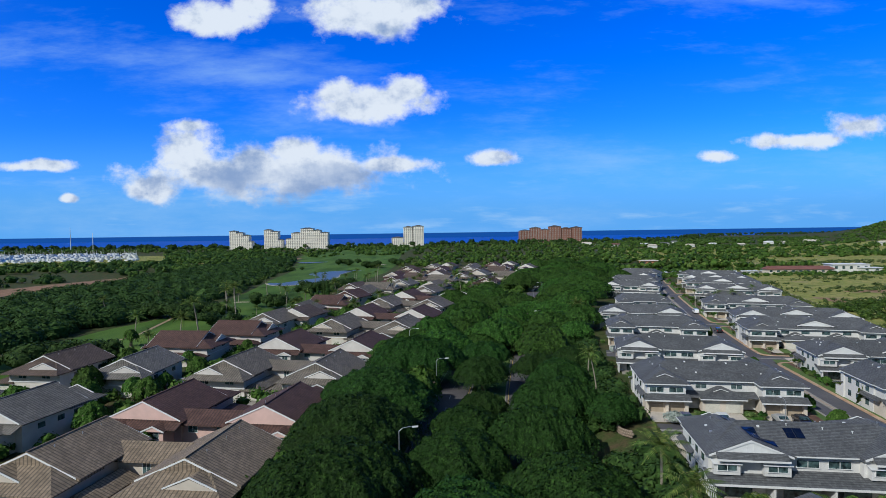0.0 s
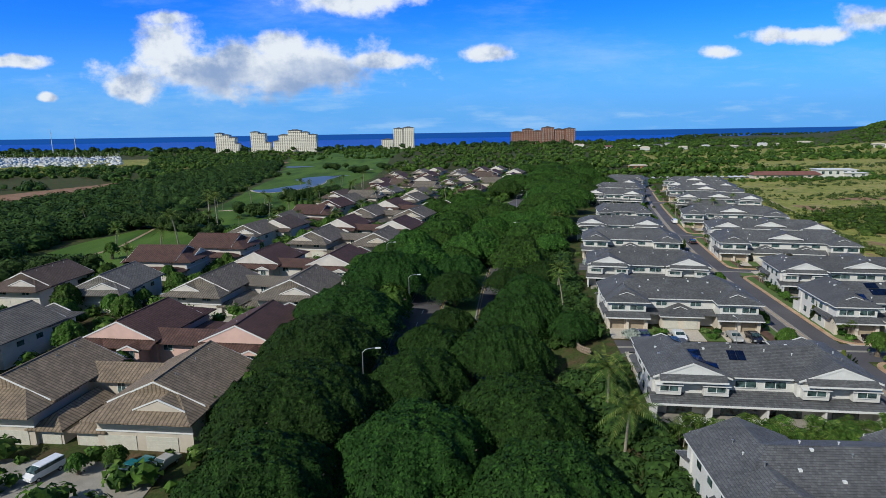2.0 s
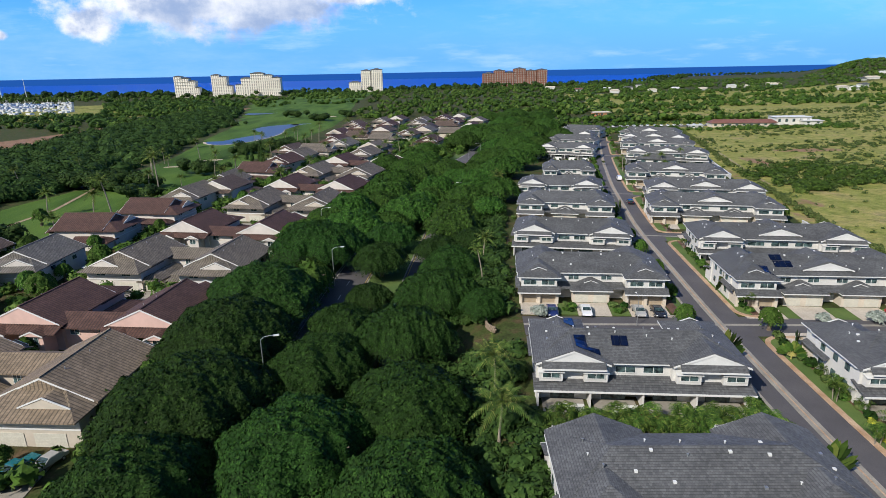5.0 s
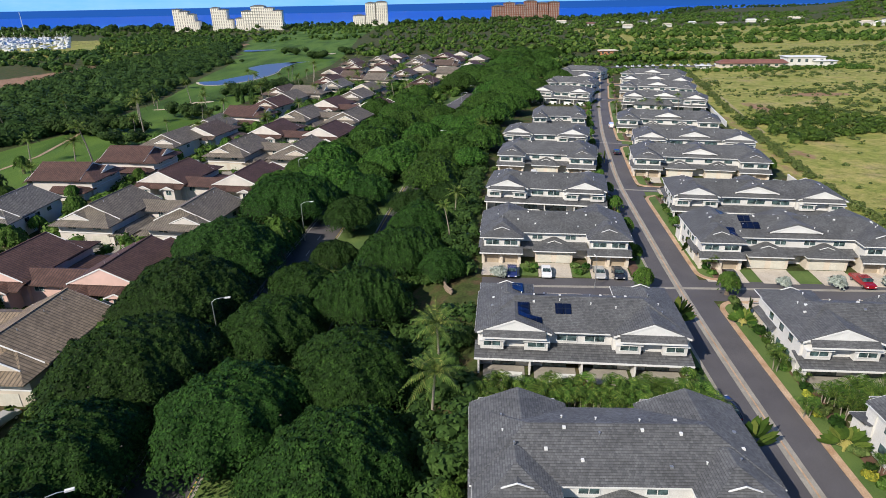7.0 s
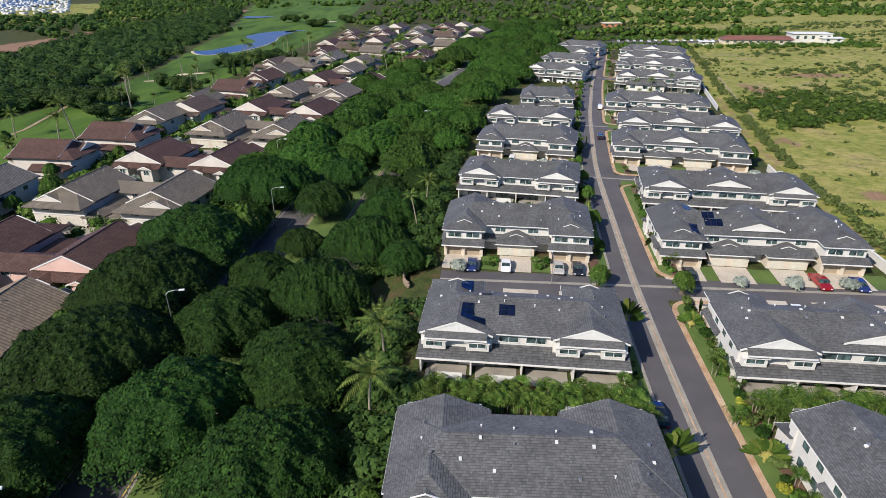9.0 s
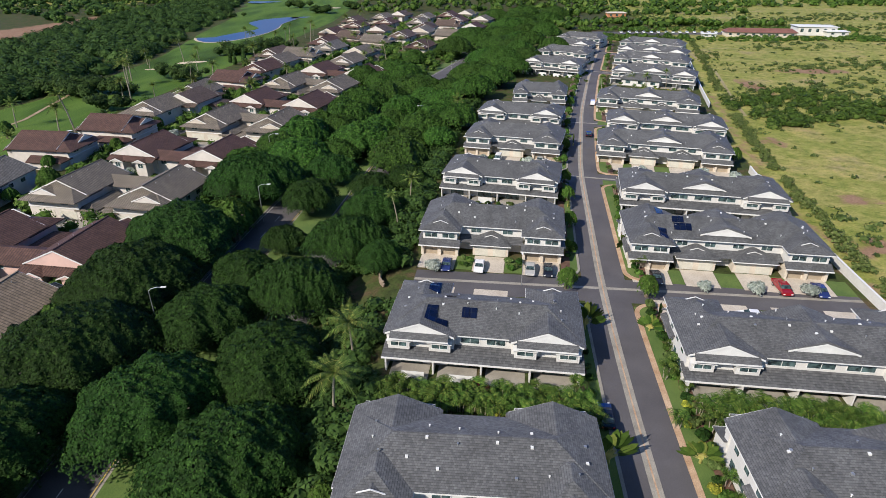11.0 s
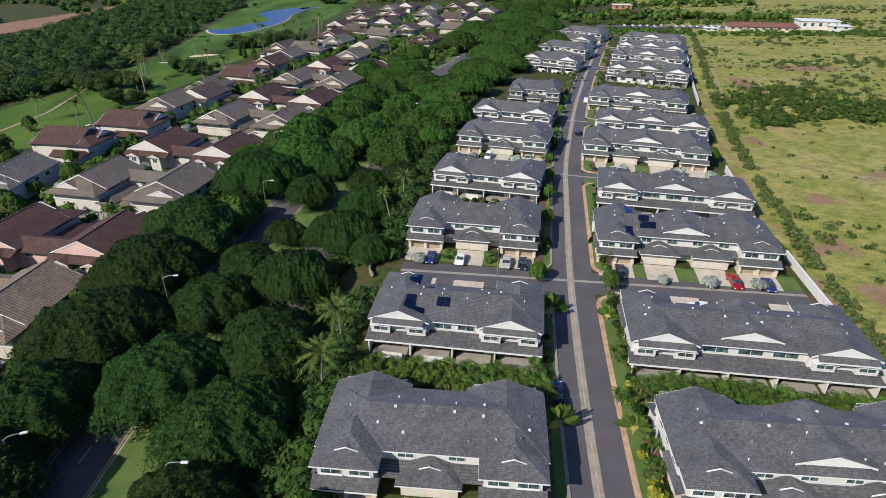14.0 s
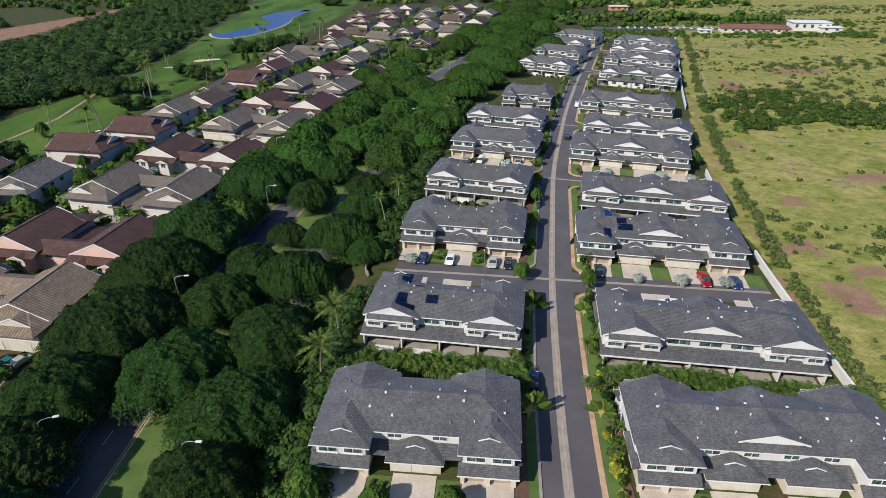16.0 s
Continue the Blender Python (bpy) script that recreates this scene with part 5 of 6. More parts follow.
def car(m, paint, label, kind="sedan", L=4.6, near=True):
    """A car along x, nose to +x."""
    h = empty("car", m, label, "car", "parked cars")
    w = 0.9
    if kind == "pickup":
        prof = [(-0.5, 0.45), (-0.5, 0.98), (-0.12, 1.0), (-0.1, 1.68), (0.16, 1.7), (0.27, 1.12), (0.48, 0.98), (0.5, 0.45)]
    elif kind == "van":
        prof = [(-0.5, 0.45), (-0.5, 1.1), (-0.46, 1.8), (0.2, 1.82), (0.36, 1.15), (0.48, 0.95), (0.5, 0.45)]
    else:
        prof = [(-0.5, 0.45), (-0.49, 0.95), (-0.36, 1.0), (-0.24, 1.42), (0.06, 1.44), (0.22, 1.0), (0.46, 0.84), (0.5, 0.5)]
    bm = bmesh.new()
    secs = []
    for s, k in ((-1, 0.88), (-1, 1.0), (1, 1.0), (1, 0.88)):
        secs.append([bm.verts.new((x * L * (0.985 if k < 1 else 1), s * w * (k if k == 1.0 and z < 1.05 else 0.86 if z > 1.05 else 0.97), z + (0.0 if k == 1 else -0.03 if z > 1.05 else 0))) for x, z in prof])
    a, b = secs[1], secs[2]
    n = len(prof)
    for i in range(n):
        j = (i + 1) % n
        bm.faces.new((a[i], a[j], b[j], b[i]))
    bm.faces.new(list(reversed(a)))
    bm.faces.new(b)
    for sct in (secs[0], secs[3]):
        for v in sct:
            bm.verts.remove(v)
    bmesh.ops.bevel(bm, geom=list(bm.edges), offset=0.05, segments=2, affect="EDGES")
    part("body", bm, paint, h, smooth=False)
    # glass band
    top = [p for p in prof if p[1] > 1.05]
    x0, x1 = min(p[0] for p in top) * L, max(p[0] for p in top) * L
    zt = max(p[1] for p in top)
    for s in (-1, 1):
        part("side_glass", new_box(x0 + 0.15, x1 - 0.02, *sorted((s * w * 0.84, s * w * 0.885)), 1.06, zt - 0.1), M_GLASS, h)
    fr = [p for p in prof if p[0] > 0 and p[1] > 1.3][-1]
    lo = prof[prof.index(fr) + 1]
    ws = bmesh.new()
    solid(ws, [(fr[0] * L + 0.03, -0.68, fr[1] - 0.05), (fr[0] * L + 0.03, 0.68, fr[1] - 0.05), (lo[0] * L + 0.02, 0.76, lo[1] + 0.06), (lo[0] * L + 0.02, -0.76, lo[1] + 0.06),
               (fr[0] * L + 0.06, -0.68, fr[1] - 0.02), (fr[0] * L + 0.06, 0.68, fr[1] - 0.02), (lo[0] * L + 0.05, 0.76, lo[1] + 0.09), (lo[0] * L + 0.05, -0.76, lo[1] + 0.09)], BOX)
    part("windscreen", ws, M_GLASS, h)
    if kind == "sedan":
        rw = bmesh.new()
        p, q = prof[3], prof[2]
        solid(rw, [(p[0] * L - 0.02, -0.66, p[1] - 0.05), (p[0] * L - 0.02, 0.66, p[1] - 0.05), (q[0] * L - 0.02, 0.74, q[1] + 0.05), (q[0] * L - 0.02, -0.74, q[1] + 0.05),
                   (p[0] * L - 0.05, -0.66, p[1] - 0.02), (p[0] * L - 0.05, 0.66, p[1] - 0.02), (q[0] * L - 0.05, 0.74, q[1] + 0.08), (q[0] * L - 0.05, -0.74, q[1] + 0.08)], BOX)
        part("rear_window", rw, M_GLASS, h)
    for sx_ in (-0.3, 0.3):
        for s in (-1, 1):
            t = bmesh.new()
            tube(t, [(sx_ * L, s * 0.72, 0.32), (sx_ * L, s * 0.92, 0.32)], [0.32, 0.32], 16)
            wh = part("wheel", t, M_TYRE, h)
            if not near:
                continue
            r = bmesh.new()
            tube(r, [(sx_ * L, s * 0.9, 0.32), (sx_ * L, s * 0.935, 0.32)], [0.2, 0.18], 12)
            part("rim", r, M_RIM, wh)
    for s in (-1, 1) if near else ():
        part("headlight", new_box(L / 2 - 0.06, L / 2 + 0.02, *sorted((s * 0.5, s * 0.82)), 0.62, 0.78), M_LAMPGLASS, h)
        part("tail_light", new_box(-L / 2 - 0.02, -L / 2 + 0.06, *sorted((s * 0.55, s * 0.82)), 0.72, 0.9), M_TAIL, h)
    return h


PAINTS = {k: car_paint(k + "_car_paint", c) for k, c in {"white": (0.75, 0.75, 0.75), "blue": (0.02, 0.03, 0.12), "silver": (0.4, 0.39, 0.37), "black": (0.015, 0.015, 0.02), "red": (0.26, 0.008, 0.014), "teal": (0.02, 0.14, 0.16), "gold": (0.3, 0.24, 0.16)}.items()}
CARS = [(39.5, 98.6, -98, "blue", "sedan"), (45.7, 98.0, -98, "white", "sedan"), (55.2, 96.8, -98, "silver", "sedan"), (58.5, 96.4, -98, "black", "sedan"), (77.9, 93.6, -99, "black", "sedan"), (99.2, 90.0, -96, "red", "pickup"),
        (105.3, 88.8, -100, "blue", "sedan"), (89.4, 81.0, 172, "white", "sedan"), (98.0, 229.5, 77, "white", "van"), (86.8, 187, 78, "black", "sedan"), (55, 162.2, -105, "white", "van"), (66.8, 160.6, -105, "silver", "sedan"),
        (59.6, 58.0, 84, "black", "sedan"), (37, 33, -94, "red", "sedan"), (43.5, 32, -94, "blue", "sedan"), (97, 81.6, -8, "black", "sedan")]
for x, y, a, c, kind in CARS:
    car(pose(x, y, 0.09, 0, 0, a), PAINTS[c], f"{c} {kind} parked near the terrace houses" if kind != "sedan" else f"{c} car parked near the terrace houses", kind, 5.4 if kind == "pickup" else 4.7)
for x, y, a, c, kind in [(-36.6, 65.6, -112, "teal", "pickup"), (-33.4, 66.7, -112, "silver", "sedan"), (-47.8, 65.6, -112, "white", "van"), (-72, 158, 20, "white", "sedan"), (-68, 146, 10, "white", "van"), (-62, 160, 40, "silver", "sedan")]:
    car(pose(x, y, ground_z(x, y) + 0.1, 0, 0, a), PAINTS[c], f"{c} {'car' if kind == 'sedan' else kind} parked by the villas", kind, 5.4 if kind == "pickup" else 4.7)


# ---- solar panels ----
def solar(house, x, y, w, d, n, side):
    """Panels lying on a roof face: side 'W', 'E', 'S' of the house's own plan."""
    X, Y, south, a, W, m = house
    mids = 1 if W < 30 else 2
    for i in range(n):
        bm = bmesh.new()
        px = x + (i * (w + 0.06) if side in "SN" else 0)
        py = y + (i * (d + 0.06) if side in "WE" else 0)
        q = [(px, py), (px + w, py), (px + w, py + d), (px, py + d)]
        zs = [roof_height(W, mids, *p) for p in q]
        solid(bm, [(*p, z + 0.1) for p, z in zip(q, zs)] + [(*p, z + 0.16) for p, z in zip(q, zs)], BOX)
        ob = part("solar_panel", bm, M_PV)
        ob.matrix_basis = m
        tagged(ob, "dark blue solar panel lying on a grey tiled roof", "solar panel", "solar panels")


hb, hc = HOUSES[1], HOUSES[12]
solar(hb, 6.9, 10.4, 1.6, 1.1, 3, "W")
solar(hb, 5.25, 12.72, 1.6, 1.1, 1, "W")
solar(hb, 1.2, 10.4, 1.05, 1.6, 2, "S")
solar(hb, 7.6, 1.9, 1.6, 1.05, 3, "W")
solar(hb, 4.6, 7.0, 1.6, 0.9, 1, "S")
solar(hc, -12.3, 2.2, 1.6, 1.05, 3, "W")
solar(hc, -9.2, 5.4, 1.05, 1.6, 3, "S")
solar(hc, -9.4, 7.2, 1.05, 1.4, 2, "S")
solar(hc, -11.6, 11.2, 1.6, 1.05, 3, "W")


# ---- palms, shrubs, garden plants ----
def frond(P, F, base, yaw, lift, length, width, n=13, droop=1.0):
    """A feathered palm leaf: paired leaflets along an arching stalk."""
    d = Vector((math.cos(yaw), math.sin(yaw), 0))
    side = Vector((-d.y, d.x, 0))
    pts = []
    for i in range(n + 1):
        t = i / n
        r = length * (t * math.cos(lift) * (1 - 0.15 * t))
        z = length * (t * math.sin(lift) - droop * 0.55 * t * t)
        pts.append(Vector(base) + d * r + Vector((0, 0, z)))
    for i in range(1, n + 1):
        t = i / n
        p, q = pts[i - 1], pts[i]
        w = width * math.sin(math.pi * min(1, 0.12 + 0.9 * t)) + 0.08
        step = (q - p)
        for s in (-1, 1):
            tip = p + side * s * w + step * 1.3 - Vector((0, 0, w * 0.45))
            k = len(P)
            P += [tuple(p), tuple(p + step * 0.72), tuple(tip + step * 0.2), tuple(tip)]
            F.append((k, k + 1, k + 2, k + 3))


def coconut_palm(height, seed, fronds=18, size=3.6, lean=0.6, near=False):
    rn = random.Random(seed)
    t = empty("coconut_palm", Matrix.Identity(4))
    bm = bmesh.new()
    top = Vector((lean, lean * 0.4, height))
    tube(bm, [(0, 0, -0.3), (lean * 0.15, 0, height * 0.3), (lean * 0.5, lean * 0.2, height * 0.65), tuple(top)], [0.26, 0.18, 0.15, 0.13], 8)
    part("trunk", bm, M_PALMBARK, t)
    P, F = [], []
    for i in range(fronds):
        frond(P, F, top, i * 2.39996 + rn.uniform(-0.2, 0.2), 1.15 - 1.3 * i / fronds + rn.uniform(-0.1, 0.1), size * rn.uniform(0.85, 1.1), 0.55, 20 if near else 12, rn.uniform(0.6, 1.0))
        if near:
            part_data("frond", P, F, M_PALM, t)
            P, F = [], []
    if not near:
        part_data("crown", P, F, M_PALM, t)
    return t


def areca(seed):
    rn = random.Random(seed)
    t = empty("areca_palm", Matrix.Identity(4))
    bm = bmesh.new()
    for k in range(3):
        a = k * 2.1
        tube(bm, [(0.25 * math.cos(a), 0.25 * math.sin(a), -0.1), (0.4 * math.cos(a), 0.4 * math.sin(a), 1.6)], [0.06, 0.05], 5)
    part("stem_clump", bm, M_PALMBARK, t)
    P, F = [], []
    for i in range(19):
        a = i * 2.39996
        frond(P, F, (0.3 * math.cos(a), 0.3 * math.sin(a), 1.2 + rn.uniform(0, 0.8)), a + rn.uniform(-0.3, 0.3), rn.uniform(0.5, 1.35), rn.uniform(1.6, 2.4), 0.42, 11, 1.35)
    part_data("crown", P, F, M_FROND, t)
    return t


M_STALK = mottled("yellow_stalk", (0.26, 0.25, 0.06), (0.38, 0.33, 0.1), 2.0, 0.6, 10)


def travellers_palm(seed):
    """A flat fan of paddle leaves on yellow stalks."""
    rn = random.Random(seed)
    t = empty("travellers_palm", Matrix.Identity(4))
    st, P, F = bmesh.new(), [], []
    tube(st, [(0, 0, -0.2), (0, 0, 1.2)], [0.2, 0.24], 7)
    n = 17
    for i in range(n):
        a = radians(-78 + 156 * i / (n - 1))
        d = Vector((math.sin(a), 0.08 * rn.uniform(-1, 1), math.cos(a)))
        b = Vector((0, 0, 0.9 + 0.4 * abs(math.cos(a))))
        m = b + d * rn.uniform(0.9, 1.3)
        tube(st, [tuple(b), tuple(m)], [0.09, 0.04], 5)
        e = m + d * rn.uniform(2.4, 3.0) - Vector((0, 0, 0.35 * abs(math.sin(a))))
        sd = Vector((d.z, 0.5 * rn.uniform(-1, 1), -d.x)).normalized() * 0.5
        k = len(P)
        c1, c2 = m.lerp(e, 0.3), m.lerp(e, 0.75)
        P += [tuple(m), tuple(c1 + sd), tuple(c2 + sd * 0.9), tuple(e), tuple(c2 - sd * 0.9), tuple(c1 - sd)]
        F += [(k, k + 1, k + 2, k + 3), (k, k + 3, k + 4, k + 5)]
    part("stalk_fan", st, M_STALK, t, "yellow leaf stalks")
    part_data("leaf_fan", P, F, M_FROND, t)
    return t


def shrub(seed, mat, name="shrub", r=0.8, leaves=260, leaf=0.16, core=0.75):
    rn = random.Random(seed)
    t = empty(name, Matrix.Identity(4))
    lobes = [(rn.uniform(-0.5, 0.5) * r, rn.uniform(-0.5, 0.5) * r, r * rn.uniform(0.45, 0.9), r * rn.uniform(0.45, 0.65)) for _ in range(7)]
    body = bmesh.new()
    lump(body, (0, 0, r * 0.55), r * core, seed, 0.85, 2)
    part("inner_foliage", body, mat, t, smooth=True)
    P, F = leaf_cloud(lobes, leaves, leaf, seed, 0.9)
    part_data("foliage", P, F, mat, t)
    return t


def small_tree(seed, mat, R=2.6, top=5.5):
    return umbrella_tree(R, top, seed, 1900, mat, "garden_tree", 0.26)


def place(kinds, spots, label, category, group, rn, smin=0.85, smax=1.15):
    """Stands copies of the kinds at the spots (x, y[, scale])."""
    used = [False] * len(kinds)
    for i, sp in enumerate(spots):
        k = i % len(kinds)
        x, y = sp[0], sp[1]
        ob = plant(kinds, used, k, pose(x, y, ground_z(x, y) + 0.02, 0, 0, rn.uniform(0, 360) if len(sp) < 4 else sp[3]), label, category, group)
        s = (sp[2] if len(sp) > 2 else 1.0) * rn.uniform(smin, smax)
        ob.scale = (s, s, s)
    for k, u in enumerate(used):
        if not u:
            for o in (kinds[k], *kinds[k].children_recursive):
                bpy.data.objects.remove(o)


rn = random.Random(9)
VERGE_TREES = []
for i in range(22):
    y = 104 + i * 13.5 + rn.uniform(-2, 2)
    for p, k in ((street_at(-5.0, y), 0.62), (street_at(6.2, y + 5), 0.5)):
        if all(abs(p[1] - (a[1] + (b[1] - a[1]) * (p[0] - a[0]) / (b[0] - a[0]))) > 6.0 for a, b in LANES) and (k > 0.6 or i % 2):
            VERGE_TREES.append((*p, k * rn.uniform(0.8, 1.25)))
for i, (x, y, ht) in enumerate(((24.0, 60.8, 6.6), (25.2, 71.8, 7.0))):
    palm = coconut_palm(ht, 31 + i, 22, 5.6, 0.5 - i, True)
    palm.matrix_basis = pose(x, y, ground_z(x, y), 0, 0, 40 * i)
    tagged(palm, "coconut palm with bright arching fronds above the bank", "palm tree", "coconut palms")
place([coconut_palm(7.0, 1, 20, 4.6), coconut_palm(7.5, 2, 20, 4.4, -0.8), coconut_palm(10.5, 3, 16, 3.6, 1.4)],
      [(31, 133.5), (43.6, 202), (29, 118, 0.8), (-60, 120, 0.7), (-97.6, 206, 1.35), (-88, 200, 1.3), (-80, 205, 1.0), (-118, 214, 1.3), (-95, 255, 1.3), (-102, 262, 1.2), (-110, 285, 1.3), (-116, 300, 1.2), (-70, 262, 1.2), (-66, 240), (-58, 250), (-42, 255), (-36, 290, 1.1), (-30, 318), (-60, 310, 1.2), (-68, 350, 1.3), (-24, 355), (-22, 392, 1.1), (-54, 390, 1.2), (-52, 430, 1.2), (6, 430), (-18, 465, 1.1), (30, 480), (-40, 520, 1.3), (-30, 540, 1.3), (70, 530, 1.2), (-95, 178, 1.1), (-88, 262, 0.8), (-82, 290), (-75, 300), (-90, 320), (-60, 330, 0.8),
       (-120, 330), (-128, 345), (-110, 352), (-105, 362), (-98, 380), (-86, 400), (-80, 410), (-74, 420), (-68, 425), (-92, 430), (-100, 440), (-70, 445), (-62, 460), (-58, 470), (-150, 300), (-165, 320), (-178, 345), (-155, 260),
       (20, 350), (14, 356), (8, 345), (26, 360), (0, 358), (32, 372), (-5, 345), (38, 380), (16, 372), (124, 268, 0.7), (129, 262, 0.7), (137, 259, 0.7), (146, 262, 0.6), (120, 240, 0.6), (106, 248, 0.6), (-20, 420), (-25, 440), (5, 485), (40, 440)],
      "coconut palm with a slim grey trunk and feathered fronds", "palm tree", "coconut palms", rn)
ARECA = []
for i in range(18):
    t = i / 17
    ARECA.append((31 + 26 * t, 62.6 - 3.3 * t + rn.uniform(-1.0, 1.0), 1.45))
    ARECA.append((31 + 26 * t + 0.7, 59.8 - 3.0 * t + rn.uniform(-0.6, 0.6), 1.25))
for i in range(26):
    t = i / 25
    ARECA.append((72 + 37 * t, 58.6 - 5.6 * t + rn.uniform(-0.9, 0.9), 1.45))
    ARECA.append((72.5 + 37 * t, 56.2 - 5.0 * t + rn.uniform(-0.6, 0.6), 1.2))
for (x0, y0), (x1, y1), n in (((38, 126.5), (66, 119.5), 9), ((80, 117.5), (115, 109), 12), ((50, 187.5), (78, 180.5), 8), ((88, 177), (124, 164), 10), ((104, 268), (150, 246), 8)):
    for i in range(n):
        t = i / (n - 1)
        ARECA.append((x0 + (x1 - x0) * t + rn.uniform(-1, 1), y0 + (y1 - y0) * t + rn.uniform(-0.7, 0.7), 0.9))
for i in range(16):
    ARECA.append((-62 + i * 2.0 + rn.uniform(-0.6, 0.6), 97.5 - i * 0.35 + rn.uniform(-1, 1), 1.1))
for i in range(46):
    y = 100 + i * 6.5 + rn.uniform(-2, 2)
    p = street_at(-6.9 if i % 2 else 7.0, y)
    if all(abs(p[1] - (a[1] + (b[1] - a[1]) * (p[0] - a[0]) / (b[0] - a[0]))) > 5.5 for a, b in LANES):
        ARECA.append((*p, rn.uniform(0.7, 1.2)))
ARECA += [(71.8, 63.2, 0.8), (72.6, 68.4, 0.95), (73.0, 72.5, 0.7), (70.4, 44.0, 0.85), (70.7, 47.4, 0.95), (56.8, 62.9, 1.1), (68.4, 56.5, 1.1), (70.2, 66.0, 1.2)]
place([areca(1), areca(2), areca(3)], ARECA, "bushy areca palm with arching yellow-green fronds in a garden", "palm", "garden palms", rn)
place([travellers_palm(1), travellers_palm(2)], [(58.0, 50.6, 1.05, 12), (61.3, 78.0, 1.0, 12), (69.0, 50.7, 0.75, -25), (71.6, 77.6, 0.6, -35), (63.2, 104.5, 0.7, -30), (76.2, 106.5, 1.0, 40), (68.5, 128, 0.7, 80), (79.5, 176, 0.7, 75), (73.6, 79.6, 0.8, 60)],
      "travellers palm with a flat fan of leaves on yellow stalks", "palm", "travellers palms", rn, 0.95, 1.05)
place([small_tree(51, M_LEAF2)], [(74.4, 88.0, 1.0), (60.9, 90.8, 0.95), (88.5, 143, 0.8), (104, 232, 1.2), (127, 196, 1.1), (122, 160, 1.0), (-68, 151, 1.2), (-72, 141), (-39.4, 66.8, 0.7), (-43.6, 65.6, 0.65), (-86, 178, 1.2), (-112, 200, 1.3), (-77, 166, 1.1), (-79, 151, 1.3), (-63, 154), (-69, 127, 1.3), (-52, 122.6, 0.8), (-75, 132, 1.3), (-80, 122, 1.5), (-86, 133, 1.5), (-60, 152, 0.8),
      (-92, 118, 1.5), (-70, 108, 1.4), (-55, 98, 0.9), (36.4, 34.0, 0.75), (46.3, 33.8, 0.75), (27.4, 35.5, 1.0), (25.4, 45.5, 0.7), (-7.7, 119.6, 1.9), (-24, 100, 1.3), (-26, 92, 1.4), (-27, 84, 1.3), (-30, 76, 1.2), (-23, 110, 1.0), (-90, 158, 1.4), (-66, 184, 1.0), (-64, 210, 1.1), (-50, 222, 1.1), (-46, 252, 1.2), (-40, 288, 1.2), (-68, 264, 1.2), (-28, 318, 1.2), (-62, 166, 0.9)] + VERGE_TREES, "round green garden tree beside a house", "tree", "garden trees", rn)
place([shrub(61, M_SILVER, r=1.6, leaves=900, leaf=0.17, core=0.5)], [(37.2, 97.4), (85.5, 90.2), (94.3, 89.2), (103, 88.4, 1.2), (50.2, 160.5, 1.2), (62.8, 157.4, 1.3), (93, 151.5), (108, 147.5, 1.2), (-58, 196, 1.6), (-54, 200, 1.5), (-52, 163, 1.2), (44, 157), (-28, 200, 1.3), (116, 146)],
      "silvery grey-green shrub in a front garden", "shrub", "silver shrubs", rn)
GREEN = []
for i in range(46):
    y = 30 + i * 2.3
    GREEN.append((*street_at(6.9 + rn.uniform(-0.4, 0.3), y), rn.uniform(0.95, 1.5)))
for x, y, south, a, W, m in HOUSES:
    X = W / 2 - 0.6
    slots = [-X + 8.3, X - 8.3, -X + 9.6, X - 9.6] if W < 30 else [-X + 8.0, X - 8.0, 0, -0.9, 0.9]
    for s in slots:
        for yy in (-1.0, -3.2):
            p = m @ Vector((s + rn.uniform(-0.4, 0.4), yy + rn.uniform(-0.6, 0.6), 0))
            GREEN.append((p.x, p.y, rn.uniform(0.6, 1.1)))
    for i in range(int(W / 2.6)):
        p = m @ Vector((-W / 2 + i * 2.6 + rn.uniform(-0.8, 0.8), 18.9 + rn.uniform(0, 1.2), 0))
        GREEN.append((p.x, p.y, rn.uniform(0.6, 1.2)))
    for i in range(5):
        p = m @ Vector((rn.choice((-1, 1)) * (W / 2 + 0.9), rn.uniform(-3, 16), 0))
        GREEN.append((p.x, p.y, rn.uniform(0.6, 1.1)))
for i in range(70):
    y = 30 + i * 5.0
    GREEN.append((*street_at(8.3 + rn.uniform(-0.5, 0.5), y), rn.uniform(0.8, 1.4)))
    GREEN.append((*street_at(-7.0 + rn.uniform(-0.3, 0.3), y + 2), rn.uniform(0.6, 1.0)))
GREEN = [g for g in GREEN if not any(abs(g[1] - (a[1] + (b[1] - a[1]) * (g[0] - a[0]) / (b[0] - a[0]))) < 4.2 and a[0] - 2 < g[0] < b[0] for a, b in LANES)]
place([shrub(71, M_LEAF2), shrub(72, M_LEAF), shrub(73, M_SCRUB)], GREEN[:270], "rounded green garden shrub", "shrub", "garden shrubs", rn)
place([shrub(75, M_YELLOW, r=0.7)], [(69.8, 56.8, 1.3), (69.0, 46.7, 1.2), (68.9, 40.5, 1.7), (69.4, 41.8, 1.4), (*street_at(6.7, 37), 1.2), (*street_at(6.9, 34.8), 1.1), (*street_at(6.6, 43.5), 1.1), (*street_at(6.7, 52), 1.0), (*street_at(6.8, 53.6), 1.1), (*street_at(6.7, 61), 0.9), (*street_at(6.6, 40), 1.0), (39, 60, 1.2), (46, 58.6), (50, 58.4, 0.8), (126, 255, 1.5), (131, 254, 1.5), (136, 252, 1.3)], "yellow-leaved croton shrub in a flower bed", "shrub", "yellow shrubs", rn)
place([shrub(77, M_REDFLOWER, r=0.8)], [(43.2, 63.6, 1.3), (44.6, 63.2, 1.0), (84.5, 58.6, 1.2), (43.0, 32.0, 0.7), (35.5, 33.5, 0.7)], "shrub covered in red flowers", "shrub", "red shrubs", rn)


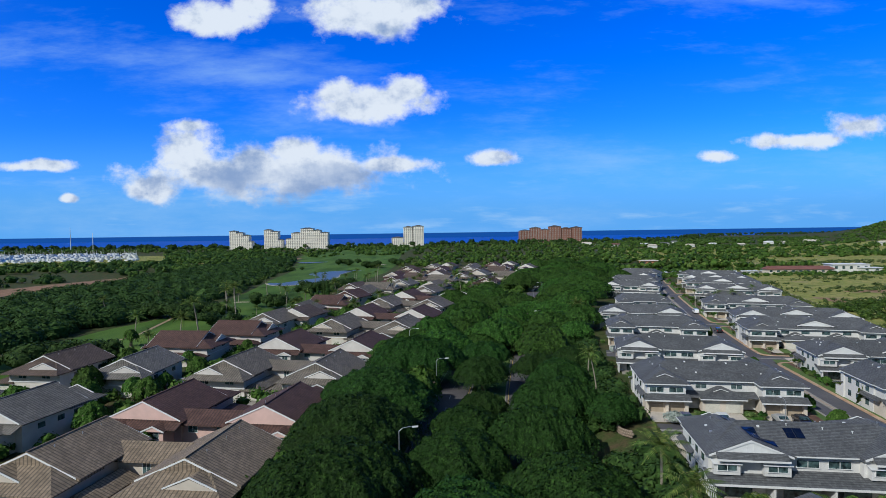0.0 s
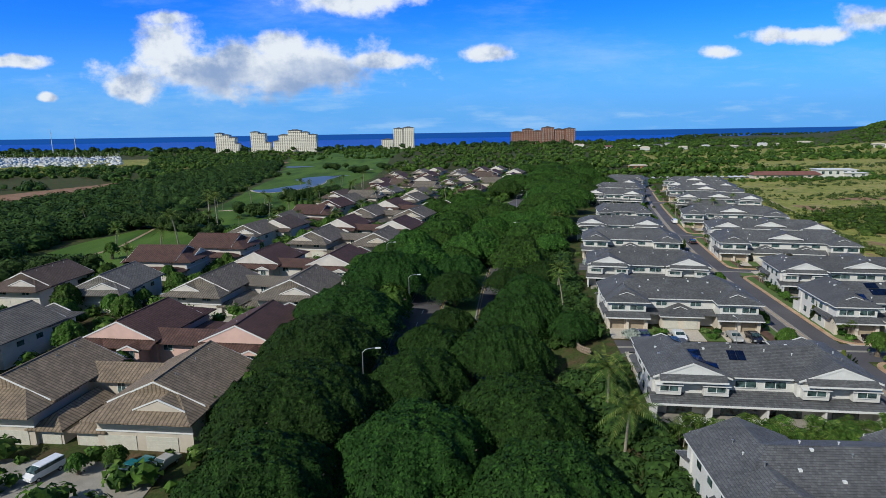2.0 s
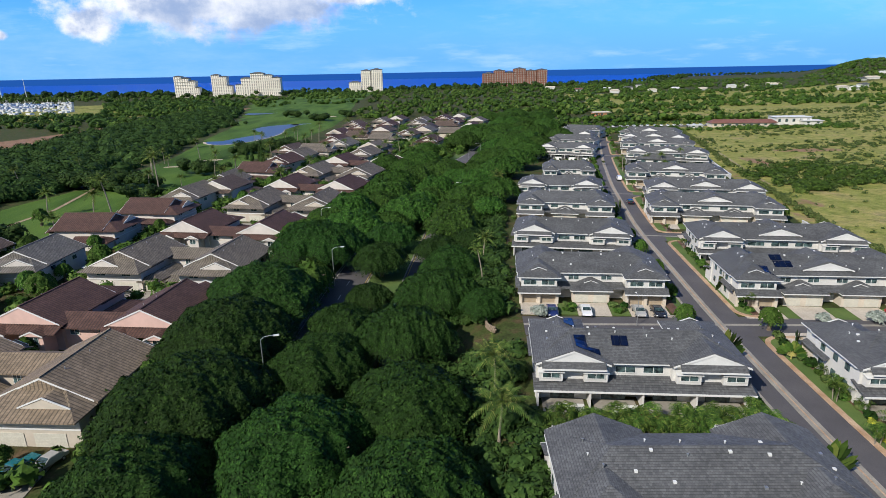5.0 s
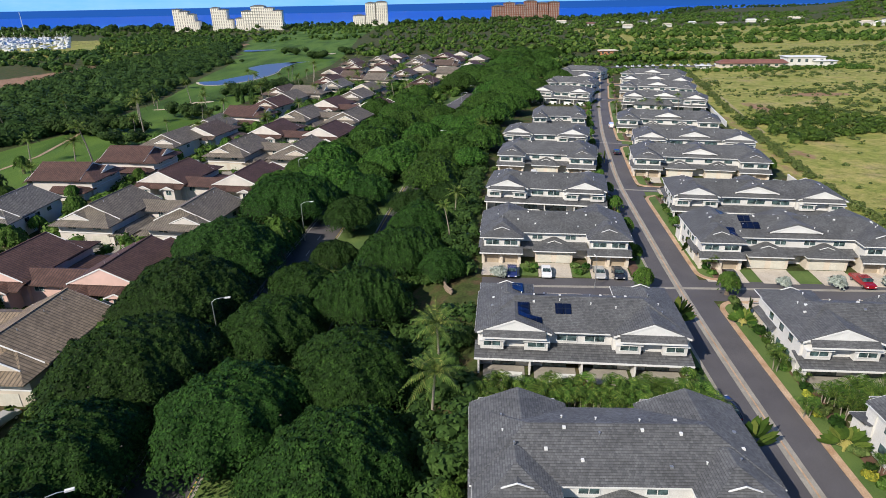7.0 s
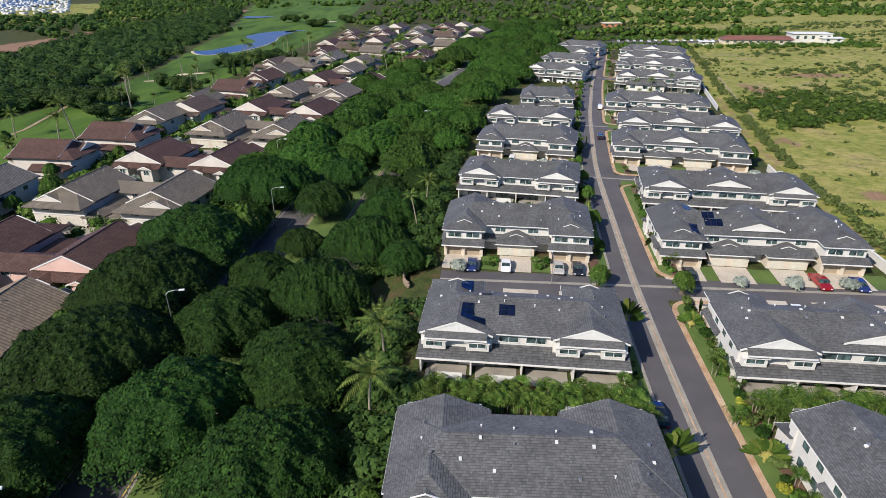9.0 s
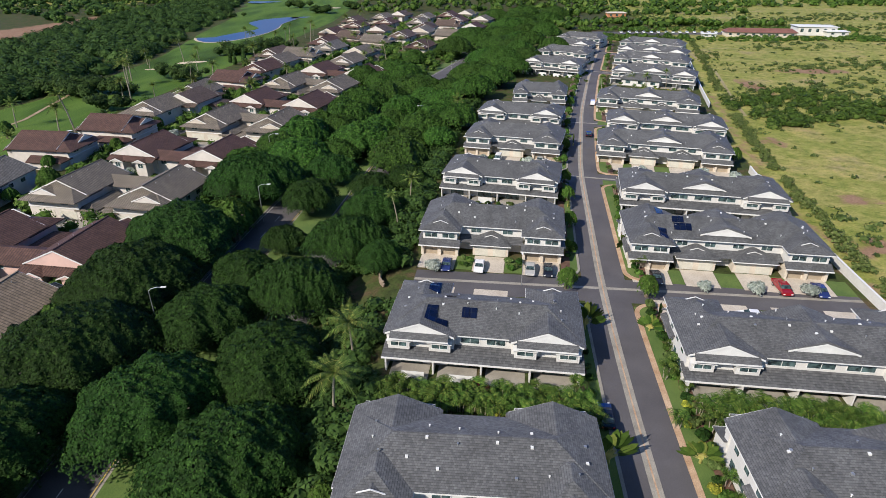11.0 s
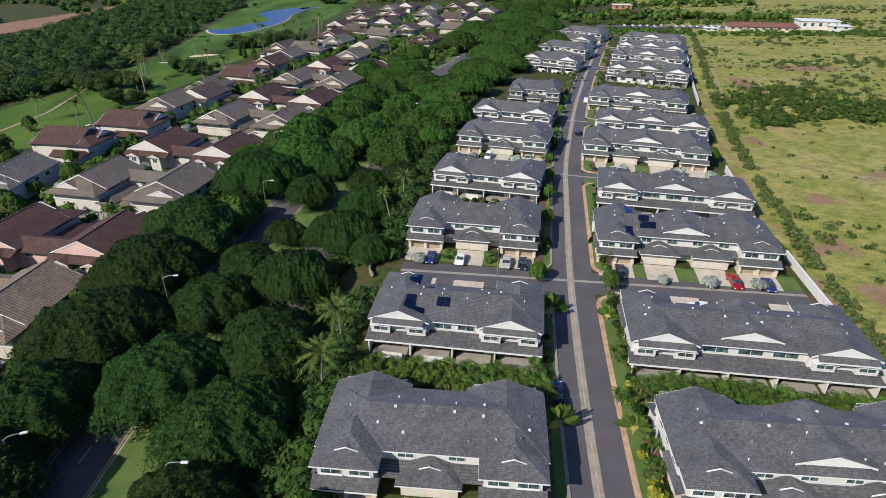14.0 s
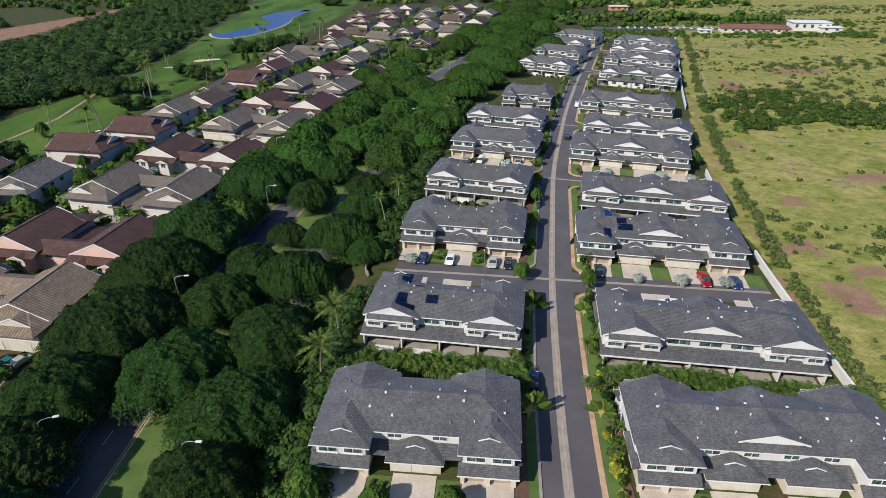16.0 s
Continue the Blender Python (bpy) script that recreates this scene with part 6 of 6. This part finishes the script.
# ---- street lamps ----
def street_lamp(m, double=False):
    h = empty("street_lamp", m, "grey galvanised street lamp with a curved arm" if not double else "grey street lamp with two curved arms", "street lamp", "street lamps")
    bm = bmesh.new()
    tube(bm, [(0, 0, -0.2), (0, 0, 4.5), (0, 0, 9.0)], [0.12, 0.09, 0.07], 8)
    part("pole", bm, M_METAL, h)
    for s in ((1, -1) if double else (1,)):
        a = bmesh.new()
        tube(a, [(0, 0, 8.9), (s * 0.5, 0, 9.35), (s * 1.4, 0, 9.5), (s * 2.1, 0, 9.45)], [0.06, 0.05, 0.05, 0.05], 6)
        arm = part("arm", a, M_METAL, h)
        part("lamp_head", new_box(*sorted((s * 2.0, s * 2.85)), -0.16, 0.16, 9.36, 9.54), M_PVC, arm)
    return h


for x, y, a, dbl in [(-12.5, 44, 20, 0), (9.6, 40.5, 0, 0), (-4.5, 130, 10, 0), (5, 211, 0, 1), (33, 208, 190, 0), (53, 326, 190, 0), (-9.5, 83, 10, 0), (44, 300, 10, 0), (-13, 172, 10, 0)]:
    street_lamp(pose(x, y, ground_z(x, y), 0, 0, a), bool(dbl))
street_lamp(pose(53.0, 92.0, 0, 0, 0, 90)).scale = (0.6, 0.6, 0.6)


# ---- woods, scrub, golf course and distance ----
def ico():
    bm = bmesh.new()
    bmesh.ops.create_icosphere(bm, subdivisions=1, radius=1.0)
    v = np.array([tuple(x.co) for x in bm.verts])
    f = np.array([[x.index for x in fc.verts] for fc in bm.faces])
    bm.free()
    return v, f


ICO_V, ICO_F = ico()
M_HEDGE = leafy("hedge_leaves", (0.05, 0.08, 0.02), (0.11, 0.15, 0.04), (0.17, 0.19, 0.07))
M_GREENS = leafy("garden_greens", (0.022, 0.05, 0.008), (0.06, 0.115, 0.016), (0.11, 0.16, 0.035))


def growth(name, lobes, per, size, mat, label, category, seed, flat=0.8, core=0.82):
    """Many bushes or far tree crowns in one mesh: a dark lump in each and leaf clumps over it."""
    rs = np.random.RandomState(seed)
    L = np.array(lobes, float)
    P, F = leaf_cloud(lobes, per * len(lobes), size, seed, flat, 0.9, 0.85)
    k = len(P)
    V = ICO_V[None] * (0.8 + 0.35 * rs.rand(len(L), len(ICO_V), 1)) * (L[:, None, 3:4] * core) * np.array([1, 1, flat]) + L[:, None, :3]
    FF = (ICO_F[None] + (np.arange(len(L)) * len(ICO_V))[:, None, None] + k).reshape(-1, 3)
    ob = part_data(name, P + V.reshape(-1, 3).tolist(), F + FF.tolist(), mat)
    return tagged(ob, label, category, kind="stuff")


rn = random.Random(21)


# thicket west of the golf course
lobes = []
while len(lobes) < 1500:
    y = 90 + 760 * rn.random() ** 1.3
    k = rn.random()
    x = along(GOLF_W, y) - 2 - (58 + 46 * smooth01(240, 330, y)) * k * smooth01(1100, 500, y)
    r = rn.uniform(4.2, 7.0) * (1.0 if y < 400 else 0.85)
    lobes.append((x, y, ground_z(x, y) + rn.uniform(0.45, 0.8) * 6.5 * min(1.0, 0.25 + 4 * k) * (1.0 if y < 400 else 0.7), r))
growth("thicket", lobes, 130, 0.56, M_DARKLEAF, "dense dark-green thicket bordering the golf course", "trees", 31)
# woods beyond the red earth strip
lobes = []
while len(lobes) < 900:
    y = rn.uniform(380, 1100)
    x = rn.uniform(-900, -300) if y < 800 else rn.uniform(-900, -260)
    if noise.noise(Vector((x * 0.008, y * 0.008, 3))) < -0.12 or y > 780 and x < -0.48 * y or abs(x + 294 - (y - 500) * 0.2) < 30:
        continue
    r = rn.uniform(2.5, 6)
    lobes.append((x, y, ground_z(x, y) + rn.uniform(0.8, 4), r))
growth("woodland", lobes, 30, 1.1, M_DARKLEAF, "scattered dark-green woodland behind the golf course", "trees", 32)
# belts of trees on the coastal plain
lobes = []
while len(lobes) < 7600:
    y = 470 + 1590 * rn.random() ** 1.4
    x = rn.uniform(-0.75, 0.95) * (y + 300)
    if -230 < x < -50 and y < 900 or 780 < y < 1260 and x < -0.48 * y:
        continue
    if -60 < x < 90 and y < 640 or y < 560 and (x < 130 or 140 < x < 330 and y < 480):
        continue
    dens = noise.noise(Vector((x * 0.004, y * 0.012, 9)))
    if dens < -0.08 - 0.12 * (y > 1200):
        continue
    r = rn.uniform(1.6, 4.2) * (1 + y / 2500)
    lobes.append((x, y, ground_z(x, y) + rn.uniform(0.8, 4.5), r))
growth("distant_trees", lobes, 14, 1.3, M_GREENS, "belts of distant trees on the coastal plain", "trees", 33)
# shoreline palms and woods
lobes = []
for i in range(700):
    x = rn.uniform(-1900, 2600)
    y = coast_y(x) - rn.uniform(20, 330)
    lobes.append((x, y, ground_z(x, y) + rn.uniform(3, 10), rn.uniform(4, 9)))
growth("shore_trees", lobes, 24, 2.6, M_DARKLEAF, "dark band of trees along the shore", "trees", 34)
# scrub on the dry field
lobes = []
while len(lobes) < 5600:
    y = 40 + 560 * rn.random()
    x = wall_x(min(y, 430)) + 10 + 420 * rn.random() ** 1.2
    d = noise.noise(Vector((x * 0.016, y * 0.03, 1)))
    if 195 < y < 245 and x > 155:
        d += 0.35
    d += 0.2 * smooth01(225, 270, y)
    if d < 0.02 and rn.random() > 0.12:
        continue
    if y > 400 and 180 < x < 345 and y < 470:
        continue
    r = rn.uniform(0.35, 1.2) * (1.9 if d > 0.25 else 1.0)
    lobes.append((x, y, ground_z(x, y) + r * 0.25, r))
growth("field_scrub", lobes, 15, 0.36, M_SCRUB, "low green scrub scattered over the dry field", "bushes", 35, 0.6, 0.62)
lobes = []
while len(lobes) < 640:
    y = rn.uniform(192, 258)
    x = rn.uniform(150, 420)
    if abs(y - 220 + 14 * noise.noise(Vector((x * 0.03, 0, 5)))) > 23 * (0.6 + 0.8 * noise.noise(Vector((x * 0.02, y * 0.05, 2))) + 0.3):
        continue
    lobes.append((x, y, rn.uniform(0.3, 1.6), rn.uniform(1.5, 2.8)))
growth("field_thicket", lobes, 70, 0.36, M_GREENS, "dense band of green bushes across the dry field", "bushes", 36, 0.7)
lobes = []
for i in range(1300):
    y = rn.uniform(25, 400)
    if noise.noise(Vector((y * 0.09, 0, 8))) < -0.3:
        continue
    x = wall_x(y) + min(8.0, 3.6 + max(0, y - 70) * 0.06) + rn.gauss(0, 0.95)
    lobes.append((x, y, rn.uniform(0.1, 0.8), rn.uniform(0.4, 0.9)))
growth("field_hedge", lobes, 30, 0.2, M_HEDGE, "overgrown hedge line along the edge of the field", "hedge", 37, 0.9, 0.6)
# shrubs on the bank between the avenue and the terrace
lobes = []
for i in range(1700):
    y = rn.uniform(28, 330)
    x = avenue_x(y) + rn.uniform(14, 29.5)
    if 86 < y < 98:
        continue
    lobes.append((x, y, ground_z(x, y) + rn.uniform(0.1, 1.4), rn.uniform(0.8, 2.0)))
growth("bank_shrubs", lobes, 40, 0.29, M_DARKLEAF, "shrubs on the bank between avenue and terrace", "bushes", 38)
# gardens among the villas
lobes = []
while len(lobes) < 2300:
    y = 50 + 560 * rn.random()
    x = avenue_x(y) - rn.uniform(16, 110)
    near = min(max(abs(x - v[0]) - v[2], abs(y - v[1]) - 10.5) for v in VILLA_SPOTS)
    if near < (0.6 if y < 220 else -0.5) or x < along(GOLF_E, max(y, 60)) - 6:
        continue
    r = rn.uniform(0.8, 2.4) * (1.0 if y < 220 else 1.3)
    lobes.append((x, y, ground_z(x, y) + r * rn.uniform(0.3, 1.2), r))
growth("villa_gardens", lobes, 44, 0.36, M_GREENS, "garden trees and shrubs among the villas", "bushes", 39)
# hedges round the car park
lobes = []
for i in range(420):
    y = rn.choice((rn.uniform(404, 426), rn.uniform(404, 440), rn.uniform(458, 475)))
    x = 125 + (y - 404) * 0.3 + rn.uniform(0, 210)
    if 215 < x < 330 and 422 < y < 456:
        continue
    lobes.append((x, y, ground_z(x, y) + rn.uniform(0.2, 1.4), rn.uniform(1.0, 2.4)))
growth("car_park_hedges", lobes, 46, 0.4, M_GREENS, "green hedges and bushes round the car park", "hedge", 41)
# trees on the golf course
lobes = []
for cx, cy, n, r in [(-120, 268, 40, 3.4), (-132, 270, 28, 3.4), (-108, 266, 14, 2.6), (-112, 170, 26, 3.2), (-125, 166, 18, 3.2), (-104, 158, 16, 2.8), (-98, 238, 16, 2.6), (-90, 300, 20, 3), (-85, 380, 26, 3.4), (-76, 392, 22, 3.2), (-66, 400, 14, 3), (-145, 420, 8, 2.5), (-190, 640, 12, 3.5), (-120, 700, 14, 4), (-160, 600, 5, 3), (-80, 640, 14, 4), (-60, 690, 16, 4), (-120, 120, 24, 3.4), (-135, 135, 14, 3.2)]:
    for i in range(n):
        x, y = cx + rn.gauss(0, 6), cy + rn.gauss(0, 3)
        lobes.append((x, y, ground_z(x, y) + rn.uniform(2.4, 5.5), rn.uniform(0.75, 1.25) * r))
growth("golf_trees", lobes, 130, 0.4, M_DARKLEAF, "dark round tree clumps on the golf course", "trees", 40)


def cypress(seed):
    t = empty("cypress", Matrix.Identity(4))
    bm = bmesh.new()
    tube(bm, [(0, 0, -0.2), (0, 0, 6)], [0.22, 0.08], 6)
    part("trunk", bm, M_BARK, t)
    lobes = [(0.25 * math.sin(i * 2.4), 0.25 * math.cos(i * 2.4), 0.8 + i * 0.55, 1.25 * (1 - i / 18)) for i in range(16)]
    P, F = leaf_cloud(lobes, 1500, 0.3, seed, 1.2)
    part_data("crown", P, F, M_DARKLEAF, t)
    return t


place([cypress(3)], [(-78, 345), (-75, 351), (-71, 340, 1.1), (-83, 352, 0.9), (-152, 312, 0.6), (-147, 318, 0.6)], "narrow dark cypress tree on the golf course", "tree", "cypresses", rn)


def blob(name, cx, cy, rx, ry, rot, z, mat, label, category, seed, rag=0.18):
    v = [(cx, cy, z)]
    n = 64
    t = radians(rot)
    for i in range(n):
        a = 2 * math.pi * i / n
        k = 1 + rag * math.sin(2 * a + seed) + rag * 0.6 * math.sin(3 * a + 2 * seed)
        x, y = rx * k * math.cos(a), ry * k * math.sin(a)
        v.append((cx + x * math.cos(t) - y * math.sin(t), cy + x * math.sin(t) + y * math.cos(t), z))
    return tagged(part_data(name, v, [(0, 1 + i, 1 + (i + 1) % n) for i in range(n)], mat), label, category, kind="structure")


def water_build(n, l, s):
    s.inputs["Base Color"].default_value = (0.012, 0.05, 0.12, 1)
    s.inputs["Roughness"].default_value = 0.35
    s.inputs["Specular IOR Level"].default_value = 0.15
    nz = noise_node(n, l, 0.5, 3)
    bump(n, l, nz.outputs[0], 0.2, 0.1, s)


M_POND = material("pond_water", water_build)
blob("pond_bank", -118.5, 520, 84, 25.5, 80, -4.42, M_SAND, "pale sandy bank round the pond", "bank", 0.6, 0.22)
blob("pond", -118, 520, 82, 24, 80, -4.38, M_POND, "still blue pond on the golf course", "water", 0.6, 0.22)
blob("pond", -84, 625, 30, 11, 60, -4.38, M_POND, "narrow arm of the golf course pond", "water", 2.2)
blob("pond", -170, 800, 40, 22, 60, -3.6, M_POND, "far pond on the golf course", "water", 1.2)
for cx, cy, rx, ry, rot in [(-106, 352, 7, 4, 20), (-70, 186, 9, 3.5, 20), (-135, 520, 5, 18, 160), (-118, 330, 4, 2, 0), (-85, 700, 14, 6, 10), (-150, 640, 8, 5, 0)]:
    blob("bunker", cx, cy, rx, ry, rot, ground_z(cx, cy) + 0.12, M_SAND, "pale sand bunker on the golf course", "bunker", cx)


def path_line(name, pts, w, mat, label):
    """A narrow path through points of the plan."""
    v, f = [], []
    P = [Vector(p) for p in pts]
    fine = []
    for a, b in zip(P, P[1:]):
        for i in range(6):
            fine.append(a.lerp(b, i / 6))
    fine.append(P[-1])
    for i, c in enumerate(fine):
        d = (fine[min(i + 1, len(fine) - 1)] - fine[max(i - 1, 0)]).normalized()
        n = Vector((-d.y, d.x)) * w / 2
        for s in (-1, 1):
            q = c + n * s
            v.append((q.x, q.y, ground_z(q.x, q.y) + 0.1))
    for i in range(len(fine) - 1):
        f.append((2 * i, 2 * i + 1, 2 * i + 3, 2 * i + 2))
    return tagged(part_data(name, v, f, mat), label, "path", kind="structure")


M_DIRT = mottled("dry_earth", (0.24, 0.17, 0.1), (0.36, 0.27, 0.17), 0.2, 0.95, 3, 0.03)
M_TRACK = mottled("worn_grass", (0.22, 0.19, 0.08), (0.32, 0.26, 0.14), 0.3, 0.95, 3, 0.03)
path_line("cart_path", [(-105, 130), (-125, 190), (-122, 225), (-128, 262), (-136, 300), (-140, 340), (-150, 390)], 1.5, M_DIRT, "narrow cart path across the golf course")
path_line("dirt_track", [(150, 212), (156, 235), (167, 270), (176, 300), (181, 335), (186, 362), (204, 374), (240, 372)], 1.4, M_TRACK, "rough earth track along the field")
path_line("villa_road", [(-72, 30), (-72, 100), (-63, 160), (-58, 200), (-46, 260), (-32, 320), (-24, 380), (-16, 440), (0, 540)], 6.5, M_ASPH, "dark asphalt road among the villas")
path_line("villa_road", [(-100, 78), (-64, 58), (-30, 55)], 6.0, M_ASPH, "dark asphalt lane before the villas")
path_line("villa_drive", [(-68, 128), (-46, 126), (-26, 123.5)], 9, M_CONC, "pale concrete court before villa garages")
path_line("villa_drive", [(-58, 191), (-36, 189.5), (-18, 187)], 10, M_CONC, "pale concrete court before villa garages")
path_line("villa_drive", [(-62, 66), (-46, 64), (-33, 64)], 9, M_CONC, "pale concrete driveway before villa garages")


# golf cart
def golf_cart(x, y, a):
    h = empty("golf_cart", pose(x, y, ground_z(x, y), 0, 0, a), "small white golf cart standing on the fairway", "golf cart")
    part("body", new_box(-1.1, 1.1, -0.55, 0.55, 0.3, 0.8), M_PVC, h)
    part("roof", new_box(-0.9, 0.8, -0.6, 0.6, 1.75, 1.85), M_PVC, h)
    for sx_ in (-0.8, 0.7):
        for s in (-1, 1):
            part("post", new_box(sx_ - 0.03, sx_ + 0.03, s * 0.52 - 0.03, s * 0.52 + 0.03, 0.8, 1.75), M_METAL, h)
            b = bmesh.new()
            tube(b, [(sx_, s * 0.45, 0.25), (sx_, s * 0.6, 0.25)], [0.25, 0.25], 12)
            part("wheel", b, M_TYRE, h)
    return h


golf_cart(-92, 203, 60)
golf_cart(-142, 308, 30)


# ---- far buildings ----
def hall(x, y, a, w, d, ht, wall, roof, label, rise=0.22, glazed=True):
    h = empty("hall", pose(x, y, ground_z(x, y), 0, 0, a), label, "building")
    part("wall", new_box(-w / 2, w / 2, -d / 2, d / 2, -0.5, ht), wall, h)
    part("roof", hip(-w / 2 - 0.8, w / 2 + 0.8, -d / 2 - 0.8, d / 2 + 0.8, ht, d * rise, "x", (0.5, 0.5)), roof, h)
    n = max(2, int(w // 5))
    for i in range(n if glazed else 0):
        px = -w / 2 + w * (i + 0.5) / n
        part("window", new_box(px - 1.0, px + 1.0, -d / 2 - 0.05, -d / 2 - 0.01, ht * 0.35, ht * 0.75), M_GLASS, h)
    return h


M_RUST = mottled("brown_metal_roof", (0.15, 0.06, 0.045), (0.22, 0.1, 0.075), 0.2, 0.7, 3)
hall(262, 432, -8, 46, 10, 3.2, M_TAN, M_RUST, "long low building with a brown roof")
hall(308, 446, -8, 26, 14, 5.5, M_WALL, M_TRIM, "white flat building with pale roof", 0.04)
hall(318, 436, -8, 14, 9, 3.2, M_WALL, M_TRIM, "white annex beside the pale building", 0.04)
hall(226, 430, -8, 9, 5, 2.2, M_WALL, M_TRIM, "small white shed by the car park", 0.05)
hall(196, 560, 0, 16, 8, 4.0, mottled("orange_render", (0.45, 0.18, 0.08), (0.55, 0.25, 0.12), 0.3, 0.8), M_TAN, "small orange building among trees", 0.1)
hall(129, 268, -25, 16, 9, 3.0, M_WALL, M_ROOF, "small white pavilion with a grey hip roof")
for i in range(26):
    x = rn.uniform(300, 1100)
    y = rn.uniform(900, 1500)
    hall(x, y, rn.uniform(-20, 20), rn.uniform(12, 26), rn.uniform(8, 12), rn.uniform(3, 6), M_WALL, rn.choice((M_ROOF, M_TRIM, M_RUST, M_TAN)), "pale low building far off on the plain", 0.22, False)
lot = path_line("car_park", [(150, 452), (200, 446), (260, 446), (300, 456)], 12, M_ASPH, "dark asphalt car park behind the terrace")
far_car = car(pose(170, 449, 0.1, 0, 0, 80), PAINTS["white"], "white car in the far car park", "sedan", near=False)
for i in range(20):
    c = copy_thing(far_car, pose(176 + i * 5.2 + rn.uniform(-0.5, 0.5), 448 + rn.uniform(-1, 1) - (i * 0.05), ground_z(176 + i * 5, 448) + 0.12, 0, 0, 80 + rn.uniform(-5, 5)))

# odd house turned to the street
odd = copy_thing(narrow_far, pose(76, 224, 0, 0, 0, -12))
odd.scale = (0.72, 1.15, 1.0)
tagged(odd, "white two-storey house with a grey roof and shaded court", "house", "terrace houses")


# ---- marina ----
def marina():
    v, f = [], []
    rs = random.Random(8)
    for i in range(480):
        y = 820 + 24 * int(rs.uniform(0, 17)) + rs.uniform(-2, 2)
        x = -y * rs.uniform(0.53, 0.86)
        L, w = rs.uniform(7, 12), rs.uniform(1.2, 1.8)
        k = len(v)
        z = -1.0
        v += [(x - w, y - L / 2, z), (x + w, y - L / 2, z), (x + w, y + L / 3, z), (x, y + L / 2, z), (x - w, y + L / 3, z)]
        v += [(a[0], a[1], z + 2.2) for a in v[k:k + 5]]
        f += [(k + 5, k + 6, k + 7, k + 8, k + 9)] + [(k + j, k + (j + 1) % 5, k + 5 + (j + 1) % 5, k + 5 + j) for j in range(5)]
        if rs.random() < 0.4:
            k, m = len(v), rs.uniform(7, 12)
            v += [(x - 0.12, y, 0), (x + 0.12, y, 0), (x, y + 0.2, 0), (x - 0.08, y, m), (x + 0.08, y, m), (x, y + 0.15, m)]
            f += [(k, k + 1, k + 4, k + 3), (k + 1, k + 2, k + 5, k + 4), (k + 2, k, k + 3, k + 5)]
    tagged(part_data("marina_boats", v, f, M_PVC), "white yachts with bare masts in the marina", "boats", kind="stuff")


marina()
blob("marina_basin", -760, 1020, 150, 200, 0, -0.95, M_POND, "calm blue water of the marina basin", "water", 1.0, 0.1)
for x, y, ht in ((-950, 1480, 62), (-905, 1500, 46)):
    b = bmesh.new()
    tube(b, [(0, 0, -3), (0, 0, ht * 0.6), (0, 0, ht)], [1.0, 0.7, 0.3], 8)
    o = part("mast", b, M_PVC)
    o.matrix_basis = pose(x, y, 0)
    tagged(o, "tall slim white mast standing by the marina", "mast")
